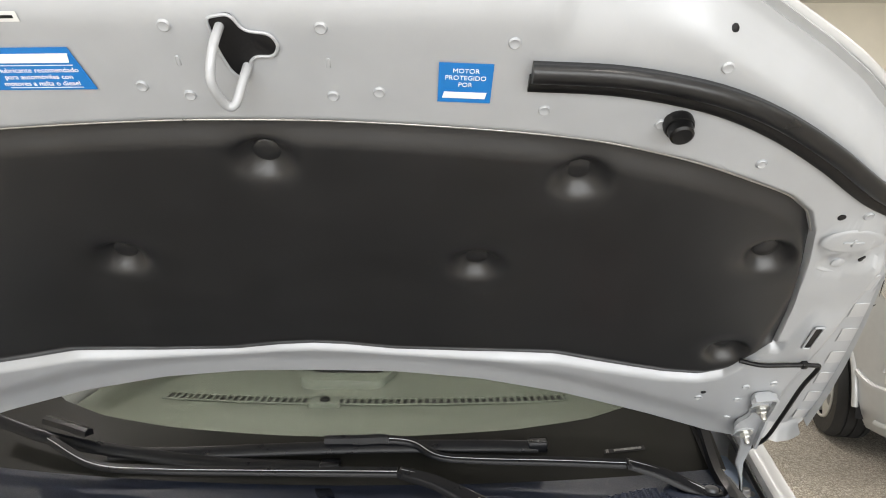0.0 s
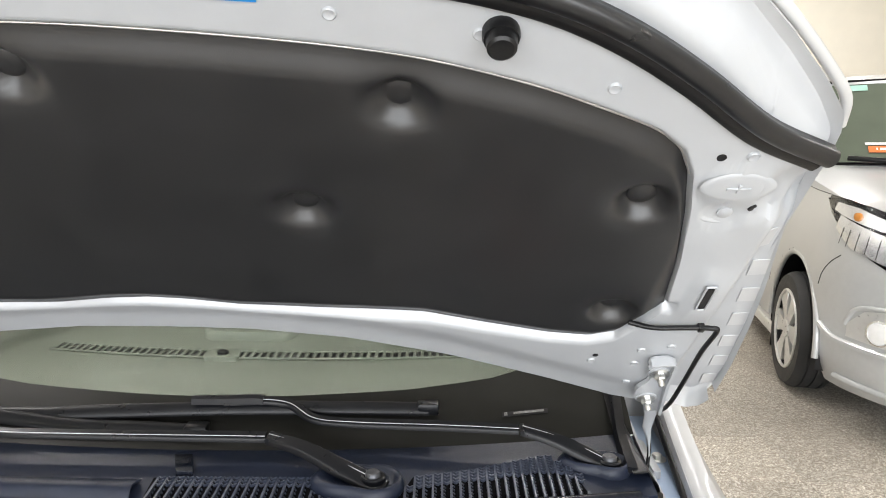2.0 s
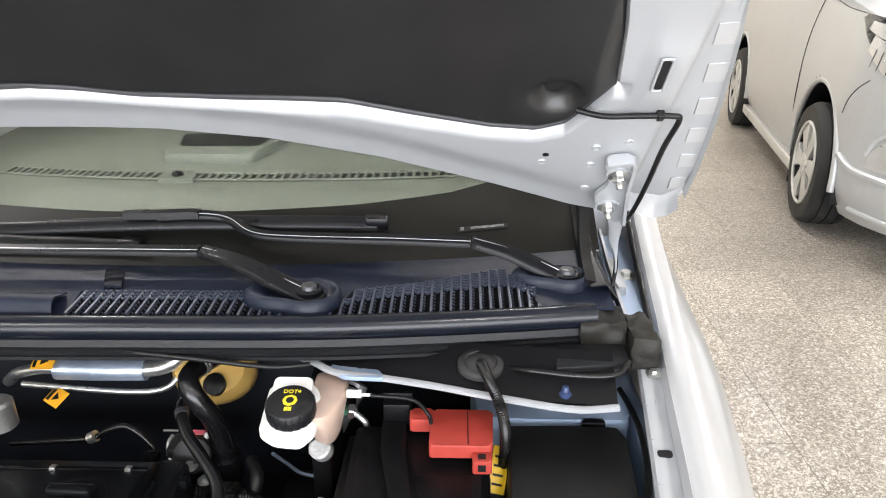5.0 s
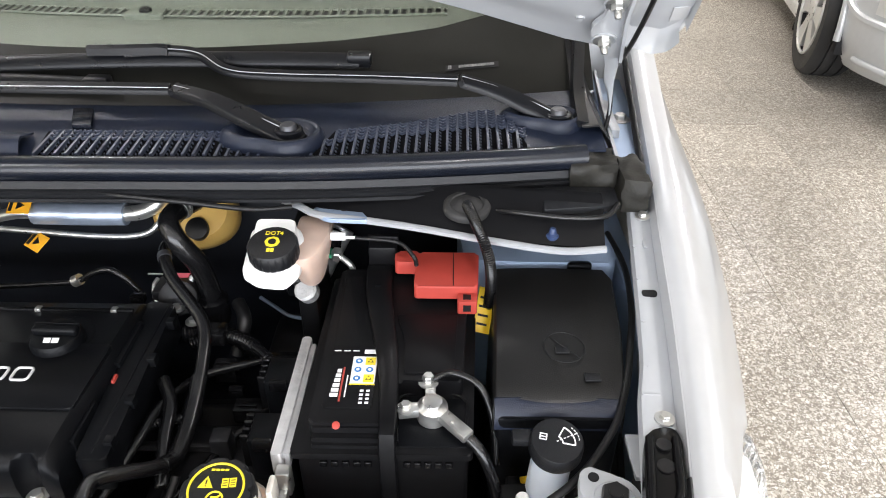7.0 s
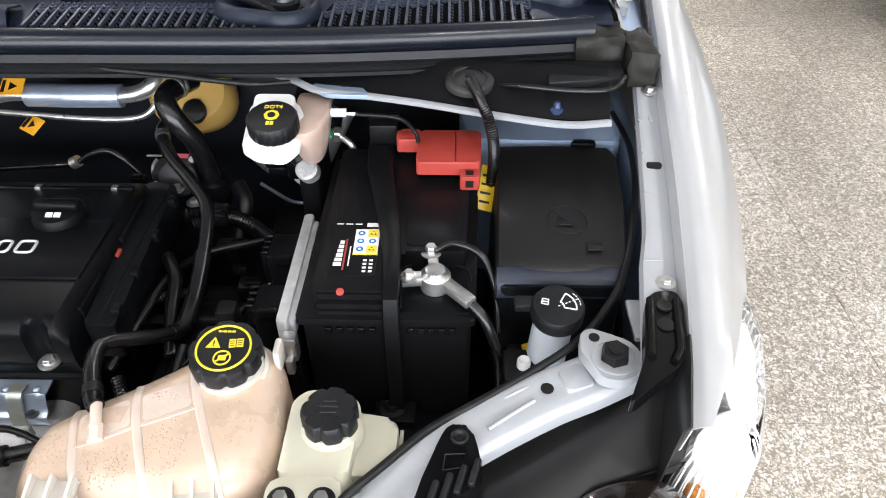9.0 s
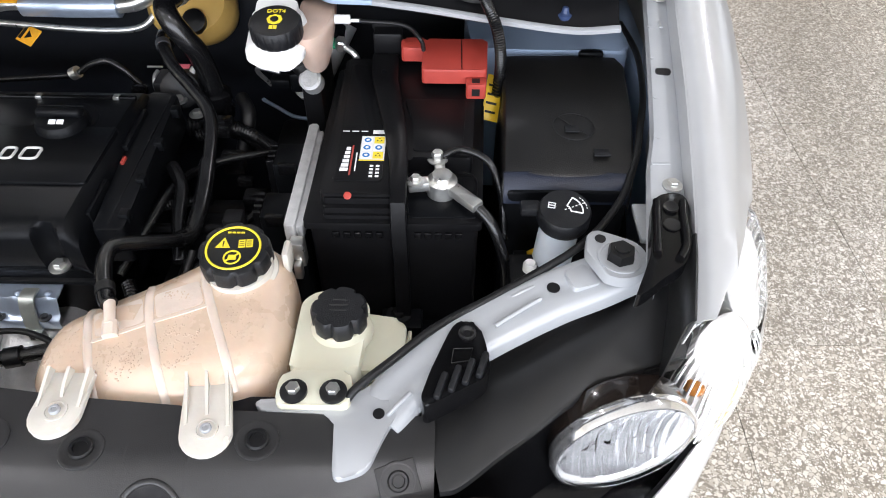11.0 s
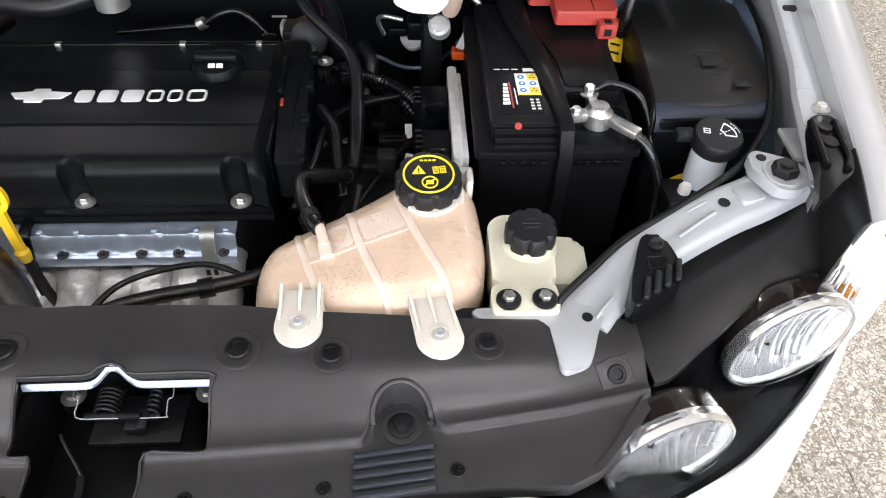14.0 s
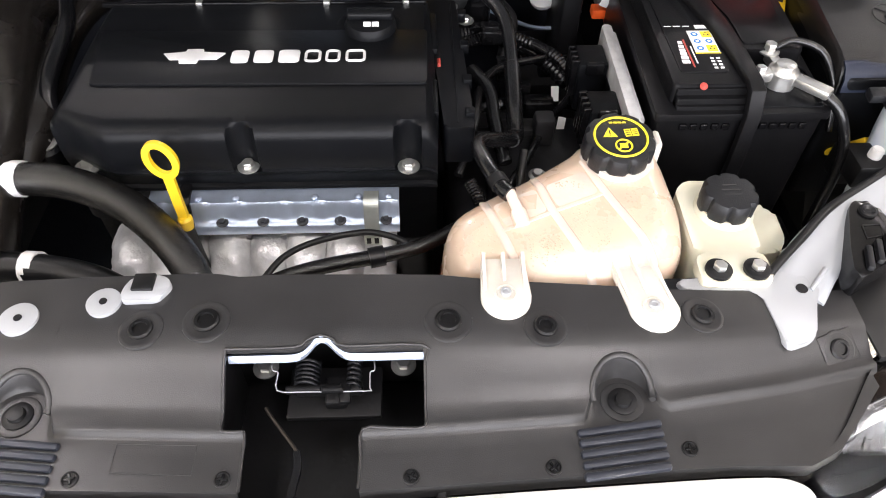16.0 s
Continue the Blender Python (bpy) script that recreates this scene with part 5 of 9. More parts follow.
dip = thing("dipstick", "yellow ring-handled oil dipstick", "dipstick")
ring_c, ring_a = Vector((-0.178, 0.729, 0.757)), Vector((-0.0020, 0.0010, 0.021))
cir = [ring_c + ring_a * 0.95 * math.sin(t) + Vector((0.0135 * math.cos(t), 0, 0)) for t in np.linspace(-math.pi / 2, 1.5 * math.pi, 21)]
part("ring", sweep(cir, [(-0.0030, -0.0034), (0.0030, -0.0034), (0.0034, 0.0), (0.0030, 0.0034), (-0.0030, 0.0034), (-0.0034, 0.0)], 3), YELLOW, dip, "", 60)
part("stem", sweep([(-0.1765, 0.7285, 0.738), (-0.1758, 0.726, 0.715), (-0.1748, 0.7235, 0.690), (-0.1742, 0.722, 0.677)], [(-0.0052, -0.003), (-0.0035, -0.003), (-0.003, -0.0015), (0.003, -0.0015), (0.0035, -0.003), (0.0052, -0.003), (0.0052, 0.003), (-0.0052, 0.003)], 4, up=(0, -1, 0)), YELLOW, dip)
part("plug", moved(lathe([(0.0065, -0.010), (0.0080, -0.002), (0.0080, 0.004), (0.0050, 0.007)], 16), Matrix.Translation((-0.1738, 0.7215, 0.674))), YELLOW, dip)
part("tube", sweep([(-0.1735, 0.7215, 0.668), (-0.172, 0.722, 0.60), (-0.17, 0.73, 0.55), (-0.17, 0.76, 0.42)], 0.006, 5), DARK, dip)


# ---- battery ----
battery = thing("battery", "black car battery with red terminal cover and strap", "car battery")
part("case", prism(rounded([(0.348, 0.790), (0.532, 0.790), (0.545, 1.090), (0.352, 1.090)], 0.006), 0.55, 0.757, 0.004), BATTERY, battery)
part("case_ledge", prism(rounded([(0.342, 0.785), (0.536, 0.785), (0.548, 1.095), (0.348, 1.095)], 0.006), 0.752, 0.761, 0.003), BATTERY, battery)
part("lid", prism(rounded([(0.360, 0.806), (0.450, 0.806), (0.452, 0.870), (0.526, 0.870), (0.536, 1.082), (0.362, 1.082)], 0.006), 0.757, 0.7855, 0.005, 3), BATTERY, battery)
part("lid_panel", prism(rounded([(0.372, 0.826), (0.426, 0.826), (0.424, 0.925), (0.404, 1.00), (0.392, 1.064), (0.370, 1.064)], 0.005), 0.785, 0.7868, 0.0012), BATTERY, battery)
part("lid_panel", prism(rounded([(0.458, 0.880), (0.515, 0.880), (0.521, 0.985), (0.444, 0.985), (0.456, 0.935)], 0.005), 0.785, 0.7875, 0.0014), BATTERY, battery)
for k, (zt, yf) in enumerate(((0.781, 0.803), (0.773, 0.796), (0.766, 0.792))):
    part("front_step", prism(rounded([(0.364, yf), (0.447, yf), (0.447, 0.815), (0.364, 0.815)], 0.003), 0.757, zt, 0.0022), BATTERY, battery)
part("well_rim", sweep([(0.455, 0.800, 0.7635), (0.455, 0.866, 0.7635), (0.526, 0.866, 0.7635), (0.5265, 0.800, 0.7635)], 0.0016, 6), BATTERY, battery, "raised rim of the terminal well")
part("charge_eye", moved(lathe([(0.0043, 0), (0.0043, 0.0015), (0.0034, 0.002)], 20), Matrix.Translation((0.391, 0.803, 0.7845)) @ Matrix.Rotation(0.5, 4, "X")), RED, battery, "red charge indicator eye")
for x0, x1 in ((0.372, 0.432), (0.462, 0.518)):
    for k in range(5):
        xx = x0 + (x1 - x0) * k / 5
        part("grip_rib", box(xx, xx + 0.008, 0.7865, 0.7905, 0.737, 0.745, 0.0008, 1), GLOSS, battery)
STRAP = [(0.447, 0.779, 0.60, 0.0090), (0.447, 0.778, 0.70, 0.0090), (0.446, 0.780, 0.762, 0.0090), (0.4455, 0.790, 0.787, 0.0088), (0.4455, 0.802, 0.7905, 0.0088), (0.443, 0.86, 0.7910, 0.0105), (0.437, 0.91, 0.7912, 0.0130), (0.427, 0.965, 0.7915, 0.0150), (0.417, 1.025, 0.7915, 0.0170), (0.414, 1.075, 0.7915, 0.0175), (0.414, 1.098, 0.785, 0.0175), (0.414, 1.103, 0.75, 0.0175)]
srings = []
for i, (x, y, z, w) in enumerate(STRAP):
    a, b = Vector(STRAP[max(i - 1, 0)][:3]), Vector(STRAP[min(i + 1, len(STRAP) - 1)][:3])
    up_ = Vector((1, 0, 0)).cross(b - a).normalized()
    c_ = Vector((x, y, z))
    srings.append([c_ + Vector((-w, 0, 0)) - up_ * 0.005, c_ + Vector((-w, 0, 0)) + up_ * 0.0005, c_ + Vector((-w * 0.85, 0, 0)) + up_ * 0.0025, c_ + Vector((w * 0.85, 0, 0)) + up_ * 0.0025, c_ + Vector((w, 0, 0)) + up_ * 0.0005, c_ + Vector((w, 0, 0)) - up_ * 0.005])
strap = part("strap", loft(srings), BATTERY, battery, "black plastic hold-down strap", 50)
part("strap_buckle", join(box(0.398, 0.436, 1.085, 1.112, 0.785, 0.820, 0.003), box(0.396, 0.438, 1.104, 1.112, 0.815, 0.826, 0.002)), BATTERY, strap)
part("strap_pin", moved(lathe([(0.004, 0), (0.004, 0.0015), (0.002, 0.002)], 14), Matrix.Translation((0.415, 1.035, 0.7938))), COVER, strap)
# printed labels
lab = part("warning_label", box(0.398, 0.426, 0.862, 0.906, 0.7866, 0.7872, 0), WHITE_PLASTIC, battery, "small label of warning signs in squares")
for r in range(3):
    for c in range(2):
        yel = c == 1 and r != 1
        q = (0.4052 + c * 0.0135, 0.8702 + r * 0.0140)
        part("sign", box(q[0] - 0.0058, q[0] + 0.0058, q[1] - 0.0062, q[1] + 0.0062, 0.7872, 0.7874, 0), YELLOW_INK if yel else WHITE, lab)
        part("sign_mark", moved(lathe([(0.0042, 0), (0.0042, 0.0002)], 3 if yel else 14), Matrix.Translation((q[0], q[1], 0.7874)) @ Matrix.Rotation(math.pi / 2, 4, "Z")), DARK if yel else BLUE, lab)
        part("sign_core", moved(lathe([(0.0020, 0), (0.0020, 0.0002)], 8), Matrix.Translation((q[0], q[1], 0.7876))), YELLOW_INK if yel else WHITE, lab)
part("edge_bar", box(0.3976, 0.4264, 0.8605, 0.862, 0.7866, 0.7873, 0), YELLOW_INK, lab)
part("maker_mark", join(*[box(0.378 + 0.0008 * i, 0.387, 0.842 + i * 0.0075, 0.8475 + i * 0.0075, 0.7866, 0.7872, 0) for i in range(6)]), WHITE, battery, "white brand mark")
part("red_stripe", box(0.3885, 0.3905, 0.835, 0.888, 0.7866, 0.7872, 0), RED, battery)
part("print_bar", join(*[box(0.374 + k * 0.011, 0.382 + k * 0.011, 0.915, 0.9165, 0.7866, 0.7871, 0) for k in range(3)] + [box(0.410, 0.430, 0.911, 0.918, 0.7866, 0.7871, 0)]), WHITE, battery)
part("print_bar", join(*[box(0.411 + 0.007 * j, 0.415 + 0.007 * j, 0.832 + k * 0.006, 0.835 + k * 0.006, 0.7866, 0.7871, 0) for k in range(4) for j in range(2)] + [box(0.394, 0.3955, 0.842, 0.875, 0.7866, 0.7871, 0)]), WHITE, battery)
# red terminal cover
red = part("terminal_cover", join(prism(rounded([(0.464, 1.006), (0.546, 1.006), (0.549, 1.082), (0.466, 1.082)], 0.006), 0.796, 0.816, 0.004, 3), prism(rounded([(0.436, 1.060), (0.47, 1.060), (0.47, 1.086), (0.436, 1.086)], 0.006), 0.795, 0.815, 0.004), prism(rounded([(0.520, 0.988), (0.545, 0.988), (0.545, 1.008), (0.520, 1.008)], 0.004), 0.786, 0.806, 0.003)), RED, battery, "red plastic terminal cover")
part("groove", box(0.514, 0.5152, 1.008, 1.080, 0.8158, 0.8166, 0), DARK, red)
part("clip_slot", join(box(0.527, 0.537, 0.9876, 0.9882, 0.79, 0.80, 0), box(0.527, 0.537, 0.992, 1.002, 0.806, 0.8066, 0)), DARK, red)
# negative clamp
clamp = part("clamp", join(moved(lathe([(0.017, -0.012), (0.017, 0.006), (0.012, 0.010), (0.011, 0.014), (0.008, 0.015)], 28), Matrix.Translation((0.492, 0.836, 0.775))), moved(box(-0.006, 0.006, -0.004, 0.034, -0.006, 0.006, 0.002), Matrix.Translation((0.490, 0.845, 0.776)) @ Matrix.Rotation(0.05, 4, "Z")), moved(box(-0.030, 0.0, -0.007, 0.007, -0.006, 0.006, 0.002), Matrix.Translation((0.484, 0.836, 0.776)) @ Matrix.Rotation(0.15, 4, "Z")), moved(box(-0.008, 0.008, -0.045, 0.0, -0.006, 0.005, 0.003), Matrix.Translation((0.501, 0.830, 0.776)) @ Matrix.Rotation(0.75, 4, "Z"))), STEEL, battery, "bare metal terminal clamp")
part("nut", moved(bolt(0.007, 0.010), Matrix.Translation((0.4865, 0.872, 0.782))), STEEL, clamp)
part("nut", moved(bolt(0.006, 0.008), Matrix.Translation((0.463, 0.832, 0.781))), STEEL, clamp)
part("terminal_well", prism(rounded([(0.455, 0.795), (0.530, 0.795), (0.532, 0.864), (0.455, 0.864)], 0.004), 0.755, 0.7625, 0.001), COVER, battery)
cab = thing("battery_cable", "thick black battery earth cable", "cable")
part("sheath", sweep([(0.525, 0.805, 0.775), (0.545, 0.79, 0.760), (0.560, 0.776, 0.725), (0.566, 0.77, 0.68), (0.566, 0.765, 0.60)], 0.0064, 8), LOOM, cab)
part("sheath", sweep([(0.492, 0.872, 0.786), (0.515, 0.876, 0.792), (0.545, 0.862, 0.785), (0.560, 0.838, 0.755), (0.565, 0.815, 0.71)], 0.0040, 20, rib=0.12, rib_every=1), LOOM, cab, "thin corrugated lead")
part("lug", moved(box(-0.006, 0.006, -0.012, 0.012, -0.005, 0.005, 0.003), Matrix.Translation((0.522, 0.808, 0.777)) @ Matrix.Rotation(0.75, 4, "Z")), STEEL, cab)
tray = thing("battery_tray", "black plastic battery tray with bolt", "tray")
part("base", prism(rounded([(0.30, 0.70), (0.58, 0.70), (0.58, 1.10), (0.30, 1.10)], 0.01), 0.50, 0.56, 0.004), GLOSS, tray)
part("front_bracket", join(box(0.36, 0.54, 0.745, 0.785, 0.56, 0.60, 0.004), box(0.42, 0.47, 0.76, 0.80, 0.56, 0.613, 0.004)), COVER, tray)
part("bolt", moved(bolt(0.009, 0.008), Matrix.Translation((0.441, 0.780, 0.614))), DARK, tray)

# ---- fuse box ----
fuse = thing("fuse_box", "black plastic fuse box with dusty lid", "fuse box")
part("base", prism(rounded([(0.560, 0.824), (0.700, 0.824), (0.727, 1.03), (0.718, 1.078), (0.568, 1.078)], 0.01), 0.60, 0.775, 0.004), COVER, fuse)
lidrows = []
for y, z in ((0.830, 0.752), (0.832, 0.770), (0.836, 0.780), (0.843, 0.7855), (0.86, 0.790), (0.95, 0.797), (1.05, 0.799), (1.072, 0.797), (1.079, 0.788), (1.081, 0.765)):
    r = interp([(0.80, 0.700), (1.025, 0.731), (1.06, 0.727), (1.081, 0.717)], y)
    l = interp([(0.80, 0.556), (1.081, 0.570)], y)
    lidrows.append([(l, y, z - 0.03), (l + 0.001, y, z - 0.004), (l + 0.004, y, z)] + [(l + (r - l) * k, y, z + 0.002 * math.sin(math.pi * k)) for k in (0.1, 0.3, 0.5, 0.7, 0.9)] + [(r - 0.004, y, z), (r - 0.001, y, z - 0.004), (r, y, z - 0.03)])
lid = part("lid", sheet(lidrows, 0.003), DUSTY, fuse, "dusty black lid with moulded symbol")
ringp = [(0.645 + 0.024 * math.cos(t), 0.915 + 0.026 * math.sin(t), 0.7982) for t in np.linspace(0, 2 * math.pi, 24)]
part("moulded_symbol", join(sweep(ringp, 0.0006, 2), sweep([(0.628, 0.934, 0.7982), (0.645, 0.915, 0.7986), (0.662, 0.897, 0.7978)], 0.0006, 2), box(0.634, 0.650, 0.905, 0.918, 0.7965, 0.7988, 0.0006), box(0.662, 0.680, 0.862, 0.874, 0.795, 0.7974, 0.0006)), PLASTIC, lid)
# the chamfer's blue sky sheen, painted as a separate bluish band
part("front_band", sheet([[(x, 0.842 + 0.004 * b_, 0.7872), (x, 0.834 + 0.003 * b_, 0.7835), (x, 0.826, 0.773), (x, 0.8235, 0.758)] for x, b_ in [(0.560 + 0.138 * k, 4 * k * (1 - k)) for k in np.linspace(0, 1, 15)]], 0.003, (0, 1, -0.3)), COWL, fuse, "smooth front edge of the lid, blue sheen painted in")
part("catch", box(0.672, 0.705, 1.078, 1.092, 0.775, 0.800, 0.003), COVER, fuse)
part("scratch", join(sweep([(0.59, 1.02, 0.7985), (0.62, 1.03, 0.7992), (0.69, 1.043, 0.7992)], 0.0006, 5)), STEEL, lid, "pale scuff on the lid")
tag = thing("yellow_tag", "yellow printed tag beside the fuse box", "tag")
part("tag", moved(box(-0.011, 0.011, -0.001, 0.001, -0.030, 0.032, 0.0006), Matrix.Translation((0.556, 1.02, 0.765)) @ Matrix.Rotation(0.25, 4, "Y") @ Matrix.Rotation(-0.9, 4, "X")), YELLOW, tag)
part("print_bar", moved(join(*[box(-0.008, 0.006, -0.0018, -0.001, -0.020 + k * 0.012, -0.017 + k * 0.012, 0) for k in range(4)]), Matrix.Translation((0.556, 1.02, 0.765)) @ Matrix.Rotation(0.25, 4, "Y") @ Matrix.Rotation(-0.9, 4, "X")), DARK, tag)

# ---- control unit beside the battery ----
ecu = thing("control_unit", "finned aluminium engine control unit with black plugs", "control unit")
part("cover_plate", join(prism(rounded([(0.318, 0.793), (0.330, 0.793), (0.332, 0.984), (0.320, 0.984)], 0.003), 0.718, 0.748, 0.002), prism(rounded([(0.330, 0.800), (0.337, 0.800), (0.338, 0.978), (0.332, 0.978)], 0.002), 0.722, 0.741, 0.002)), ALU, ecu, "cast aluminium edge of the control unit")
part("case", prism(rounded([(0.319, 0.797), (0.336, 0.797), (0.338, 0.980), (0.321, 0.980)], 0.003), 0.58, 0.720, 0.003), COVER, ecu, "black housing under the aluminium edge")
part("foot", join(box(0.324, 0.341, 0.776, 0.792, 0.700, 0.736, 0.003), box(0.328, 0.337, 0.766, 0.778, 0.690, 0.712, 0.002)), STEEL, ecu)
for y0, y1, zt in ((0.824, 0.868, 0.733), (0.912, 0.958, 0.737)):
    pl_ = part("plug", box(0.282, 0.319, y0, y1, zt - 0.07, zt, 0.004), COVER, ecu, "black wiring plug")
    for k in range(4):
        part("plug_fin", box(0.274, 0.284, y0 + 0.004 + 0.0105 * k, y0 + 0.008 + 0.0105 * k, zt - 0.05, zt + 0.003, 0.001, 1), GLOSS, pl_)
    part("plug_latch", box(0.290, 0.312, y0 - 0.006, y0 + 0.002, zt - 0.012, zt + 0.004, 0.002), GLOSS, pl_)


# ---- coolant tank ----
tank = thing("coolant_tank", "milky pink coolant expansion tank with speckled top", "coolant tank")
TO = [(0.106, 0.606), (0.104, 0.642), (0.114, 0.672), (0.146, 0.693), (0.197, 0.720), (0.240, 0.748), (0.258, 0.766), (0.325, 0.764), (0.341, 0.735), (0.347, 0.660), (0.339, 0.614), (0.306, 0.586), (0.24, 0.577), (0.167, 0.578), (0.118, 0.588)]


def tank_ring(inset, z, k=1.0):
    c = Vector((0.255, 0.660))
    pts = rounded(TO, 0.022, 5)
    out = []
    n = len(pts)
    for i, p in enumerate(pts):
        t = Vector(pts[(i + 1) % n]) - Vector(pts[i - 1])
        nrm = Vector((t.y, -t.x)).normalized()
        if nrm.dot(Vector(p) - c) < 0:
            nrm = -nrm
        q = c + (Vector(p) - nrm * inset - c) * k
        zz = z + (0.010 * (q.x - 0.11) / 0.24 + 0.012 * (q.y - 0.6) / 0.15 if z > 0.70 else 0)
        out.append((q.x, q.y, zz))
    return out


tank_bm = loft([tank_ring(0.02, 0.56), tank_ring(0.006, 0.575), tank_ring(0.0, 0.60), tank_ring(0.0, 0.664), tank_ring(-0.0015, 0.668), tank_ring(-0.0015, 0.673), tank_ring(0.0, 0.677), tank_ring(0.0005, 0.7001), tank_ring(0.002, 0.710), tank_ring(0.005, 0.719), tank_ring(0.0095, 0.7265), tank_ring(0.015, 0.7315), tank_ring(0.021, 0.7345), tank_ring(0.021, 0.7372, 0.93), tank_ring(0.021, 0.739, 0.84), tank_ring(0.021, 0.740, 0.72), tank_ring(0.021, 0.740, 0.4), tank_ring(0.021, 0.740, 0.1)])
tank_skin = bvhtree.BVHTree.FromBMesh(tank_bm)
part("body", tank_bm, TANK, tank, "", 70)


part("coolant", loft([tank_ring(-0.0022, 0.565), tank_ring(-0.0022, 0.678)], False), mat("deep red coolant", (0.22, 0.035, 0.02), 0.25, 0, 0.1, 20, coat=0.3), tank, "dark red coolant showing through the wall")


def on_tank(x, y, lift=0.0):
    hit = tank_skin.ray_cast(Vector((x, y, 0.9)), Vector((0, 0, -1)))[0]
    return (x, y, hit.z + lift)


BAND = [(-0.0050, -0.004), (0.0050, -0.004), (0.0046, 0.0002), (0.0030, 0.0014), (-0.0030, 0.0014), (-0.0046, 0.0002)]
for pts_ in ([(0.148, 0.682), (0.150, 0.668), (0.161, 0.634), (0.176, 0.592), (0.180, 0.583)], [(0.200, 0.706), (0.204, 0.690), (0.214, 0.656), (0.240, 0.594), (0.244, 0.583)], [(0.252, 0.722), (0.256, 0.709), (0.268, 0.677), (0.293, 0.622), (0.304, 0.594)]):
    part("moulded_ridge", sweep([on_tank(p.x, p.y) for p in spline([(a, b, 0) for a, b in pts_], 5)], BAND, 1), TANK_SKIN, tank, "rounded moulded band across the tank", 70)
for pts_ in ([(0.161, 0.634), (0.188, 0.645), (0.214, 0.656)], [(0.214, 0.656), (0.241, 0.666), (0.268, 0.677)]):
    part("moulded_ridge", sweep([on_tank(*p) for p in pts_], [(-0.0022, -0.003), (0.0022, -0.003), (0.0016, 0.0010), (-0.0016, 0.0010)], 6), TANK_SKIN, tank)
for o_ in ([(0.166, 0.640), (0.208, 0.657), (0.198, 0.686), (0.155, 0.668)], [(0.219, 0.661), (0.261, 0.678), (0.250, 0.706), (0.209, 0.689)]):
    pts_ = rounded(o_, 0.005)
    part("inset_panel", loft([[on_tank(p[0], p[1], dz) for p in pts_] for dz in (-0.006, 0.0005)]), TANK_SKIN, tank, "paler inset panel of the tank top")
rng = random.Random(9)
dots = bmesh.new()
for cx_, cy_, rx_, ry_, n_ in ((0.137, 0.628, 0.020, 0.026, 70), (0.195, 0.616, 0.023, 0.020, 130), (0.247, 0.636, 0.020, 0.030, 110), (0.305, 0.665, 0.020, 0.028, 110), (0.232, 0.684, 0.018, 0.010, 60)):
    for k in range(n_):
        a, q = rng.uniform(0, 2 * math.pi), math.sqrt(rng.random())
        x, y = cx_ + rx_ * q * math.cos(a), cy_ + ry_ * q * math.sin(a)
        sx_ = rng.uniform(0.0006, 0.0013)
        bmesh.ops.create_icosphere(dots, subdivisions=1, radius=1, matrix=Matrix.Translation(on_tank(x, y, 0.0001)) @ Matrix.Rotation(rng.uniform(-0.6, 0.6), 4, "Z") @ Matrix.Diagonal((sx_, sx_ * rng.uniform(1.0, 1.9), 0.0004, 1)))
tagged(part("condensation", dots, TANK, tank, "small drops on the tank skin"), "", "", "", "stuff")
part("neck", moved(lathe([(0.050, -0.034), (0.047, -0.014), (0.041, -0.004), (0.0385, 0.003), (0.0375, 0.008), (0.034, 0.010), (0.034, 0.020)], 40), Matrix.Translation((0.288, 0.724, 0.745)) @ Matrix.Rotation(0.12, 4, "X")), TANK_PALE, tank)
cm = Matrix.Translation((0.286, 0.727, 0.757)) @ Matrix.Rotation(0.10, 4, "X")
cap = part("cap", moved(lathe([(0.034, 0.0), (0.0362, 0.003), (0.0362, 0.020), (0.0345, 0.025), (0.031, 0.0265), (0.010, 0.0265)], 96, (9, 0.0035, 0.033)), cm), PLASTIC, tank, "black lobed pressure cap with yellow warning signs")
circ = [cm @ Vector((0.0265 * math.cos(t), 0.0265 * math.sin(t), 0.0268)) for t in np.linspace(0, 2 * math.pi, 40)]
part("printed_ring", sweep(circ, 0.0012, 1), YELLOW_INK, cap)
tri = lathe([(0.0085, 0), (0.0085, 0.0005)], 3)
part("sign_triangle", moved(tri, cm @ Matrix.Translation((-0.0105, 0.004, 0.0267)) @ Matrix.Rotation(math.pi / 2, 4, "Z")), YELLOW_INK, cap)
part("sign_stroke", moved(join(box(-0.0007, 0.0007, -0.0008, 0.0042, 0, 0.0002, 0), box(-0.0007, 0.0007, -0.0030, -0.0018, 0, 0.0002, 0)), cm @ Matrix.Translation((-0.0105, 0.004, 0.0272))), PLASTIC, cap)
part("sign_lines", moved(join(*[box(s * 0.00375 - 0.0022, s * 0.00375 + 0.0022, -0.0032 + 0.0026 * k, -0.0024 + 0.0026 * k, 0, 0.0002, 0) for s in (-1, 1) for k in range(3)]), cm @ Matrix.Translation((0.0115, 0.0055, 0.0272)) @ Matrix.Rotation(0.1, 4, "Z")), PLASTIC, cap)
part("sign_book", moved(join(box(-0.007, -0.0005, -0.005, 0.005, 0, 0.0005, 0), box(0.0005, 0.007, -0.005, 0.005, 0, 0.0005, 0)), cm @ Matrix.Translation((0.0115, 0.0055, 0.0267)) @ Matrix.Rotation(0.1, 4, "Z")), YELLOW_INK, cap)
c2 = [cm @ Vector((0.001 + 0.008 * math.cos(t), -0.012 + 0.008 * math.sin(t), 0.0268)) for t in np.linspace(0, 2 * math.pi, 24)]
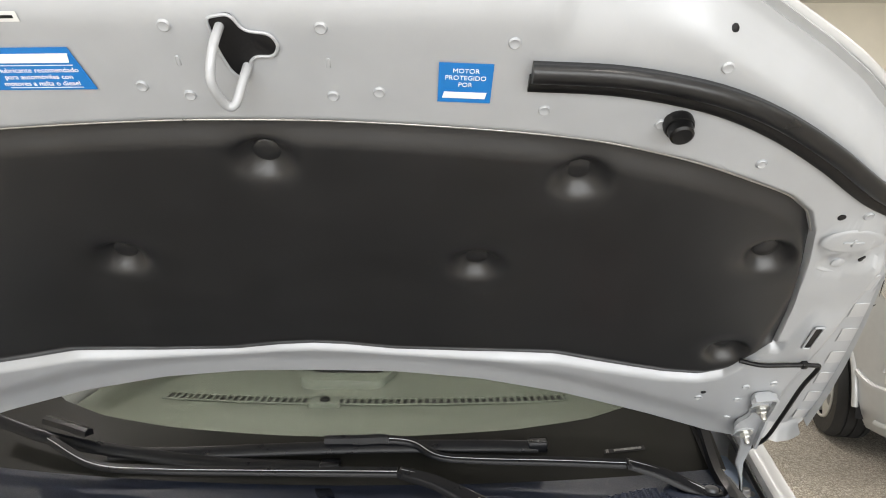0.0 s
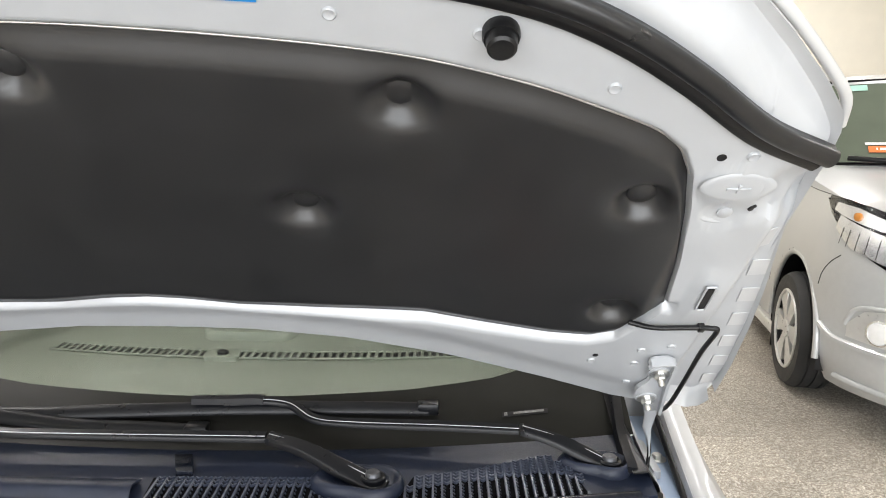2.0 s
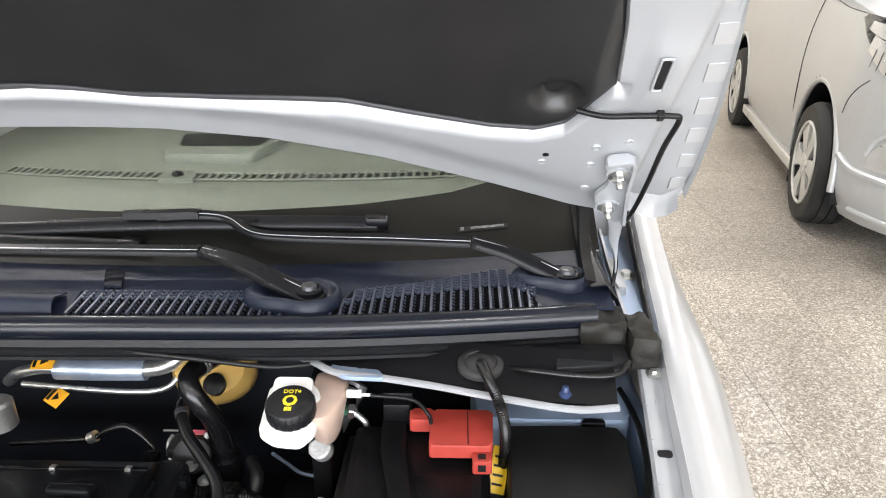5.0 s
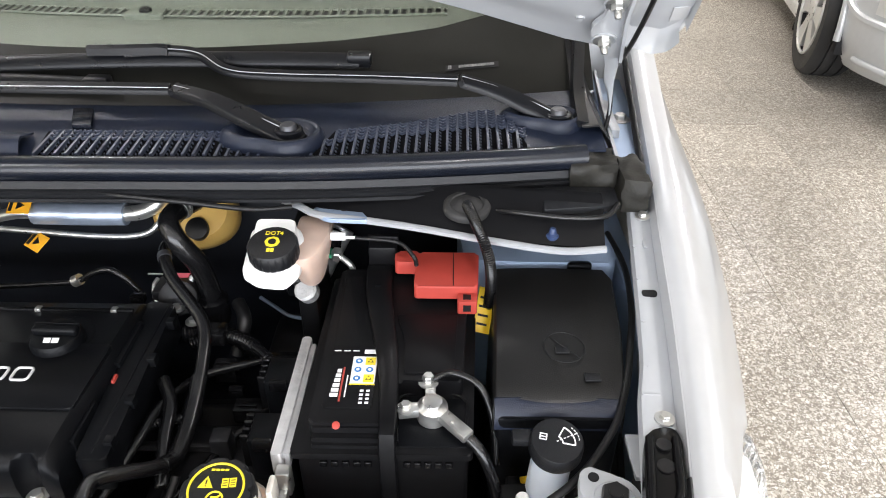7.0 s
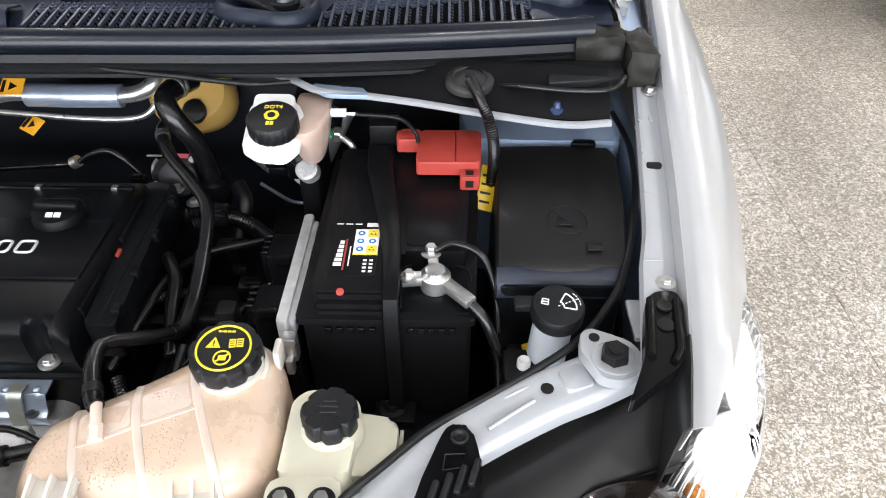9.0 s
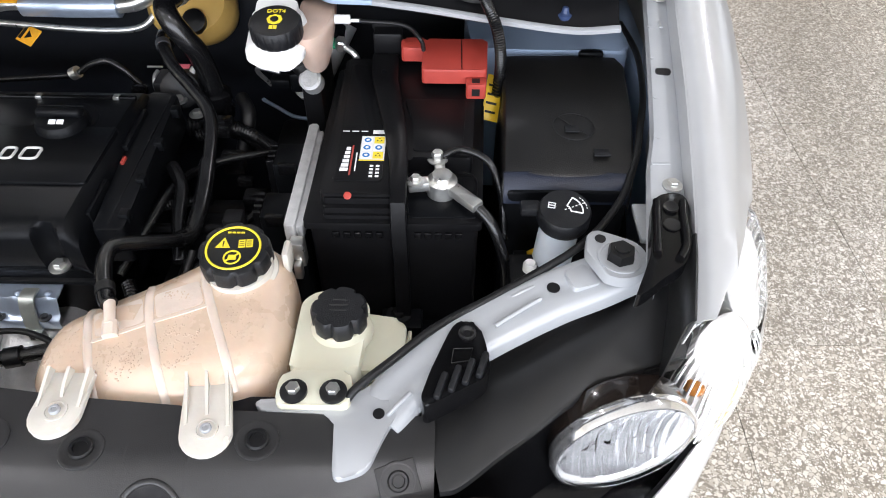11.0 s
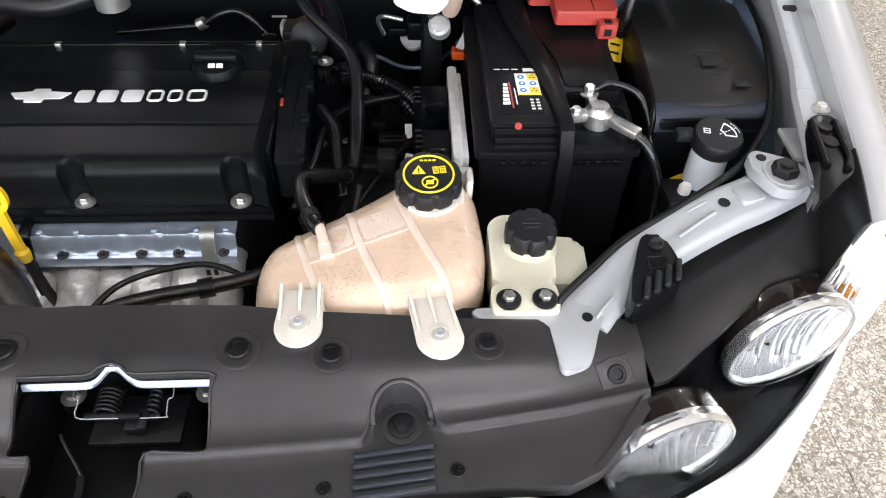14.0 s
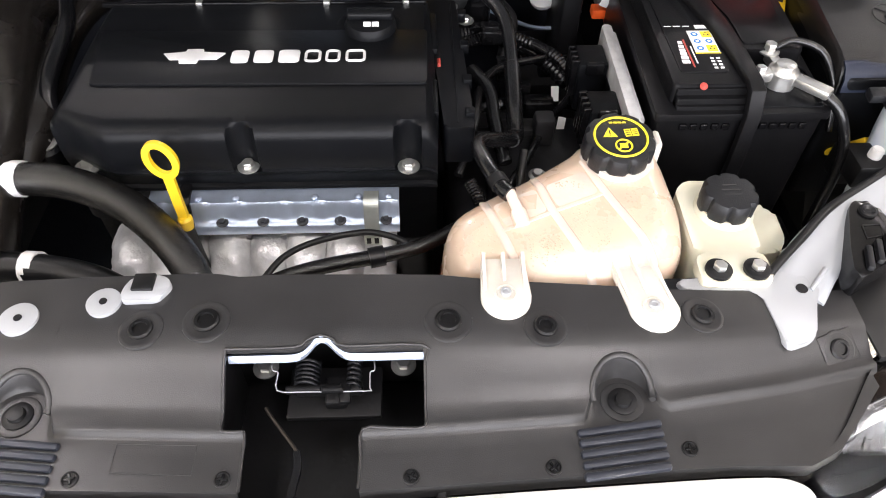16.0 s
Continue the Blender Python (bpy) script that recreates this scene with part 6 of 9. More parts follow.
part("sign_ring", join(sweep(c2, 0.0009, 1), moved(box(-0.008, 0.008, -0.0009, 0.0009, 0, 0.0004, 0), cm @ Matrix.Translation((0.001, -0.012, 0.0267)) @ Matrix.Rotation(0.7, 4, "Z")), moved(box(-0.004, 0.004, -0.003, 0.003, 0, 0.0003, 0), cm @ Matrix.Translation((0.001, -0.012, 0.0266)))), YELLOW_INK, cap)
part("print_bar", moved(join(*[box(-0.009 + 0.0045 * k, -0.0055 + 0.0045 * k, -0.001, 0.001, 0, 0.0004, 0) for k in range(4)]), cm @ Matrix.Translation((0, 0.0195, 0.0267))), YELLOW_INK, cap)
part("spigot", join(sweep([(0.179, 0.650, 0.7535), (0.1755, 0.662, 0.7555), (0.172, 0.674, 0.758)], 0.0056, 5), sweep([(0.1815, 0.639, 0.749), (0.178, 0.654, 0.752)], [(-0.0070, -0.006), (0.0070, -0.006), (0.0070, 0.003), (0.004, 0.006), (-0.004, 0.006), (-0.0070, 0.003)], 4)), TANK_SKIN, tank, "pale hose spigot")
part("ear", box(0.328, 0.336, 0.732, 0.756, 0.735, 0.766, 0.004), TANK_PALE, tank)
for tx, ty, tz, w, lean in ((0.159, 0.562, 0.7425, 0.0225, 0.0), (0.291, 0.551, 0.7340, 0.0230, -0.014)):
    end_ = 0.040 if lean == 0 else 0.066
    o = [(tx + w * math.cos(t), ty - 0.003 + w * math.sin(t)) for t in np.linspace(math.pi, 2 * math.pi, 13)] + [(tx + w * 0.92 + lean, ty + end_), (tx - w * 0.88 + lean, ty + end_)]
    tab = part("mounting_tab", prism(o, tz - 0.003, tz + 0.002, 0.0015), TANK_PALE, tank, "clear moulded mounting tab")
    for dx in (-w * 0.80, 0, w * 0.80):
        y_ = ty + (0.014 if dx == 0 else 0.004)
        k_ = (y_ - ty) / end_
        part("tab_rib", sweep([(tx + dx + lean * k_, y_, tz + 0.001), (tx + dx + lean * 0.6, ty + end_ * 0.6, tz + 0.006), (tx + dx + lean, ty + end_, tz + 0.010)], [(-0.0018, -0.008), (0.0018, -0.008), (0.0014, 0.0015), (-0.0014, 0.0015)], 5), TANK_PALE, tab)
    part("tab_ring", moved(lathe([(0.0105, 0), (0.0105, 0.0012), (0.0085, 0.0014), (0.008, 0.0004)], 28), Matrix.Translation((tx, ty, tz + 0.002))), TANK_PALE, tab)
    part("bolt", moved(lathe([(0.0048, 0), (0.0048, 0.0026), (0.0040, 0.0034), (0.0024, 0.0034), (0.0020, 0.0024), (0.0005, 0.0024)], 20), Matrix.Translation((tx, ty, tz + 0.0025))), PRIMER, tab)

# ---- power steering reservoir ----
ps = thing("steering_reservoir", "cream power steering fluid reservoir with black cap", "fluid reservoir")
part("body", prism(rounded([(0.349, 0.612), (0.414, 0.612), (0.421, 0.700), (0.403, 0.716), (0.364, 0.718), (0.350, 0.704)], 0.014, 6), 0.58, 0.727, 0.012, 4), CREAM, ps, "", 60)
part("side_chamber", prism(rounded([(0.402, 0.632), (0.444, 0.632), (0.456, 0.650), (0.458, 0.697), (0.402, 0.706)], 0.012, 6), 0.57, 0.708, 0.010, 4), CREAM, ps, "", 60)
part("body_seam", sweep([(0.404, 0.630, 0.688), (0.445, 0.630, 0.688), (0.458, 0.650, 0.688), (0.460, 0.696, 0.688)], 0.0022, 6), CREAM, ps)
part("front_plate", prism(rounded([(0.344, 0.578), (0.412, 0.578), (0.412, 0.604), (0.408, 0.615), (0.350, 0.615), (0.344, 0.604)], 0.008), 0.720, 0.7335, 0.003), CREAM, ps)
part("neck", moved(lathe([(0.032, -0.012), (0.030, 0.002), (0.026, 0.008)], 32), Matrix.Translation((0.393, 0.675, 0.726))), CREAM, ps)
CAPM = Matrix.Translation((0.393, 0.676, 0.7285))
pcap = part("cap", moved(lathe([(0.026, 0.0), (0.0278, 0.003), (0.0278, 0.021), (0.0255, 0.0245), (0.008, 0.025)], 84, (7, 0.0035, 0.025)), CAPM), PLASTIC, ps, "black lobed cap")
for k, (w, y) in enumerate(((0.0065, 0.0085), (0.0090, 0.0020), (0.0080, -0.0045))):
    part("moulded_mark", moved(box(-w, w, y - 0.0009, y + 0.0009, 0, 0.0006, 0.0002, 1), CAPM @ Matrix.Translation((0, 0, 0.0249))), FELT_GREY, pcap)
for x in (0.3605, 0.3965):
    b_ = part("washer", moved(lathe([(0.0125, 0), (0.0125, 0.003), (0.010, 0.004)], 24), Matrix.Translation((x, 0.590, 0.735))), RUBBER, ps)
    part("bolt", moved(bolt(0.0065, 0.006, False), Matrix.Translation((x, 0.590, 0.739))), STEEL, b_)

# ---- brake fluid reservoir ----
br = thing("brake_reservoir", "white brake fluid reservoir with black screw cap", "fluid reservoir")
BT = [(0.259, 1.066), (0.310, 1.066), (0.314, 1.040), (0.312, 1.000), (0.300, 0.988), (0.268, 0.993)]
BL = [(0.250, 1.066), (0.314, 1.068), (0.324, 1.045), (0.322, 1.002), (0.306, 0.982), (0.272, 0.985), (0.250, 0.999)]
BTT = [BT[0], BT[1], BT[2], BT[3], BT[4], BT[5], (0.260, 1.004)]


def brake_ring(k, z, grow=1.0):
    pts = [Vector(a).lerp(Vector(b), k) for a, b in zip(BL, BTT)]
    pts = [(0.286 + (p.x - 0.286) * grow, 1.025 + (p.y - 1.025) * grow) for p in pts]
    return [(a, b, z + 0.30 * (b - 1.0)) for a, b in rounded(pts, 0.008, 5)]


part("body", loft([brake_ring(0, 0.826, 0.90), brake_ring(0, 0.830), brake_ring(0, 0.838), brake_ring(0.15, 0.841), brake_ring(0.6, 0.844), brake_ring(1, 0.848), brake_ring(1, 0.855), brake_ring(1, 0.858, 0.95)]), WHITE_PLASTIC, br, "", 50)
part("side_tank", loft([[(0.330 + (p - 0.330) * k, 1.06 + (q - 1.06) * k, zz) for p, q in rounded([(0.304, 1.012), (0.330, 1.006), (0.346, 1.028), (0.352, 1.062), (0.350, 1.118), (0.304, 1.116)], 0.010)] for k, zz in ((0.45, 0.790), (0.62, 0.800), (0.86, 0.826), (1.0, 0.846), (0.97, 0.852), (0.85, 0.855))]), mat("pale pink fluid plastic", (0.52, 0.39, 0.32), 0.35, 0, 0.12, 40, sub=0.3), br, "translucent pinkish side tank")
bm_ = Matrix.Translation((0.291, 1.013, 0.858)) @ Matrix.Rotation(0.16, 4, "X")
bcap = part("cap", moved(lathe([(0.0305, -0.003), (0.0315, 0.001), (0.0315, 0.016), (0.029, 0.019), (0.008, 0.0195)], 160, (20, 0.0008, 0.030)), bm_), PLASTIC, br, "black screw cap with yellow signs")
part("sign_ring", moved(lathe([(0.0095, 0), (0.0095, 0.0006)], 8), bm_ @ Matrix.Translation((0, 0.001, 0.0195))), YELLOW_INK, bcap)
part("sign_centre", moved(lathe([(0.005, 0), (0.005, 0.0006)], 12), bm_ @ Matrix.Translation((0, 0.001, 0.0201))), PLASTIC, bcap)
lettering("lettering", "DOT4", 0.0085, bm_ @ Matrix.Translation((0, 0.0165, 0.0198)), YELLOW_INK, bcap, 0.0003)
part("sign_book", moved(join(box(-0.0045, -0.0004, -0.003, 0.003, 0, 0.0005, 0), box(0.0004, 0.0045, -0.003, 0.003, 0, 0.0005, 0)), bm_ @ Matrix.Translation((0, -0.0135, 0.0195))), YELLOW_INK, bcap)
mc = thing("master_cylinder", "grey metal brake master cylinder under the reservoir", "brake cylinder")
part("barrel", sweep([(0.280, 1.195, 0.66), (0.300, 1.20, 0.69), (0.325, 1.215, 0.735), (0.34, 1.23, 0.76)], 0.020, 5), ALU, mc)
part("end_cap", moved(lathe([(0.022, -0.004), (0.022, 0.006), (0.017, 0.009)], 24), along((-0.3, -0.5, 0.8), (0.280, 1.188, 0.672))), WHITE_PLASTIC, mc)
part("sensor", join(box(0.268, 0.296, 1.12, 1.15, 0.705, 0.735, 0.004), box(0.240, 0.268, 1.12, 1.14, 0.712, 0.726, 0.003)), COVER, mc)
part("fitting", sweep([(0.345, 1.145, 0.806), (0.342, 1.135, 0.800), (0.341, 1.122, 0.790)], [(0.0125 * math.cos(t), 0.0125 * math.sin(t)) for t in np.linspace(0, 2 * math.pi, 18, endpoint=False)], 4), GLOSS, mc, "black brake line union")
part("union_ring", sweep([(0.3435, 1.141, 0.804), (0.343, 1.138, 0.8025)], 0.0134, 2), STEEL, mc)
part("green_ring", moved(lathe([(0.0085, 0), (0.0085, 0.005), (0.005, 0.006)], 18), along((0.1, -0.7, 0.7), (0.341, 1.118, 0.788))), GREEN_SEAL, mc)
part("orange_clip", join(box(0.335, 0.356, 1.09, 1.11, 0.69, 0.704, 0.002), box(0.355, 0.385, 1.085, 1.10, 0.68, 0.69, 0.002)), mat("orange clip", (0.85, 0.12, 0.02), 0.4), mc)
part("white_tag", moved(box(-0.006, 0.006, -0.001, 0.001, -0.02, 0.02, 0.0005), Matrix.Translation((0.352, 1.08, 0.735)) @ Matrix.Rotation(0.4, 4, "Y")), WHITE_PLASTIC, mc)
part("sensor_plug", moved(lathe([(0.0155, -0.012), (0.0155, 0.006), (0.012, 0.009)], 24), along((-0.1, -0.6, 0.75), (0.313, 1.060, 0.764))), ALU, mc, "grey round end plug")
part("plug_nut", moved(lathe([(0.013, -0.02), (0.013, 0.012), (0.010, 0.014)], 10), along((-0.2, -0.5, 0.8), (0.298, 1.072, 0.782))), RUBBER, mc)
part("brake_pipe", sweep([(0.262, 1.10, 0.752), (0.235, 1.105, 0.755), (0.225, 1.12, 0.74), (0.232, 1.15, 0.70)], 0.0032, 8), STEEL, mc, "thin steel brake pipe")
part("brake_pipe", sweep([(0.352, 1.11, 0.79), (0.372, 1.10, 0.775), (0.368, 1.10, 0.74), (0.345, 1.12, 0.70)], 0.0045, 8), STEEL, mc)
part("union", moved(lathe([(0.008, -0.008), (0.008, 0.008), (0.006, 0.010)], 6), along((0.2, -0.4, 0.9), (0.350, 1.108, 0.792))), STEEL, mc)
part("carrier", join(box(0.22, 0.36, 1.06, 1.22, 0.50, 0.60, 0.02), box(0.29, 0.32, 1.09, 1.20, 0.60, 0.84, 0.008)), DARK, mc)
lead = thing("brake_sensor_lead", "thin black sensor lead with white connector", "cable")
part("connector", join(moved(lathe([(0.0058, -0.010), (0.0058, 0.010)], 14), along((1, 0, 0), (0.362, 1.07, 0.848))), moved(lathe([(0.0022, -0.010), (0.0022, 0.010)], 12), along((1, 0, 0), (0.376, 1.069, 0.847)))), WHITE_PLASTIC, lead)
part("wire", sweep([(0.384, 1.068, 0.847), (0.44, 1.062, 0.845), (0.462, 1.045, 0.835), (0.466, 1.048, 0.818)], 0.0024, 14, rib=0.25, rib_every=1), RUBBER, lead)

# ---- washer filler ----
ws = thing("washer_tank", "pale washer fluid filler neck with black cap", "washer tank")
part("neck", sweep([(0.622, 0.792, 0.766), (0.618, 0.785, 0.74), (0.612, 0.77, 0.70), (0.605, 0.75, 0.62), (0.60, 0.74, 0.5)], 0.022, 6), WASHER, ws)
wm = Matrix.Translation((0.623, 0.793, 0.762)) @ Matrix.Rotation(0.14, 4, "X")
wc = part("cap", moved(lathe([(0.0275, 0), (0.0285, 0.003), (0.0285, 0.016), (0.0265, 0.020), (0.010, 0.0205)], 48), wm), PLASTIC, ws, "black cap with white washer symbol")
part("cap_tab", moved(box(-0.010, 0.012, -0.008, 0.008, 0, 0.012, 0.003), wm @ Matrix.Translation((-0.036, 0.010, 0.002))), PLASTIC, wc)
FAN = Matrix.Translation((0.004, 0.0, 0.0207)) @ Matrix.Rotation(-1.15, 4, "Z")
arc = [wm @ FAN @ Vector((0.020 * math.sin(t), -0.006 + 0.020 * math.cos(t), 0)) for t in np.linspace(-0.62, 0.62, 9)]
arc2 = [wm @ FAN @ Vector((0.007 * math.sin(t), -0.006 + 0.007 * math.cos(t), 0)) for t in np.linspace(-0.62, 0.62, 6)]
part("screen_symbol", join(sweep(arc, 0.0008, 2), sweep(arc2, 0.0008, 2), sweep([arc[0], (arc[0] + arc2[0]) / 2, arc2[0]], 0.0008, 2), sweep([arc[-1], (arc[-1] + arc2[-1]) / 2, arc2[-1]], 0.0008, 2)), WHITE, wc, "white windscreen symbol")
part("spray_symbol", join(*[moved(box(-0.0005, 0.0005, -0.0012, 0.0012, 0, 0.0004, 0), wm @ FAN @ Matrix.Translation((0, -0.004 + 0.0042 * k, 0))) for k in range(6)] + [moved(box(-0.0012, 0.0012, -0.0005, 0.0005, 0, 0.0004, 0), wm @ FAN @ Matrix.Translation((0.0185 * math.sin(t), 0.0005 + 0.0185 * math.cos(t), 0)) @ Matrix.Rotation(-t, 4, "Z")) for t in np.linspace(-0.4, 0.4, 5)]), WHITE, wc, "dotted spray of the washer symbol")
part("pump_symbol", moved(join(box(-0.004, 0.004, -0.004, -0.0028, 0, 0.0004, 0), box(-0.004, 0.004, 0.0028, 0.004, 0, 0.0004, 0), box(-0.004, -0.0028, -0.004, 0.004, 0, 0.0004, 0), box(0.0028, 0.004, -0.004, 0.004, 0, 0.0004, 0), box(-0.003, 0.003, -0.0006, 0.0006, 0, 0.0004, 0)), wm @ Matrix.Translation((-0.014, 0.004, 0.0205)) @ Matrix.Rotation(-0.2, 4, "Z")), WHITE, wc)
part("neck_bracket", join(box(0.566, 0.612, 0.738, 0.782, 0.690, 0.722, 0.004), box(0.575, 0.60, 0.775, 0.81, 0.66, 0.70, 0.004)), RUBBER, ws, "black bracket on the filler neck")
part("white_nub", moved(lathe([(0.0075, -0.012), (0.0075, 0.004), (0.0058, 0.007), (0.003, 0.005)], 18), Matrix.Translation((0.588, 0.757, 0.726))), WHITE_PLASTIC, ws)
part("yellow_clip", moved(box(-0.008, 0.008, -0.004, 0.004, -0.03, 0.03, 0.002), Matrix.Translation((0.596, 0.809, 0.690)) @ Matrix.Rotation(0.6, 4, "X") @ Matrix.Rotation(0.25, 4, "Y")), YELLOW, ws, "yellow plastic clip")


# ---- hoses and wires ----
HOSE = mat("brownish braided hose", (0.008, 0.0075, 0.007), 0.24, 0, 0.3, 200, 0.3, 900, spec=0.6)
def hose_thing(name, label, runs, category="hose"):
    h = thing(name, label, category)
    for pts, r, m_, rb in runs:
        part("run", sweep(pts, r, 14 if rb else 8, rib=rb, rib_every=1), LOOM if rb and m_ is RUBBER else m_, h)
    return h


hose_thing("breather_hose", "thick black breather hose curving past the engine", [([(0.104, 1.130, 0.775), (0.108, 1.118, 0.798), (0.116, 1.085, 0.802), (0.137, 1.049, 0.790), (0.169, 1.016, 0.775), (0.192, 0.988, 0.761), (0.199, 0.955, 0.745), (0.200, 0.905, 0.722), (0.199, 0.860, 0.706), (0.197, 0.822, 0.703), (0.186, 0.800, 0.716), (0.166, 0.775, 0.738), (0.150, 0.757, 0.752), (0.146, 0.742, 0.756), (0.152, 0.715, 0.758), (0.165, 0.682, 0.757), (0.172, 0.672, 0.757)], 0.0084, LOOM, 0), ([(0.200, 0.925, 0.732), (0.200, 0.895, 0.718), (0.199, 0.860, 0.706), (0.197, 0.825, 0.703), (0.190, 0.806, 0.711)], 0.0098, LOOM, 0.05), ([(0.115, 1.088, 0.802), (0.119, 1.079, 0.801)], 0.0096, STEEL_DARK, 0), ([(0.160, 0.695, 0.757), (0.164, 0.685, 0.757)], 0.0098, RUBBER, 0)])
hose_thing("heater_hose", "fat black rubber heater hose with steel clamps", [([(0.138, 1.175, 0.838), (0.128, 1.138, 0.845), (0.124, 1.108, 0.844), (0.133, 1.091, 0.832), (0.146, 1.089, 0.809), (0.158, 1.092, 0.782), (0.165, 1.094, 0.735), (0.165, 1.10, 0.69)], 0.0150, LOOM, 0), ([(0.1305, 1.147, 0.843), (0.1295, 1.143, 0.844)], 0.0162, STEEL, 0), ([(0.1285, 1.139, 0.845), (0.1278, 1.135, 0.845)], 0.0162, STEEL, 0), ([(0.20, 1.10, 0.71), (0.215, 1.07, 0.70), (0.205, 1.04, 0.66)], 0.010, RUBBER, 0)])
hose_thing("wiring_loom", "black corrugated wiring loom between engine and control unit", [([(0.135, 1.04, 0.70), (0.17, 1.05, 0.695), (0.215, 1.045, 0.685), (0.255, 1.01, 0.68), (0.285, 0.97, 0.67)], 0.0115, RUBBER, 0.12), ([(0.150, 0.93, 0.72), (0.170, 0.895, 0.715), (0.175, 0.85, 0.70), (0.185, 0.80, 0.68)], 0.008, RUBBER, 0.12), ([(0.145, 0.87, 0.70), (0.165, 0.875, 0.705), (0.185, 0.885, 0.70)], 0.006, RUBBER, 0.15), ([(0.14, 0.76, 0.69), (0.15, 0.74, 0.68), (0.155, 0.72, 0.66), (0.16, 0.70, 0.60)], 0.007, RUBBER, 0.12), ([(0.205, 0.80, 0.70), (0.20, 0.77, 0.68), (0.20, 0.74, 0.62)], 0.005, RUBBER, 0)], "wiring loom")
hose_thing("radiator_hose", "large black radiator hose with white clamp band", [([(-0.46, 0.77, 0.695), (-0.36, 0.765, 0.70), (-0.30, 0.757, 0.70), (-0.233, 0.727, 0.695), (-0.178, 0.680, 0.685), (-0.148, 0.64, 0.665), (-0.135, 0.60, 0.62)], 0.0185, HOSE, 0.03), ([(-0.385, 0.767, 0.699), (-0.352, 0.765, 0.700)], 0.0205, WHITE_PLASTIC, 0)])
hose_thing("lower_hose", "dark coolant pipe with printed white band", [([(-0.45, 0.69, 0.64), (-0.36, 0.685, 0.645), (-0.27, 0.665, 0.645), (-0.20, 0.63, 0.63)], 0.017, RUBBER, 0), ([(-0.345, 0.684, 0.645), (-0.33, 0.682, 0.6455)], 0.0185, WHITE_PLASTIC, 0)])
hose_thing("front_wiring", "black wires running in front of the engine", [([(-0.10, 0.638, 0.650), (-0.055, 0.655, 0.658), (-0.012, 0.667, 0.660), (0.040, 0.678, 0.660), (0.085, 0.692, 0.660), (0.125, 0.716, 0.660)], 0.0085, HOSE, 0.02), ([(-0.10, 0.625, 0.655), (-0.082, 0.647, 0.662), (-0.062, 0.676, 0.665), (-0.030, 0.696, 0.665), (0.018, 0.708, 0.665), (0.050, 0.704, 0.663), (0.085, 0.690, 0.655)], 0.0036, RUBBER, 0), ([(0.028, 0.675, 0.660), (0.044, 0.679, 0.660)], 0.0115, RUBBER, 0)], "wiring loom")
hose_thing("intake_pipe", "bright aluminium pipe along the firewall", [([(-0.22, 1.22, 0.76), (-0.19, 1.205, 0.785), (-0.15, 1.20, 0.797), (-0.118, 1.20, 0.798)], 0.009, STEEL, 0), ([(-0.122, 1.20, 0.798), (-0.05, 1.20, 0.797), (0.018, 1.20, 0.798)], 0.0175, SHIELD, 0), ([(0.016, 1.20, 0.798), (0.045, 1.20, 0.803), (0.068, 1.205, 0.815), (0.078, 1.225, 0.83)], 0.012, STEEL, 0), ([(-0.18, 1.195, 0.772), (-0.03, 1.19, 0.764), (0.04, 1.19, 0.768), (0.066, 1.20, 0.785), (0.07, 1.22, 0.80)], 0.0048, STEEL, 0)], "pipe")
hose_thing("engine_wire", "black taped wire behind the engine cover", [([(-0.15, 1.10, 0.733), (-0.08, 1.10, 0.739), (-0.03, 1.10, 0.744), (0.0, 1.10, 0.76), (0.024, 1.10, 0.766), (0.045, 1.095, 0.757), (0.065, 1.09, 0.735)], 0.0040, RUBBER, 0.12), ([(-0.032, 1.10, 0.744), (-0.022, 1.10, 0.749)], 0.0085, STEEL, 0)], "wire")
hose_thing("plenum_wire", "thin black wire along the plenum edge", [([(0.558, 1.085, 0.882), (0.60, 1.062, 0.892), (0.66, 1.05, 0.893), (0.705, 1.055, 0.893), (0.725, 1.075, 0.90)], 0.0036, RUBBER, 0.15), ([(0.05, 1.09, 0.897), (0.15, 1.08, 0.893), (0.25, 1.075, 0.885), (0.30, 1.09, 0.88)], 0.0035, RUBBER, 0.0)], "wire")
gr = thing("grommet_cable", "black corrugated cable through a rubber grommet", "cable")
part("grommet", moved(lathe([(0.028, -0.006), (0.028, 0.001), (0.025, 0.004), (0.020, 0.005), (0.0185, 0.003), (0.014, 0.005), (0.009, 0.009)], 40), along((0, -0.25, 0.95), (0.531, 1.082, 0.890)) @ Matrix.Diagonal((1.12, 0.95, 1, 1))), FELT_GREY, gr, "grey dusty rubber grommet", 60)
part("cable", sweep([(0.530, 1.084, 0.890), (0.533, 1.066, 0.896), (0.543, 1.036, 0.888), (0.554, 1.016, 0.870), (0.561, 1.012, 0.840), (0.563, 1.020, 0.800), (0.560, 1.035, 0.74)], 0.0066, 22, True, 0.13, 1), LOOM, gr, "", 25)
hose_thing("bonnet_release_cable", "thin black bonnet release cable along the bay side", [([(0.740, 1.16, 0.80), (0.747, 1.10, 0.800), (0.7465, 1.05, 0.800), (0.738, 0.98, 0.798), (0.725, 0.925, 0.796), (0.714, 0.880, 0.792), (0.702, 0.845, 0.787), (0.688, 0.812, 0.782), (0.664, 0.779, 0.772), (0.644, 0.756, 0.770), (0.617, 0.733, 0.767), (0.549, 0.6925, 0.755), (0.490, 0.659, 0.746), (0.449, 0.623, 0.741), (0.416, 0.594, 0.735), (0.404, 0.582, 0.722)], 0.0042, RUBBER, 0)], "cable")
plug = thing("body_grommet", "small blue painted stud below the wire", "stud")
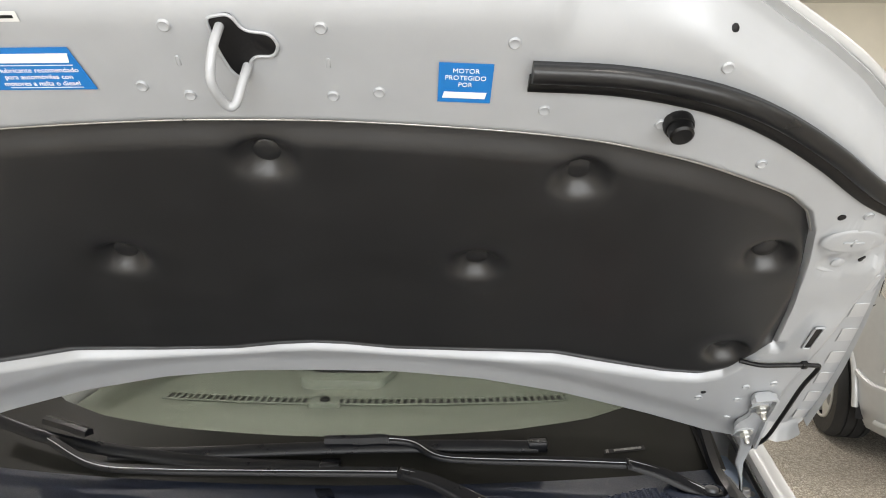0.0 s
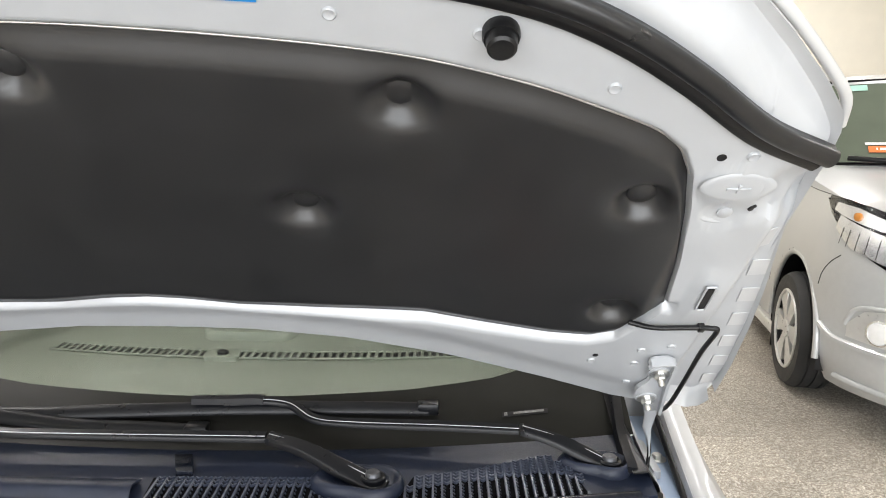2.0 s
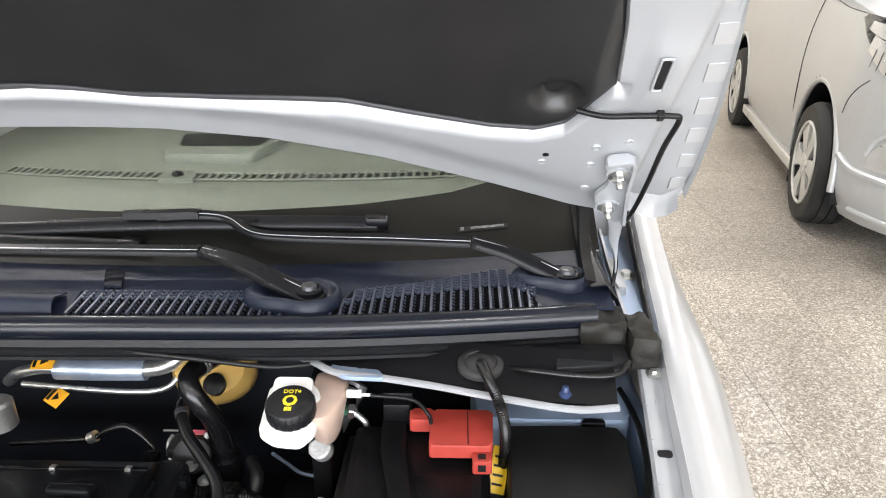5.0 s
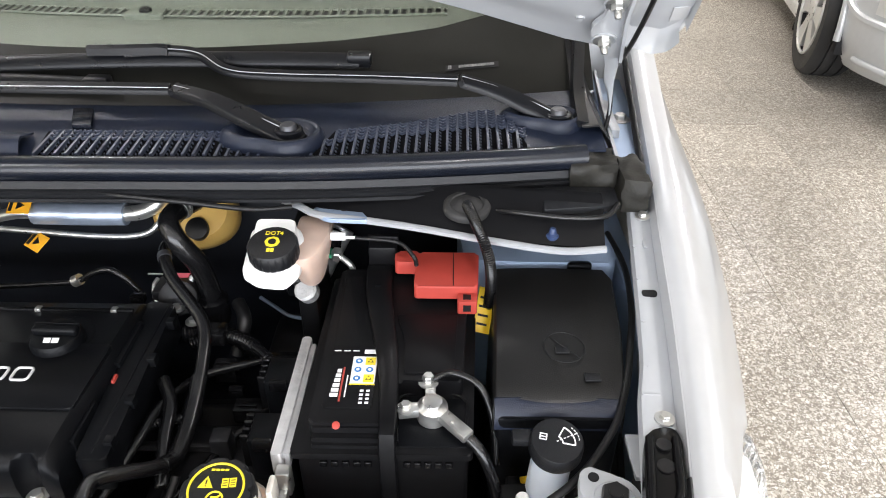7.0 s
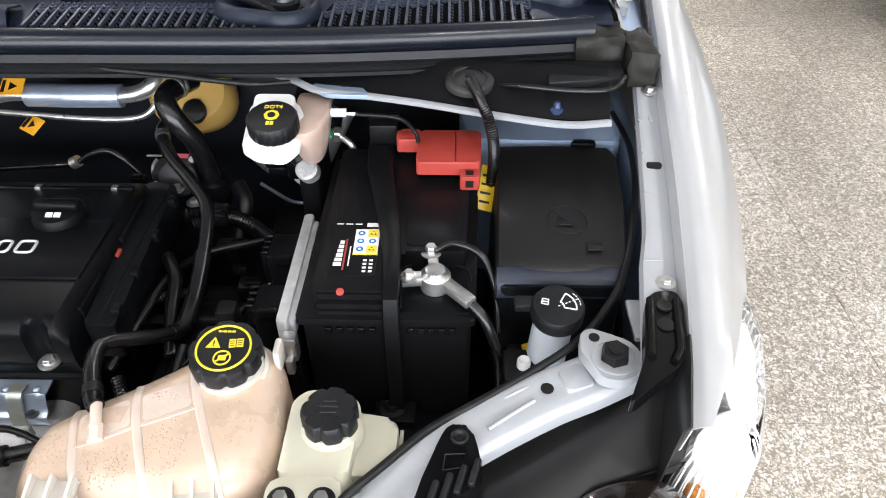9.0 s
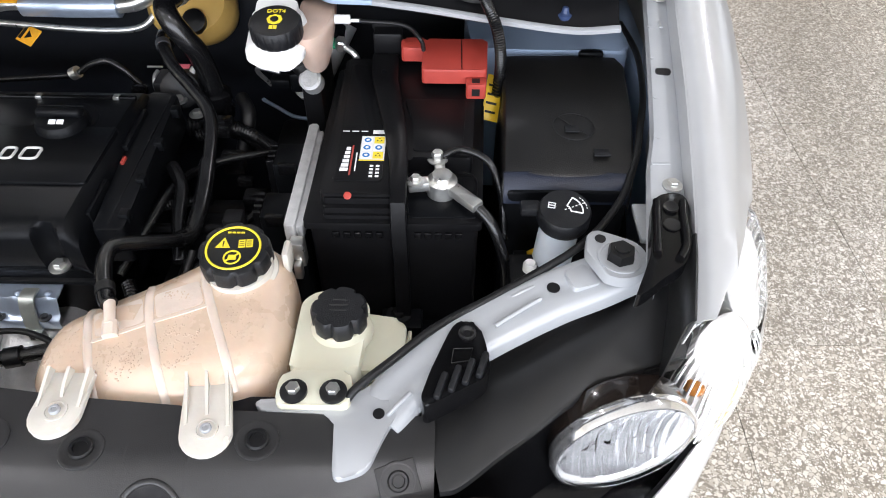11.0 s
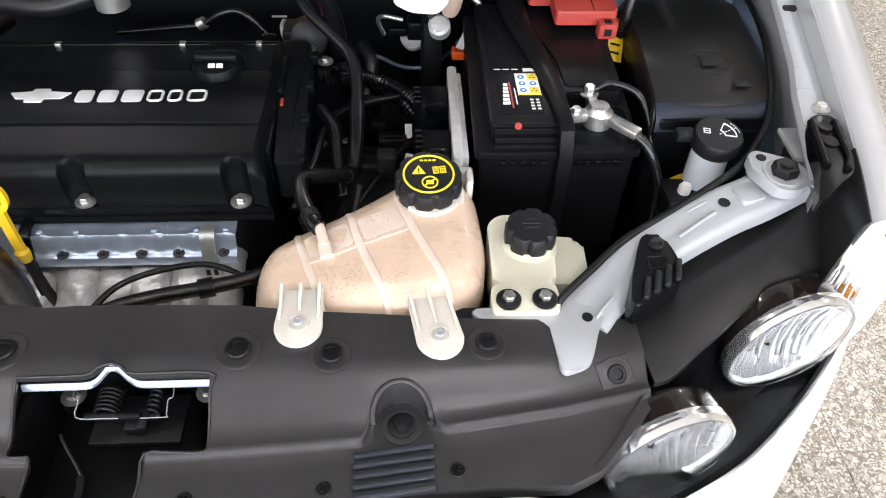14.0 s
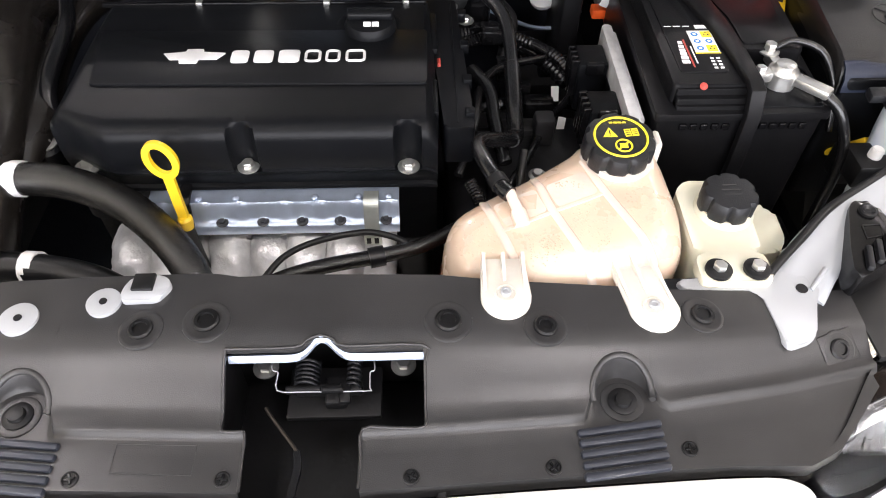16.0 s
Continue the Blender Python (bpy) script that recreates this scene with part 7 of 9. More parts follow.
part("stud", moved(lathe([(0.009, -0.012), (0.009, -0.002), (0.005, 0.0), (0.004, 0.006), (0.003, 0.007)], 20), Matrix.Translation((0.640, 1.048, 0.872))), mat("deep blue paint", (0.03, 0.05, 0.12), 0.4), plug)
can = thing("amber_canister", "amber plastic canister with black hose fitting", "canister")
part("body", moved(lathe([(0.045, -0.05), (0.05, -0.02), (0.05, 0.01), (0.042, 0.03), (0.02, 0.034)], 32), along((0, -0.75, 0.66), (0.115, 1.225, 0.785)) @ Matrix.Diagonal((1.30, 1.1, 0.8, 1))), AMBER_TANK, can)
part("fitting", moved(lathe([(0.017, 0), (0.017, 0.02), (0.010, 0.024)], 24), along((0, -0.7, 0.7), (0.128, 1.195, 0.772))), RUBBER, can)
for (x, y, z), rot, w in (((-0.132, 1.188, 0.818), 0.0, 0.017), ((-0.118, 1.175, 0.762), -0.6, 0.019)):
    o_ = thing("orange_tag", "orange printed warning tag on the pipe", "tag", "orange pipe tags")
    m_ = Matrix.Translation((x, y, z)) @ Matrix.Rotation(rot, 4, "Z") @ Matrix.Rotation(0.5, 4, "X")
    part("tag", moved(box(-w, w, -0.014, 0.014, -0.0006, 0.0006, 0.0004, 1), m_), ORANGE, o_)
    part("sign", moved(join(lathe([(0.008, 0.0006), (0.008, 0.0010)], 3), box(-w + 0.002, -0.010, -0.010, 0.010, 0.0006, 0.001, 0)), m_), DARK, o_)

hose_thing("wiring_loom", "black corrugated wiring loom over the gearbox", [([(0.128, 0.77, 0.69), (0.150, 0.84, 0.712), (0.160, 0.90, 0.712), (0.190, 0.96, 0.70), (0.26, 1.0, 0.69)], 0.0050, LOOM, 0.22), ([(0.150, 1.025, 0.695), (0.176, 1.034, 0.700), (0.201, 1.036, 0.700), (0.231, 1.026, 0.697), (0.266, 0.995, 0.695), (0.285, 0.960, 0.69)], 0.0076, LOOM, 0.16), ([(0.15, 0.735, 0.65), (0.20, 0.79, 0.675), (0.245, 0.88, 0.672), (0.30, 0.96, 0.67)], 0.0046, LOOM, 0.22)], "wiring")
# small dark hardware on the gearbox
gear = thing("gearbox", "dark gearbox top with clamps and bolts", "gearbox")
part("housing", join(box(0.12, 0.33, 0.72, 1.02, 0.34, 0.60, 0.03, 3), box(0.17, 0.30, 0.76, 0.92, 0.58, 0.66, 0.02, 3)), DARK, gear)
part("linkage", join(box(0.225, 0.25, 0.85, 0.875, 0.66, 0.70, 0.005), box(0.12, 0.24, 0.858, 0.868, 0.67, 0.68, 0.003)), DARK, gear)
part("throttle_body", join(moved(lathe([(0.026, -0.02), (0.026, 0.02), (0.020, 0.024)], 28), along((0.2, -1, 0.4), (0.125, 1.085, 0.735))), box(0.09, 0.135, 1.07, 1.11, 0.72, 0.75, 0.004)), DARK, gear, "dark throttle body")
for k, (x, y, z) in enumerate(((0.128, 1.056, 0.733), (0.105, 1.070, 0.728), (0.150, 1.050, 0.715), (0.20, 0.74, 0.67), (0.225, 0.80, 0.66), (0.26, 0.76, 0.65))):
    part("bolt", moved(bolt(0.0065, 0.006), Matrix.Translation((x, y, z))), STEEL, gear)
part("spring_clip", sweep([(0.091, 1.100, 0.752), (0.088, 1.090, 0.748), (0.090, 1.079, 0.740), (0.096, 1.070, 0.732)], 0.0028, 6), STEEL, gear, "curved bright spring clip")
part("wire_tip", moved(lathe([(0.0040, -0.010), (0.0040, 0.006), (0.002, 0.010)], 12), along((0.3, 0.5, 0.7), (0.140, 1.094, 0.752))), WHITE_PLASTIC, gear, "pale wire tip")
part("bright_edge", box(0.072, 0.094, 1.110, 1.113, 0.750, 0.752, 0.0005), STEEL, gear)
part("vacuum_can", moved(lathe([(0.020, -0.03), (0.022, -0.02), (0.022, 0.010), (0.017, 0.014), (0.008, 0.016)], 24), Matrix.Translation((0.166, 1.094, 0.712))), GLOSS, gear, "small black vacuum can")
for x, y, z in ((0.072, 1.068, 0.735), (0.165, 1.045, 0.700), (0.222, 1.062, 0.640), (0.190, 0.905, 0.680), (0.225, 0.965, 0.660)):
    part("loom_clip", join(box(x - 0.010, x + 0.010, y - 0.006, y + 0.006, z, z + 0.012, 0.002), box(x - 0.004, x + 0.004, y - 0.008, y - 0.005, z + 0.002, z + 0.010, 0.001)), GLOSS, gear, "glossy black loom clip")
part("pink_label", moved(box(-0.010, 0.010, -0.005, 0.005, 0, 0.0008, 0), Matrix.Translation((0.132, 1.09, 0.765))), mat("pink label", (0.6, 0.12, 0.16), 0.5), gear)
part("white_tag", moved(box(-0.005, 0.005, -0.001, 0.001, -0.010, 0.010, 0.0004, 1), Matrix.Translation((0.267, 0.955, 0.662)) @ Matrix.Rotation(-0.7, 4, "X")), WHITE_PLASTIC, gear, "small white loom tag")
part("white_tag", moved(box(-0.005, 0.005, -0.001, 0.001, -0.012, 0.012, 0.0004, 1), Matrix.Translation((0.265, 0.887, 0.662)) @ Matrix.Rotation(-0.7, 4, "X") @ Matrix.Rotation(0.2, 4, "Y")), WHITE_PLASTIC, gear, "small white loom tag")
part("brake_line", sweep([(0.20, 1.20, 0.64), (0.227, 1.178, 0.64), (0.262, 1.152, 0.64), (0.303, 1.153, 0.64), (0.34, 1.18, 0.65)], 0.003, 8), BLUE_TINT, gear, "thin bluish brake line")
for x, y, z, w, d, h in ((0.19, 0.985, 0.69, 0.03, 0.02, 0.03), (0.225, 0.935, 0.66, 0.04, 0.025, 0.025), (0.18, 0.76, 0.665, 0.025, 0.03, 0.03), (0.245, 0.90, 0.655, 0.03, 0.03, 0.02), (0.255, 1.02, 0.67, 0.05, 0.02, 0.03), (0.17, 1.02, 0.715, 0.03, 0.03, 0.02)):
    c_ = part("connector", join(box(x, x + w, y, y + d, z - h, z, 0.003), box(x + w * 0.2, x + w * 0.8, y + d * 0.2, y + d * 0.5, z, z + 0.004, 0.001)), LOOM, gear, "black wiring connector")
DUCT = mat("glossy brown black duct rubber", (0.010, 0.0085, 0.0075), 0.26, 0, 0.25, 20, 0.08, 300, spec=0.5)
duct = thing("air_duct", "ribbed black air intake duct beside the engine", "air duct")
part("duct", sweep([(-0.40, 1.12, 0.76), (-0.435, 1.04, 0.74), (-0.42, 0.95, 0.735), (-0.405, 0.86, 0.725), (-0.40, 0.78, 0.70), (-0.40, 0.70, 0.65)], 0.040, 10), DUCT, duct)
part("second_duct", sweep([(-0.32, 1.14, 0.74), (-0.365, 1.05, 0.73), (-0.372, 0.95, 0.72), (-0.362, 0.86, 0.71), (-0.37, 0.78, 0.68)], 0.020, 8), DUCT, duct)
part("side_hose", sweep([(-0.375, 1.06, 0.77), (-0.350, 0.98, 0.76), (-0.352, 0.90, 0.74), (-0.350, 0.868, 0.715), (-0.335, 0.850, 0.68)], 0.010, 8), GLOSS, duct)
part("clamp_band", sweep([(-0.44, 1.075, 0.775), (-0.445, 1.06, 0.772)], 0.024, 3), STEEL, duct)
part("upper_hose", sweep([(-0.30, 1.07, 0.80), (-0.25, 1.055, 0.80), (-0.20, 1.05, 0.80), (-0.15, 1.06, 0.81)], 0.014, 8), RUBBER, duct)
part("sensor_can", moved(lathe([(0.022, -0.02), (0.022, 0.016), (0.018, 0.020)], 24), Matrix.Translation((-0.125, 1.06, 0.815))), STEEL, duct, "pale metal sensor can")


# ---- front end ----
# the louvres' light blue sheen is mixed into this base colour
LOUVRE = mat("black louvre plastic, blue sheen painted in", (0.026, 0.029, 0.038), 0.30, 0, 0.15, 30, 0.08, 800)
shroud = thing("radiator_cover", "charcoal plastic radiator cover with clips and latch opening", "radiator cover")
YR = [(-0.49, 0.575), (-0.30, 0.596), (-0.105, 0.594), (-0.077, 0.588), (-0.053, 0.590), (0.10, 0.587), (0.16, 0.580), (0.31, 0.573), (0.403, 0.574), (0.489, 0.580)]
YS = [(0, 0.452), (0.09, 0.455), (0.22, 0.462), (0.286, 0.471), (0.404, 0.488), (0.489, 0.506)]
YF = [(0, 0.402), (0.19, 0.411), (0.34, 0.417), (0.40, 0.416), (0.43, 0.43), (0.489, 0.49)]


ALCOVE_X, ALCOVE_Y, ALCOVE_R = 0.254, 0.481, 0.0255


def arch_y(x):
    """Front edge of the raised part: the shelf line, pushed back round the two clip alcoves."""
    s = interp(YS, abs(x))
    d = abs(abs(x) - ALCOVE_X)
    if d < ALCOVE_R:
        return max(s, ALCOVE_Y + math.sqrt(ALCOVE_R ** 2 - d * d))
    return s + max(0, 0.020 * (1 - ease(0.0, 0.010, d - ALCOVE_R)))


def deck_up(x, y):
    up, lo = 0.742 - 0.12 * x * x, 0.703 - 0.02 * x * x
    s, r = interp(YS, abs(x)), interp(YR, x)
    t = (y - s) / (r - s)
    return lo + (up - lo) * ease(-0.05, 0.55, t) + 0.005 * (1 - ease(0.0, 0.12, t))


def deck_low(x, y):
    return 0.703 - 0.02 * x * x - 0.02 * max(0, interp(YS, abs(x)) - y)


def deck_z(x, y):
    s = arch_y(x)
    return deck_up(x, y) + (deck_low(x, y) - deck_up(x, y)) * (1 - ease(s - 0.008, s, y)) if y < s else deck_up(x, y)


FR = [0, 0.02, 0.1, 0.2, 0.3, 0.4, 0.5, 0.57, 0.65, 0.75, 0.85, 0.93, 0.98, 1.0]
dx_ = sorted(set([-0.081, 0.085, -0.062, 0.033] + [round(-0.031 + 0.004 * k, 4) for k in range(16)] + [round(v, 4) for v in np.linspace(-0.489, 0.489, 66)] + [round(q * (ALCOVE_X + ALCOVE_R * k), 4) for q in (1, -1) for k in (-1.25, -1.1, -1.0, -0.995, -0.98, -0.95, -0.9, -0.8, -0.6, -0.4, -0.2, 0, 0.2, 0.4, 0.6, 0.8, 0.9, 0.95, 0.98, 0.995, 1.0, 1.1, 1.25)]))
drows = []
for x in dx_:
    r, s, f = interp(YR, x), arch_y(x), interp(YF, abs(x))
    row = [(x, r + 0.001, deck_up(x, r) - 0.014), (x, r + 0.001, deck_up(x, r) - 0.003)]
    bump = 0.0125 * math.exp(-((x + 0.001) / 0.0125) ** 2)
    row += [(x, r + (s - r) * k + (bump if k == 0.57 else 0), deck_z(x, r + (s - r) * k + (bump if k == 0.57 else 0))) for k in FR]
    row += [(x, s - q, deck_z(x, s - q)) for q in (0.0015, 0.003, 0.0045, 0.006, 0.008)]
    row += [(x, s - 0.008 + (f - s + 0.008) * k, deck_z(x, s - 0.008 + (f - s + 0.008) * k)) for k in (0.3, 0.55, 0.8, 1.0)]
    row += [(x, f - 0.002, deck_z(x, f) - 0.012)]
    drows.append(row)


def deck_skip(i, j):
    x = (dx_[i] + dx_[i + 1]) / 2
    if -0.081 < x < 0.085 and 2 + 7 <= j < 2 + 13:
        return True
    return -0.062 < x < 0.033 and j >= 2 + 13


part("deck", sheet(drows, 0.004, (0, 0, -1), deck_skip), PANEL, shroud, "", 50)


def on_deck(x, y, dz=0.0):
    e = 0.006
    g = Vector((-(deck_z(x + e, y) - deck_z(x - e, y)) / (2 * e), -(deck_z(x, y + e) - deck_z(x, y - e)) / (2 * e), 1))
    return along(g, (x, y, deck_z(x, y) + dz))


def clip_on(x, y, r, material=RUBBER, ring=True):
    c = part("clip", moved(lathe([(r, -0.002), (r, 0.002), (r * 0.85, 0.0035), (r * 0.6, 0.0035), (r * 0.55, 0.0015), (r * 0.2, 0.0015)], 24), on_deck(x, y, 0.0005)), material, shroud)
    if ring:
        part("clip_recess", moved(lathe([(r * 1.85, -0.002), (r * 1.8, 0.0004), (r * 1.65, 0.0010), (r * 1.5, 0.0007), (r * 1.2, 0.0003)], 32), on_deck(x, y, 0.0003)), PANEL, shroud)
    return c


for x, y, r in ((-0.156, 0.535, 0.0105), (0.191, 0.530, 0.0105), (0.107, 0.536, 0.0115), (-0.101, 0.541, 0.0115), (0.335, 0.545, 0.0105), (0.458, 0.519, 0.0095)):
    clip_on(x, y, r)
for s in (1, -1):
    x = s * 0.254
    rim_a = [(x + (ALCOVE_R + 0.0005) * math.cos(t), ALCOVE_Y + (ALCOVE_R + 0.0005) * math.sin(t)) for t in np.linspace(-0.25, math.pi + 0.25, 22)]
    part("alcove_rim", sweep([(p, q, deck_up(p, q) - 0.0008) for p, q in rim_a], 0.0030, 2), PANEL, shroud, "rounded rim of the clip alcove", 60)
    part("alcove_pad", moved(lathe([(0.0185, -0.001), (0.0185, 0.0010), (0.0165, 0.0016), (0.012, 0.0008)], 32), Matrix.Translation((x, 0.475, 0.7020))), PANEL, shroud)
    part("clip", moved(lathe([(0.0125, 0), (0.0125, 0.0025), (0.010, 0.0035), (0.0075, 0.0035), (0.0065, 0.0065), (0.003, 0.007)], 24), Matrix.Translation((x, 0.475, 0.7020))), RUBBER, shroud)
    for k in range(5):
        part("louvre", moved(box(-0.036, 0.036, -0.0034, 0.0034, -0.004, 0.0045, 0.0025), Matrix.Translation((s * 0.247, 0.4505 - 0.0092 * k, deck_z(0.247, 0.4505 - 0.0092 * k) + 0.0005)) @ Matrix.Rotation(s * 0.11, 4, "Z")), LOUVRE, shroud, "moulded black louvre with painted blue sheen")
for x, y in ((0.074, 0.414), (-0.075, 0.416), (0.188, 0.419), (-0.195, 0.420), (0.302, 0.432)):
    scr = part("screw", moved(lathe([(0.0068, -0.001), (0.0068, 0.0008), (0.0056, 0.0014), (0.0050, 0.0004), (0.002, 0.0002)], 20), on_deck(x, y, 0.0004)), RUBBER, shroud)
    part("cross_slot", moved(join(box(-0.0042, 0.0042, -0.0010, 0.0010, 0, 0.0016, 0.0003, 1), box(-0.0010, 0.0010, -0.0042, 0.0042, 0, 0.0018, 0.0003, 1)), on_deck(x, y, 0.0004) @ Matrix.Rotation(0.5 + 9 * x, 4, "Z")), GLOSS, scr)
part("square_pad", moved(box(-0.018, 0.018, -0.016, 0.016, -0.004, 0.0010, 0.0012), on_deck(0.458, 0.519) @ Matrix.Rotation(0.3, 4, "Z")), PANEL, shroud)
part("moulded_frame", sweep([(-0.165, 0.448, 0.7035), (-0.10, 0.445, 0.7035), (-0.10, 0.42, 0.703), (-0.165, 0.424, 0.703), (-0.165, 0.448, 0.7035)], 0.0003, 1), PANEL, shroud)
for x, y, r in ((-0.195, 0.564, 0.0150), (-0.266, 0.551, 0.0165)):
    w_ = part("silver_washer", moved(lathe([(r, -0.002), (r, 0.0025), (r * 0.85, 0.003)], 28), Matrix.Translation((x, y, deck_z(x, y) + 0.001))), PRIMER, shroud, "round bare silver body pad")
    part("hole", moved(lathe([(0.0035, 0), (0.0035, 0.0008)], 14), Matrix.Translation((x, y, deck_z(x, y) + 0.0042))), DARK, w_)
sc_ = part("silver_tab", prism(rounded([(-0.180, 0.562), (-0.147, 0.562), (-0.137, 0.578), (-0.145, 0.590), (-0.173, 0.590), (-0.180, 0.576)], 0.006), 0.728, 0.745, 0.002), PRIMER, shroud, "silver body tab with black clip")
part("clip", box(-0.172, -0.153, 0.572, 0.590, 0.744, 0.748, 0.001), RUBBER, sc_)
for s in (1, -1):
    part("radiator_support", box(min(s * 0.10, s * 0.44), max(s * 0.10, s * 0.44), 0.545, 0.60, 0.60, 0.718, 0.01), BAY_SHADE, car)
BRONZE = mat("dull release rod", (0.10, 0.085, 0.07), 0.35, 0.8, 0.1, 40)
# latch inside the opening
latch = thing("bonnet_latch", "dark bonnet latch with coil springs and silver bar", "latch")
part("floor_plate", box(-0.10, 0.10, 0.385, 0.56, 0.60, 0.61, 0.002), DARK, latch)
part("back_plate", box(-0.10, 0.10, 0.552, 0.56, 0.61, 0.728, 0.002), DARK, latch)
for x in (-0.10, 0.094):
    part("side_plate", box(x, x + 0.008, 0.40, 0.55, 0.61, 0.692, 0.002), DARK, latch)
part("front_plate", box(-0.09, 0.09, 0.385, 0.395, 0.61, 0.67, 0.002), PLASTIC, latch)
bar_rows = []
for x in np.linspace(-0.081, 0.085, 56):
    g = math.exp(-((x + 0.001) / 0.0125) ** 2)
    y_, z_ = 0.512 + 0.010 * g, 0.728 + 0.014 * g
    bar_rows.append([(x, y_ + 0.004, z_ - 0.008), (x, y_ + 0.003, z_ - 0.001), (x, y_ + 0.001, z_ + 0.0005), (x, y_ - 0.001, z_ - 0.001), (x, y_ - 0.0025, z_ - 0.006)])
part("tie_bar", sheet(bar_rows, 0.0015, (0, 0.7, -0.7)), SHIELD, latch, "bright painted lip across the opening", 60)
rim_ = [(-0.081, 0.514), (-0.024, 0.514), (-0.013, 0.520), (-0.002, 0.5235), (0.009, 0.520), (0.020, 0.514), (0.085, 0.514), (0.086, 0.500), (0.086, 0.470), (0.085, 0.454), (0.060, 0.4535), (0.034, 0.453), (0.033, 0.43), (0.032, 0.406)]
part("opening_rim", sweep([(x, y, deck_z(x, min(y, 0.58)) + 0.0005) for x, y in rim_], 0.0013, 3), PANEL, shroud, "smooth rounded rim of the latch opening")
rim_ = [(-0.081, 0.514), (-0.082, 0.500), (-0.082, 0.470), (-0.081, 0.455), (-0.070, 0.4535), (-0.062, 0.452), (-0.062, 0.43), (-0.061, 0.406)]
part("opening_rim", sweep([(x, y, deck_z(x, min(y, 0.58)) + 0.0005) for x, y in rim_], 0.0013, 3), PANEL, shroud)
part("plate", join(box(-0.040, 0.046, 0.488, 0.540, 0.655, 0.662, 0.002)), DARK, latch)
part("plate_edge", sweep([(-0.052, 0.530, 0.694), (-0.050, 0.519, 0.694), (-0.045, 0.517, 0.693), (-0.045, 0.502, 0.688), (-0.020, 0.500, 0.688), (0.034, 0.4995, 0.688), (0.037, 0.502, 0.689), (0.037, 0.515, 0.693), (0.041, 0.517, 0.694), (0.040, 0.530, 0.694)], 0.0007, 3), EDGE_LINE, latch, "bright cut edge of the latch plate")
for x0, n_, r in ((-0.020, 6, 0.0105), (0.022, 5, 0.0055)):
    coil = [(x0 + r * math.cos(2 * math.pi * k / 12), 0.506 + 0.026 * k / (n_ * 12), 0.684 + r * math.sin(2 * math.pi * k / 12)) for k in range(n_ * 12 + 1)]
    part("spring", sweep(coil, 0.0016, 1), PLASTIC, latch)
part("crank", join(box(-0.038, -0.006, 0.500, 0.506, 0.682, 0.690, 0.002), box(-0.006, 0.014, 0.498, 0.504, 0.686, 0.692, 0.002), box(0.010, 0.020, 0.490, 0.512, 0.680, 0.686, 0.002)), DARK, latch)
part("hook", join(box(-0.03, 0.03, 0.503, 0.511, 0.672, 0.684, 0.002), box(-0.004, 0.016, 0.492, 0.520, 0.668, 0.680, 0.003)), DARK, latch)
part("rod", sweep([(-0.052, 0.484, 0.690), (-0.046, 0.475, 0.691), (-0.024, 0.447, 0.692), (-0.021, 0.441, 0.692)], 0.0014, 5), BRONZE, latch, "thin dark release rod")
part("lever", sweep([(-0.021, 0.443, 0.691), (-0.0195, 0.430, 0.688), (-0.023, 0.412, 0.684), (-0.024, 0.398, 0.680)], [(-0.003, -0.003), (0.003, -0.003), (0.003, 0.003), (-0.003, 0.003)], 5), COVER, latch)
for x in (-0.062, 0.066):
    part("bolt", moved(bolt(0.007, 0.006), Matrix.Translation((x, 0.535, 0.672))), STEEL, latch)

# silver support arm
sup = thing("headlamp_support", "silver painted steel support arm over the headlamp", "support arm")
part("foot", prism(rounded([(0.403, 0.510), (0.432, 0.520), (0.446, 0.558), (0.474, 0.612), (0.440, 0.630), (0.425, 0.596), (0.322, 0.588), (0.330, 0.576), (0.398, 0.574)], 0.010), 0.718, 0.7245, 0.003), PRIMER, sup, "flat silver foot plate")
part("hole", moved(lathe([(0.0055, 0), (0.0055, 0.0008)], 16), Matrix.Translation((0.438, 0.575, 0.7245))), DARK, sup)
U = [(-0.027, -0.022), (-0.0262, -0.006), (-0.0235, -0.0012), (-0.018, 0.0005), (-0.006, 0.0), (0.0, -0.0008), (0.006, 0.0), (0.018, 0.0005), (0.0235, -0.0012), (0.0262, -0.006), (0.027, -0.022), (0.020, -0.024), (-0.020, -0.024)]
part("beam", sweep([(0.435, 0.575, 0.722), (0.465, 0.612, 0.731), (0.505, 0.642, 0.744), (0.55, 0.667, 0.753), (0.603, 0.692, 0.762), (0.645, 0.708, 0.768), (0.69, 0.728, 0.775)], U, 8), PRIMER, sup, "", 60)
part("hole", moved(lathe([(0.0065, 0), (0.0065, 0.001)], 16), Matrix.Translation((0.603, 0.695, 0.7628))), DARK, sup)
disc = [(0.667 + 0.028 * math.cos(t), 0.716 + 0.028 * math.sin(t)) for t in np.linspace(-2.2, 1.45, 22)] + [(0.652 + 0.014 * math.cos(t), 0.740 + 0.014 * math.sin(t)) for t in np.linspace(1.5, 2.9, 8)] + [(0.636, 0.725)]
part("end_plate", prism(disc, 0.773, 0.786, 0.0015, 2), PRIMER, sup, "rounded silver end plate")
part("hole", moved(lathe([(0.0055, 0), (0.0055, 0.001)], 16), Matrix.Translation((0.652, 0.741, 0.786))), DARK, sup)
part("pressed_pad", prism(rounded([(0.614, 0.712), (0.622, 0.688), (0.650, 0.697), (0.636, 0.724)], 0.005), 0.760, 0.7695, 0.0015), PRIMER, sup)
part("washer_ring", moved(lathe([(0.0225, 0), (0.0225, 0.0016), (0.0195, 0.0018), (0.019, 0.0004)], 36), Matrix.Translation((0.668, 0.716, 0.786))), PRIMER, sup)
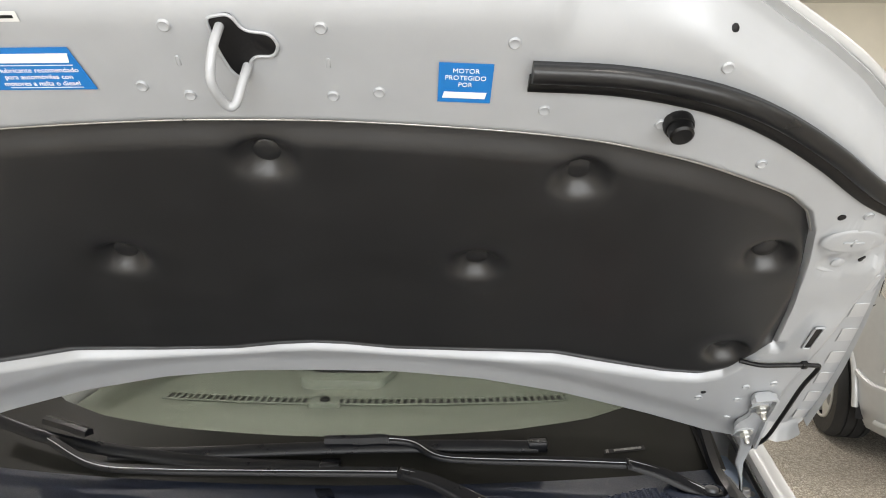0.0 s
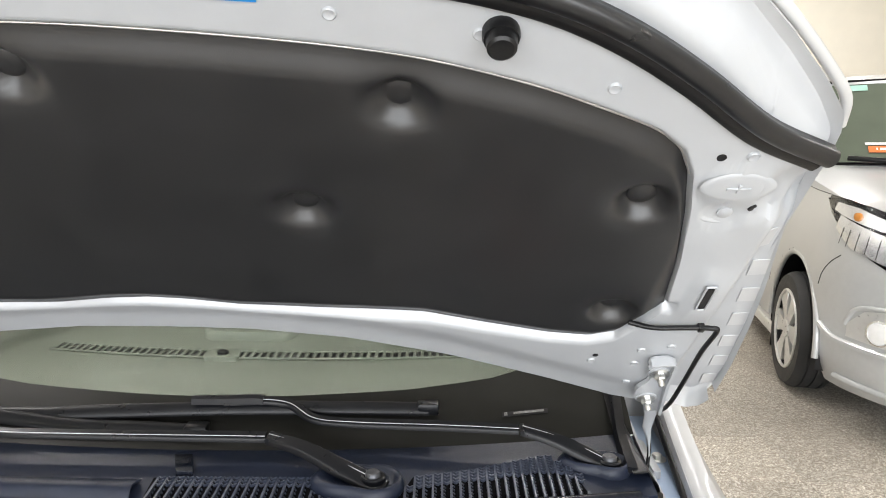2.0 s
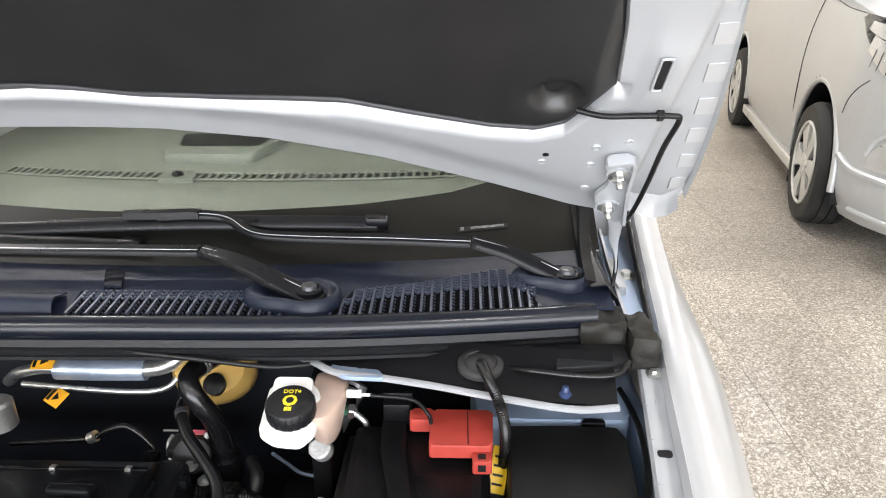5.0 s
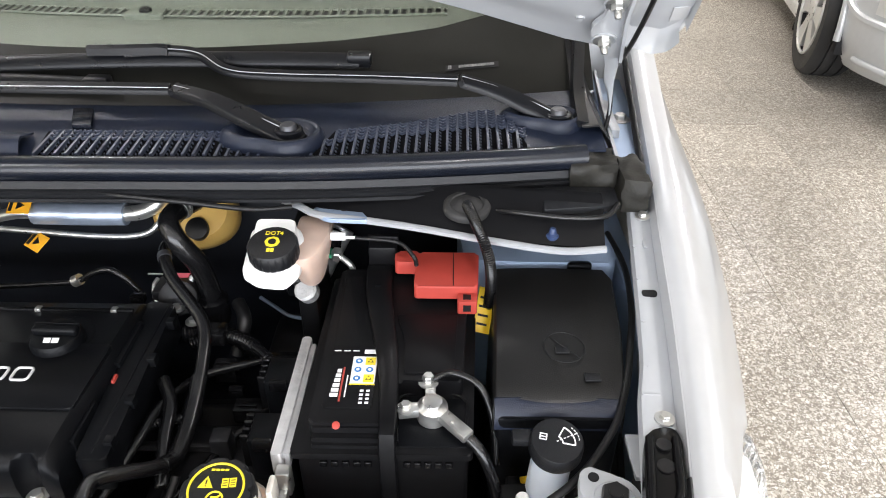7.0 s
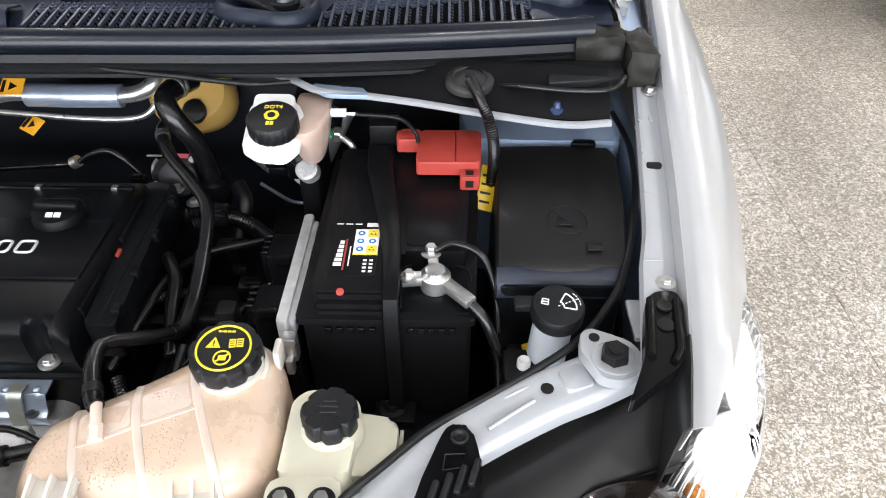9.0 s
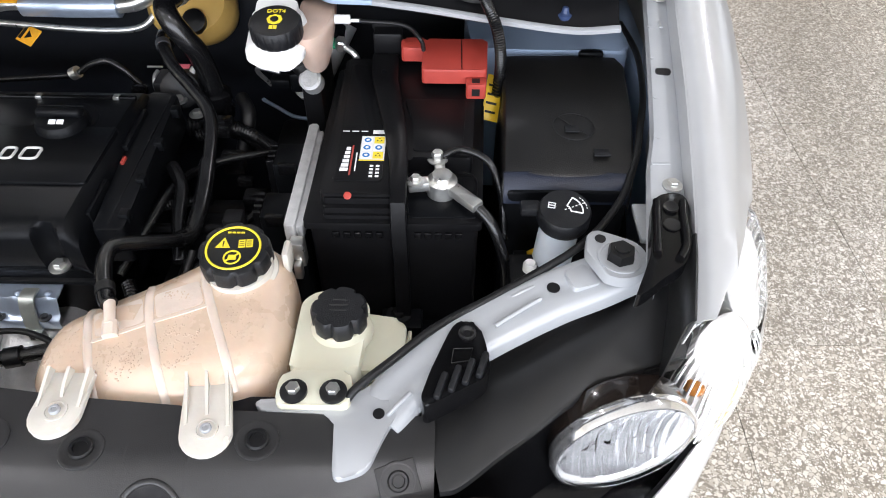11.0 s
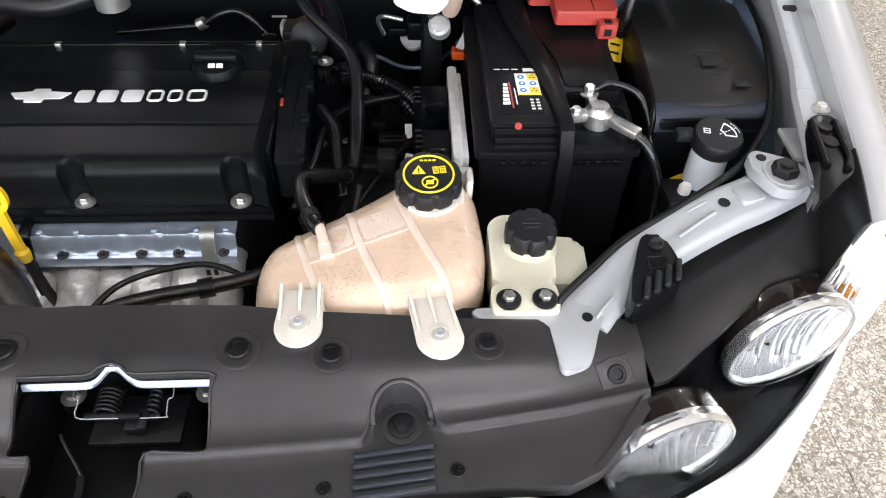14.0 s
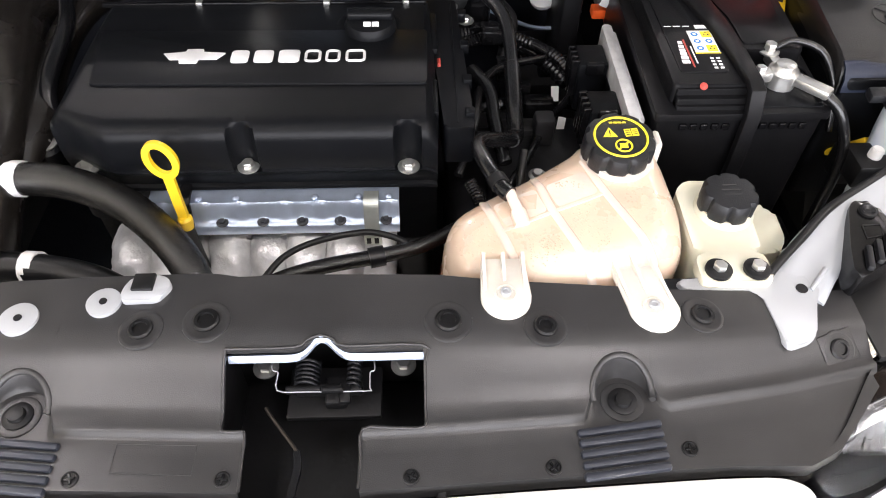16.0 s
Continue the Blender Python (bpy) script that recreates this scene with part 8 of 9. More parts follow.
part("rubber_stop", join(moved(lathe([(0.0145, 0), (0.0145, 0.007), (0.013, 0.011), (0.006, 0.011)], 6), Matrix.Translation((0.668, 0.716, 0.786)) @ Matrix.Rotation(0.3, 4, "Z")), moved(lathe([(0.007, 0.011), (0.007, 0.013), (0.005, 0.013)], 16), Matrix.Translation((0.668, 0.716, 0.786)))), RUBBER, sup, "black hexagonal rubber buffer")
part("rail_link", box(0.695, 0.74, 0.745, 0.80, 0.775, 0.782, 0.002), PRIMER, sup)
CLAMP = rounded([(0.506, 0.658), (0.518, 0.664), (0.530, 0.656), (0.535, 0.636), (0.539, 0.608), (0.532, 0.596), (0.480, 0.566), (0.476, 0.576), (0.484, 0.604), (0.500, 0.646)], 0.006)
clampb = part("black_clamp", prism(CLAMP, 0.722, 0.7515, 0.003), GLOSS, sup, "ribbed black plastic clamp", 50)
for k in range(4):
    part("fin", moved(box(-0.0032, 0.0032, -0.015, 0.013, -0.004, 0.0055, 0.0022), Matrix.Translation((0.494 + 0.0125 * k, 0.588 + 0.0075 * k, 0.7515)) @ Matrix.Rotation(-0.30, 4, "Z")), PLASTIC, clampb)
slot_ = [(0.505, 0.628, 0.7522), (0.503, 0.612, 0.7522), (0.520, 0.615, 0.7522), (0.523, 0.629, 0.7522), (0.505, 0.628, 0.7522)]
part("slot_rim", sweep(slot_, 0.0006, 1), FELT_GREY, clampb, "paler rim round the slot")
part("screw", moved(lathe([(0.0085, 0), (0.0085, 0.0025), (0.0065, 0.0035), (0.0035, 0.0010)], 18), Matrix.Translation((0.518, 0.646, 0.7515))), RUBBER, clampb)
for a, b in (((0.545, 0.655, 0.7530), (0.590, 0.683, 0.7605)), ((0.562, 0.688, 0.7560), (0.585, 0.699, 0.7600)), ((0.446, 0.573, 0.7245), (0.466, 0.594, 0.7300))):
    part("pressed_rib", sweep([a, tuple((Vector(a) + Vector(b)) / 2 + Vector((0, 0, 0.0006))), b], 0.0022, 5), PRIMER, sup)
stay = thing("black_bracket", "black stamped bracket between rail and headlamp", "bracket")
o = rounded([(0.702, 0.764), (0.714, 0.781), (0.737, 0.782), (0.74, 0.765), (0.729, 0.707), (0.719, 0.684), (0.694, 0.665), (0.675, 0.648), (0.664, 0.642), (0.688, 0.694)], 0.009, 5)
part("plate", prism(o, 0.796, 0.813, 0.005, 3), GLOSS, stay, "", 50)
part("rib", join(sweep([(0.708, 0.768, 0.814), (0.701, 0.729, 0.814), (0.694, 0.694, 0.814)], 0.0042, 6), sweep([(0.734, 0.767, 0.814), (0.728, 0.736, 0.814), (0.723, 0.707, 0.814), (0.713, 0.688, 0.814)], 0.0042, 6)), GLOSS, stay, "", 60)
part("hole", moved(lathe([(0.0085, 0), (0.0085, 0.0012), (0.006, 0.0014)], 20), Matrix.Translation((0.716, 0.734, 0.8132))), DARK, stay, "round hole")
part("screw", moved(lathe([(0.0075, 0), (0.0075, 0.002), (0.004, 0.001)], 18), Matrix.Translation((0.72, 0.759, 0.8132))), RUBBER, stay)

# headlamp
hl = thing("headlamp", "twin round headlamp with chrome rims and black housing", "headlamp")
RC = [(0.480, 0.577, 0.706), (0.505, 0.590, 0.710), (0.535, 0.610, 0.714), (0.567, 0.631, 0.717), (0.599, 0.650, 0.721), (0.666, 0.690, 0.731), (0.705, 0.725, 0.742), (0.722, 0.758, 0.756), (0.742, 0.80, 0.772)]
FC = [(0.494, 0.510, 0.706), (0.507, 0.512, 0.707), (0.522, 0.522, 0.708), (0.545, 0.541, 0.709), (0.578, 0.566, 0.710), (0.615, 0.595, 0.711), (0.655, 0.620, 0.711), (0.697, 0.639, 0.711), (0.738, 0.654, 0.711)]
ra, fa = spline(RC, 6), spline(FC, 6)
top_rows = []
for a, b in zip(ra, fa):
    top_rows.append([a + Vector((-0.010, 0.034, -0.016)), a + Vector((-0.006, 0.018, -0.009)), a] + [a.lerp(b, k) + Vector((0, 0, 0.006 * math.sin(math.pi * k))) for k in (0.1, 0.3, 0.5, 0.7, 0.9, 0.96)] + [b + Vector((0, 0.001, 0.0)), b + Vector((0, 0, -0.004)), b + Vector((0, 0.003, -0.010))])
part("top_cover", sheet(top_rows, 0.003), LAMP_COVER, hl, "matt charcoal top cover")
part("corner_filler", prism(rounded([(0.690, 0.636), (0.735, 0.650), (0.755, 0.685), (0.765, 0.76), (0.720, 0.76), (0.69, 0.70)], 0.006), 0.694, 0.7055, 0.002), LAMP_COVER, hl)
part("cover_wall", sheet([[(cx(y) - 0.018, y, 0.706 + 0.2 * (y - 0.65)), (cx(y) - 0.0165, y, 0.735 + 0.2 * (y - 0.65)), (cx(y) - 0.015, y, cz(y) - 0.036), (cx(y) - 0.0135, y, cz(y) - 0.010), (cx(y) - 0.0085, y, cz(y) - 0.003)] for y in np.linspace(0.628, 0.72, 11)], 0.002, (1, 0, -0.4)), LAMP_COVER, hl)
part("screw", moved(lathe([(0.0065, 0), (0.0065, 0.002), (0.003, 0.001)], 16), Matrix.Translation((0.737, 0.729, 0.742))), RUBBER, hl)
FB = [(0.396, 0.424, 0.694), (0.43, 0.440, 0.700), (0.494, 0.513, 0.702), (0.545, 0.545, 0.702), (0.615, 0.598, 0.702), (0.697, 0.642, 0.702), (0.742, 0.656, 0.702)]
BB = [(0.402, 0.404, 0.672), (0.43, 0.408, 0.645), (0.50, 0.432, 0.615), (0.603, 0.484, 0.597), (0.68, 0.540, 0.595), (0.735, 0.590, 0.598), (0.775, 0.635, 0.610)]
f2, b2 = spline(FB, 6), spline(BB, 6)
part("housing", sheet([[a, a + Vector((0, 0.003, -0.02)), a + Vector((0.002, 0.004, -0.05)), a.lerp(b, 0.5) + Vector((-0.002, 0.036, -0.060)), a.lerp(b, 0.8) + Vector((-0.002, 0.020, -0.046)), b + Vector((0, 0.005, -0.016)), b, b + Vector((0.006, -0.014, -0.040)), b + Vector((0.008, -0.016, -0.090))] for a, b in zip(f2, b2)], 0.003), GLOSS, hl, "glossy black lamp housing")


# glossy black barrel; its brown reflection is put into the base colour
BARREL = mat("black lamp barrel with painted brown reflection", (0.014, 0.010, 0.008), 0.16, 0, 0.1, 30, coat=0.4)
RIMCHROME = mat("bright lamp rim", (0.88, 0.88, 0.89), 0.10, 0.9, 0.05, 40)


def fluted(r, pitch, depth, seed):
    """A shallow mirror bowl of upright flutes, each broken into slightly turned facets."""
    rg = random.Random(seed)
    bm = bmesh.new()
    n = int(r / pitch) + 1
    for i in range(-n, n):
        x0 = i * pitch
        y = -r + rg.uniform(-0.02, 0)
        while y < r:
            y1 = y + rg.uniform(0.020, 0.040)
            tilt, lift, roll_ = rg.uniform(-0.16, 0.16), rg.uniform(0, 0.002), rg.uniform(-0.12, 0.12)
            grid = []
            for a in range(6):
                u = a / 5
                col = []
                for b in range(5):
                    px, py = x0 + pitch * u, y + (y1 - y) * b / 4
                    q = min(1.0, math.hypot(px, py) / r)
                    k = math.hypot(px, py) / r
                    if k > 1:
                        px, py = px / k, py / k
                    col.append(bm.verts.new((px, py, -depth * (1 - q * q) + lift + (0.0032 * (1 - (2 * u - 1) ** 2) + tilt * (py - (y + y1) / 2) * 0.5 + roll_ * pitch * (u - 0.5)) * (1 - q ** 6))))
                grid.append(col)
            for a in range(5):
                for b in range(4):
                    f = (grid[a][b], grid[a + 1][b], grid[a + 1][b + 1], grid[a][b + 1])
                    c = sum((v.co for v in f), Vector()) / 4
                    if c.xy.length < r * 0.999 and max((f[0].co - f[2].co).length, (f[1].co - f[3].co).length) > 0.0015:
                        bm.faces.new(f)
            y = y1
    bmesh.ops.delete(bm, geom=[v for v in bm.verts if not v.link_faces], context="VERTS")
    return bm


def lamp_unit(name, c, axis, r, label):
    m = along(axis, c, (0.974, 0.227, 0))
    u = part(name, moved(lathe([(r * 0.30, -0.041), (r * 0.95, -0.040), (r * 0.985, -0.036), (r * 0.99, -0.010)], 48, None, False), m), BARREL, hl, label)
    part("chrome_rim", moved(lathe([(r * 0.985, -0.016), (r * 1.015, -0.014), (r * 1.018, -0.009), (r * 1.028, -0.008), (r * 1.028, -0.004), (r * 1.0, 0.001), (r * 0.965, 0.001), (r * 0.95, -0.004), (r * 0.95, -0.010)], 64, None, False), m), RIMCHROME, u, "polished chrome rim")
    part("reflector_wall", moved(lathe([(r * 0.955, -0.012), (r * 0.945, -0.002), (r * 0.90, -0.010), (r * 0.84, -0.016), (r * 0.82, -0.02)], 64, None, False), m), REFLECTOR, u, "bright metallised wall of the reflector")
    part("fluted_reflector", moved(fluted(r * 0.90, 0.0088, 0.020, int(r * 1e4)), m @ Matrix.Translation((0, 0, -0.007))), FLUTE, u, "fluted mirror-bright reflector", 25)
    part("lens", moved(lathe([(r * 0.965, -0.002), (r * 0.955, 0.003), (r * 0.85, 0.008), (r * 0.6, 0.012), (r * 0.3, 0.014), (0.0004, 0.0145), (0.0004, 0.012), (r * 0.3, 0.0115), (r * 0.6, 0.0095), (r * 0.84, 0.0055), (r * 0.935, 0.001), (r * 0.945, -0.002)], 48, None, False), m), LENS, u, "clear domed lens").visible_shadow = False
    return u


lamp_unit("outer_lamp", (0.6755, 0.5819, 0.6534), (0.2275, -0.9737, -0.016), 0.0738, "round outer lamp")
lamp_unit("inner_lamp", (0.5160, 0.4670, 0.6361), (0.2343, -0.9721, 0.0125), 0.0679, "round inner lamp")
CL = [(0.731, 0.664), (0.754, 0.696), (0.792, 0.745), (0.816, 0.808), (0.836, 0.845), (0.850, 0.840), (0.856, 0.800), (0.846, 0.735), (0.824, 0.672), (0.796, 0.630), (0.766, 0.612), (0.745, 0.618), (0.726, 0.638)]
cl_ = rounded(CL, 0.012, 3)
cl_ = [tuple(Vector(cl_[k]).lerp(Vector(cl_[(k + 1) % len(cl_)]), t)) for k in range(len(cl_)) for t in (0, 0.25, 0.5, 0.75)]


def corner_ring(inset, z, ripple=0.0):
    c = Vector((0.800, 0.71))
    out = []
    for k, p in enumerate(cl_):
        d = Vector(p) - c
        i_ = min(inset + ripple * abs((k / 3.0) % 2 - 1), 0.96 * d.length)
        q = c + d * (1 - i_ / d.length)
        out.append((q.x, q.y, z + (q.y - 0.66) * 0.24))
    return out


part("corner_reflector", loft([corner_ring(0.012, 0.590), corner_ring(0.010, 0.62, 0.003), corner_ring(0.010, 0.655, 0.004), corner_ring(0.014, 0.680, 0.004), corner_ring(0.022, 0.692, 0.003), corner_ring(0.030, 0.697, 0.002), corner_ring(0.5, 0.698)]), CORNER, hl, "bright ribbed corner reflector", 25)
for k in range(4):
    a = [(0.776 + 0.014 * q, 0.6185 + 0.012 * q + 0.006 * q * q, 0.618 + 0.017 * k + 0.006 * q) for q in (0, 1, 2, 3, 4)]
    part("amber_line", sweep(a, 0.0012, 4), PALE_AMBER, hl, "thin amber line in the corner lamp")
part("amber_bulb", moved(lathe([(0.003, -0.014), (0.008, -0.008), (0.0095, 0.0), (0.0075, 0.007), (0.003, 0.011)], 20), along((0.3, -0.7, 0.5), (0.752, 0.640, 0.676))), AMBER, hl, "orange indicator bulb in the corner lamp")
for k in range(3, len(cl_) - 2, 5):
    rib_ = [corner_ring(0.004, z)[k] for z in (0.615, 0.65, 0.682)] + [corner_ring(0.016, 0.700)[k]]
    part("reflector_rib", sweep(rib_, 0.0008 if k % 2 else 0.0014, 4), REFLECTOR, hl, "thin upright rib of the corner lamp")
part("corner_lens", loft([corner_ring(0.006, 0.585), corner_ring(0.0, 0.61), corner_ring(-0.003, 0.65), corner_ring(0.0, 0.69), corner_ring(0.010, 0.707), corner_ring(0.024, 0.714)]), LENS, hl, "clear corner lamp lens").visible_shadow = False

copy_thing(hl, Matrix.Diagonal((-1, 1, 1, 1)))

# bumper and grille
EDGE = [(-0.862, 0.84, 0.62), (-0.845, 0.75, 0.605), (-0.815, 0.680, 0.600), (-0.775, 0.626, 0.604), (-0.735, 0.582, 0.598), (-0.68, 0.532, 0.596), (-0.603, 0.476, 0.598), (-0.50, 0.424, 0.616), (-0.44, 0.398, 0.645), (-0.412, 0.394, 0.668), (-0.39, 0.404, 0.690), (-0.19, 0.402, 0.700), (0.0, 0.395, 0.700), (0.19, 0.402, 0.699), (0.345, 0.408, 0.697), (0.39, 0.404, 0.690), (0.412, 0.394, 0.668), (0.44, 0.398, 0.645), (0.50, 0.424, 0.616), (0.603, 0.476, 0.598), (0.68, 0.532, 0.596), (0.735, 0.582, 0.598), (0.775, 0.626, 0.604), (0.815, 0.680, 0.600), (0.845, 0.75, 0.605), (0.862, 0.84, 0.62)]
el = spline(EDGE, 5)
brow = []
for i, p in enumerate(el):
    t = el[min(i + 1, len(el) - 1)] - el[max(i - 1, 0)]
    n = Vector((t.y, -t.x, 0)).normalized()
    if n.y > 0.6:
        n = -n
    wide = interp([(0.40, 1.0), (0.45, 0.62), (0.60, 0.46), (0.70, 0.25), (0.80, 0.16)], abs(p.x))
    brow.append([p + Vector((0, 0.004, -0.014)), p, p + n * 0.006 * wide + Vector((0, 0, 0.002)), p + n * 0.035 * wide + Vector((0, 0, -0.004)), p + n * 0.075 * wide + Vector((0, 0, -0.022)), p + n * 0.10 * wide + Vector((0, 0, -0.06)), p + n * 0.11 * wide + Vector((0, 0, -0.14)), p + n * 0.10 * wide + Vector((0, 0, -0.28)), p + n * 0.05 * wide + Vector((0, 0, -0.40))])
part("bumper", sheet(brow, 0.003, (0, 0, -1)), WHITE_PAINT, car, "pale silver front bumper skin")


def wheel(parent, m, r, w, spokes):
    t = part("wheel", moved(lathe([(r * 0.66, -w / 2), (r * 0.92, -w / 2), (r * 0.985, -w * 0.38), (r, -w * 0.28), (r * 0.975, -w * 0.27), (r * 0.975, -w * 0.23), (r, -w * 0.22), (r, -w * 0.03), (r * 0.975, -w * 0.02), (r * 0.975, w * 0.02), (r, w * 0.03), (r, w * 0.22), (r * 0.975, w * 0.23), (r * 0.975, w * 0.27), (r, w * 0.28), (r * 0.985, w * 0.38), (r * 0.93, w / 2), (r * 0.80, w / 2 + 0.004), (r * 0.68, w / 2 - 0.006), (r * 0.66, w / 2 - 0.03)], 64), m), TYRE, parent, "black tyre on a silver wheel")
    part("rim_dish", moved(lathe([(r * 0.64, -w * 0.3), (r * 0.685, w / 2 - 0.004), (r * 0.655, w / 2 - 0.008), (r * 0.62, w / 2 - 0.05), (r * 0.12, w / 2 - 0.06)], 48), m), DARK, t)
    part("rim_lip", moved(sweep([(r * 0.665 * math.cos(a), r * 0.665 * math.sin(a), w / 2 - 0.004) for a in np.linspace(0, 2 * math.pi, 49)], 0.009, 1), m), RIM, t)
    for k in range(spokes):
        a = 2 * math.pi * k / spokes
        pts = [(0.02, -0.05), (0.14, -0.10), (0.30, -0.135), (0.47, -0.17), (0.60, -0.25), (0.648, -0.20), (0.655, 0.0), (0.648, 0.20), (0.60, 0.25), (0.47, 0.17), (0.30, 0.135), (0.14, 0.10), (0.02, 0.05)]
        o = [(r * p, r * q * 0.86) for p, q in pts]
        part("spoke", moved(prism(rounded(o, 0.008, 2), w / 2 - 0.03, w / 2 - 0.006, 0.006, 2), m @ Matrix.Rotation(a, 4, "Z")), RIM, t)
    part("hub_cap", moved(lathe([(r * 0.16, w / 2 - 0.03), (r * 0.16, w / 2 - 0.002), (r * 0.12, w / 2 + 0.002), (r * 0.04, w / 2 + 0.003)], 32), m), RIM, t)
    return t


for x, y in ((0.735, 1.12), (-0.735, 1.12), (0.735, 3.65), (-0.735, 3.65)):
    wheel(car, along((1 if x > 0 else -1, 0, 0), (x, y, 0.33)), 0.33, 0.19, 7)


# ---- second silver car, parked beside ----
van = thing("parked_car", "silver compact people carrier parked beside, on six-spoke wheels", "car")
VM = Matrix.Translation((2.44, 4.0, 0)) @ Matrix(((-0.978, -0.208, 0, 0), (0.208, -0.978, 0, 0), (0, 0, 1, 0), (0, 0, 0, 1)))
WIDE = -0.92
HALF = [(0.005, -3.3), (0.02, -2.6), (0.03, -1.5), (0.03, -0.6), (0.03, -0.1), (0.028, 0.2), (0.016, 0.36), (-0.028, 0.50), (-0.095, 0.62), (-0.19, 0.74), (-0.32, 0.83), (-0.54, 0.90), (WIDE, 0.94)]
line = spline([(a, b, 0) for a, b in HALF], 12)
full = [(p.x, p.y) for p in line] + [(2 * WIDE - p.x, p.y) for p in line[-2::-1]]


def van_top(u, f):
    if f < -0.62:
        return 1.24
    z = interp([(-0.62, 1.245), (-0.2, 1.20), (0.2, 1.155), (0.45, 1.125), (0.7, 1.07), (0.85, 1.02), (0.95, 0.99)], f)
    return z


def van_inset(z, top):
    k = z / top
    return 0.085 * max(0, (k - 0.58) / 0.42) ** 2.4 + 0.10 * max(0, (0.40 - k) / 0.25) ** 2.6


def van_point(i, z, out=0.0):
    u, f = full[i]
    a, b = full[max(i - 1, 0)], full[min(i + 1, len(full) - 1)]
    t = Vector((b[0] - a[0], b[1] - a[1])).normalized()
    n = Vector((-t.y, t.x))
    if n.dot(Vector((u - WIDE, f + 0.8))) < 0:
        n = -n
    q = Vector((u, f)) + n * (out - van_inset(z, van_top(u, f)))
    return VM @ Vector((q.x, q.y, z))


NZ = 44
levels = []
for i, (u, f) in enumerate(full):
    top = van_top(u, f)
    levels.append([0.20 + (top - 0.20) * k / NZ for k in range(NZ + 1)])


def near_wheel(i, j):
    u, f = full[i]
    z = levels[i][j]
    for wf in (-0.05, -2.62):
        if math.hypot(f - wf, z - 0.345) < 0.455:
            return True
    return False


part("body", sheet([[van_point(i, z) for z in levels[i]] for i in range(len(full))], 0.0, (0, 0, -1), lambda i, j: near_wheel(i, j) and near_wheel(min(i + 1, len(full) - 1), j)), VAN_PAINT, van, "glossy silver body side and front")
for side in (1, -1):
    for wf in (-0.05, -2.62):
        arch = [VM @ Vector((0.016 if side > 0 else 2 * WIDE - 0.016, wf + 0.45 * math.cos(a), 0.345 + 0.45 * math.sin(a))) for a in np.linspace(-0.05, math.pi + 0.05, 25)]
        part("arch_lip", sweep(arch, 0.017, 2), VAN_PAINT, van)
        liner = [[VM @ Vector((u_ if side > 0 else 2 * WIDE - u_, wf + 0.455 * math.cos(a), 0.345 + 0.455 * math.sin(a))) for u_ in (0.01, -0.28)] for a in np.linspace(-0.2, math.pi + 0.2, 25)]
        part("arch_liner", sheet(liner, 0.004, (0, 0, 1)), DARK, van)
        turn_ = -0.02 if wf > -1 else 0.0
        wm_ = VM @ along((side, side * turn_, 0), (-0.075 if side > 0 else 2 * WIDE + 0.075, wf - 0.05, 0.335))
        wheel(van, wm_, 0.335, 0.215, 6)
        if side > 0:
            part("mud_flap", moved(box(-0.16, 0.012, -0.012, 0.0, 0.12, 0.52, 0.006), VM @ Matrix.Translation((0.0, wf - 0.40, 0))), RUBBER, van)
    part("sill", moved(box(-0.06, 0.022, -2.2, -0.42, 0.20, 0.27, 0.012, 3), VM if side > 0 else VM @ Matrix.Translation((2 * WIDE + 0.04, 0, 0))), RIM, van)
part("underbody", moved(box(2 * WIDE + 0.30, -0.30, -3.2, 0.75, 0.18, 0.6, 0.02), VM), DARK, van)
# bonnet, windscreen, roof
cols = []
front_i = [i for i in range(len(full)) if full[i][1] > -0.62]
half_n = len(front_i) // 2
for k in range(half_n + 1):
    a, b = van_point(front_i[k], van_top(*full[front_i[k]])), van_point(front_i[-1 - k], van_top(*full[front_i[-1 - k]]))
    cols.append([a.lerp(b, t) + Vector((0, 0, 0.05 * math.sin(math.pi * t) ** 0.6)) for t in np.linspace(0, 1, 17)])
part("bonnet", sheet(cols, 0.004), VAN_PAINT, van, "silver bonnet")
bl, br_ = (-0.24, -0.58, 1.262), (-0.37, -1.22, 1.79)


def glass_pt(t, k):
    a = Vector(bl).lerp(Vector(br_), k)
    u = a.x + (2 * WIDE - 2 * a.x) * t
    return VM @ Vector((u, a.y + 0.16 * math.sin(math.pi * t), a.z + 0.02 * math.sin(math.pi * t)))


vg = mat("dark green car glass", (0.10, 0.12, 0.09), 0.03, 0, 0.1, 5)
ws_ = part("windscreen", sheet([[glass_pt(t, k) for k in np.linspace(0, 1, 7)] for t in np.linspace(0, 1, 17)], 0.004), vg, van, "dark reflective windscreen")
part("screen_border", join(sweep([glass_pt(0, k) for k in (0, 0.3, 0.6, 1.0)], 0.022, 5), sweep([glass_pt(t, 0.0) for t in np.linspace(0, 1, 7)], 0.020, 4), sweep([glass_pt(t, 1.0) for t in np.linspace(0, 1, 7)], 0.016, 4)), GLOSS, ws_)


def on_glass(t0, t1, k0, k1, material, name, label=""):
    return part(name, sheet([[glass_pt(t, k) + Vector((-0.003, -0.008, 0.003)) for k in (k0, (k0 + k1) / 2, k1)] for t in np.linspace(t0, t1, 4)], 0.001), material, ws_, label)


on_glass(0.10, 0.20, 0.88, 0.95, mat("pale green sticker", (0.35, 0.6, 0.5), 0.4), "sticker", "pale green strip sticker")
on_glass(0.16, 0.28, 0.14, 0.21, mat("orange sticker", (0.75, 0.18, 0.05), 0.4), "sticker", "orange red sticker with pale bars")
on_glass(0.15, 0.28, 0.225, 0.25, WHITE_PLASTIC, "sticker", "narrow white sticker")
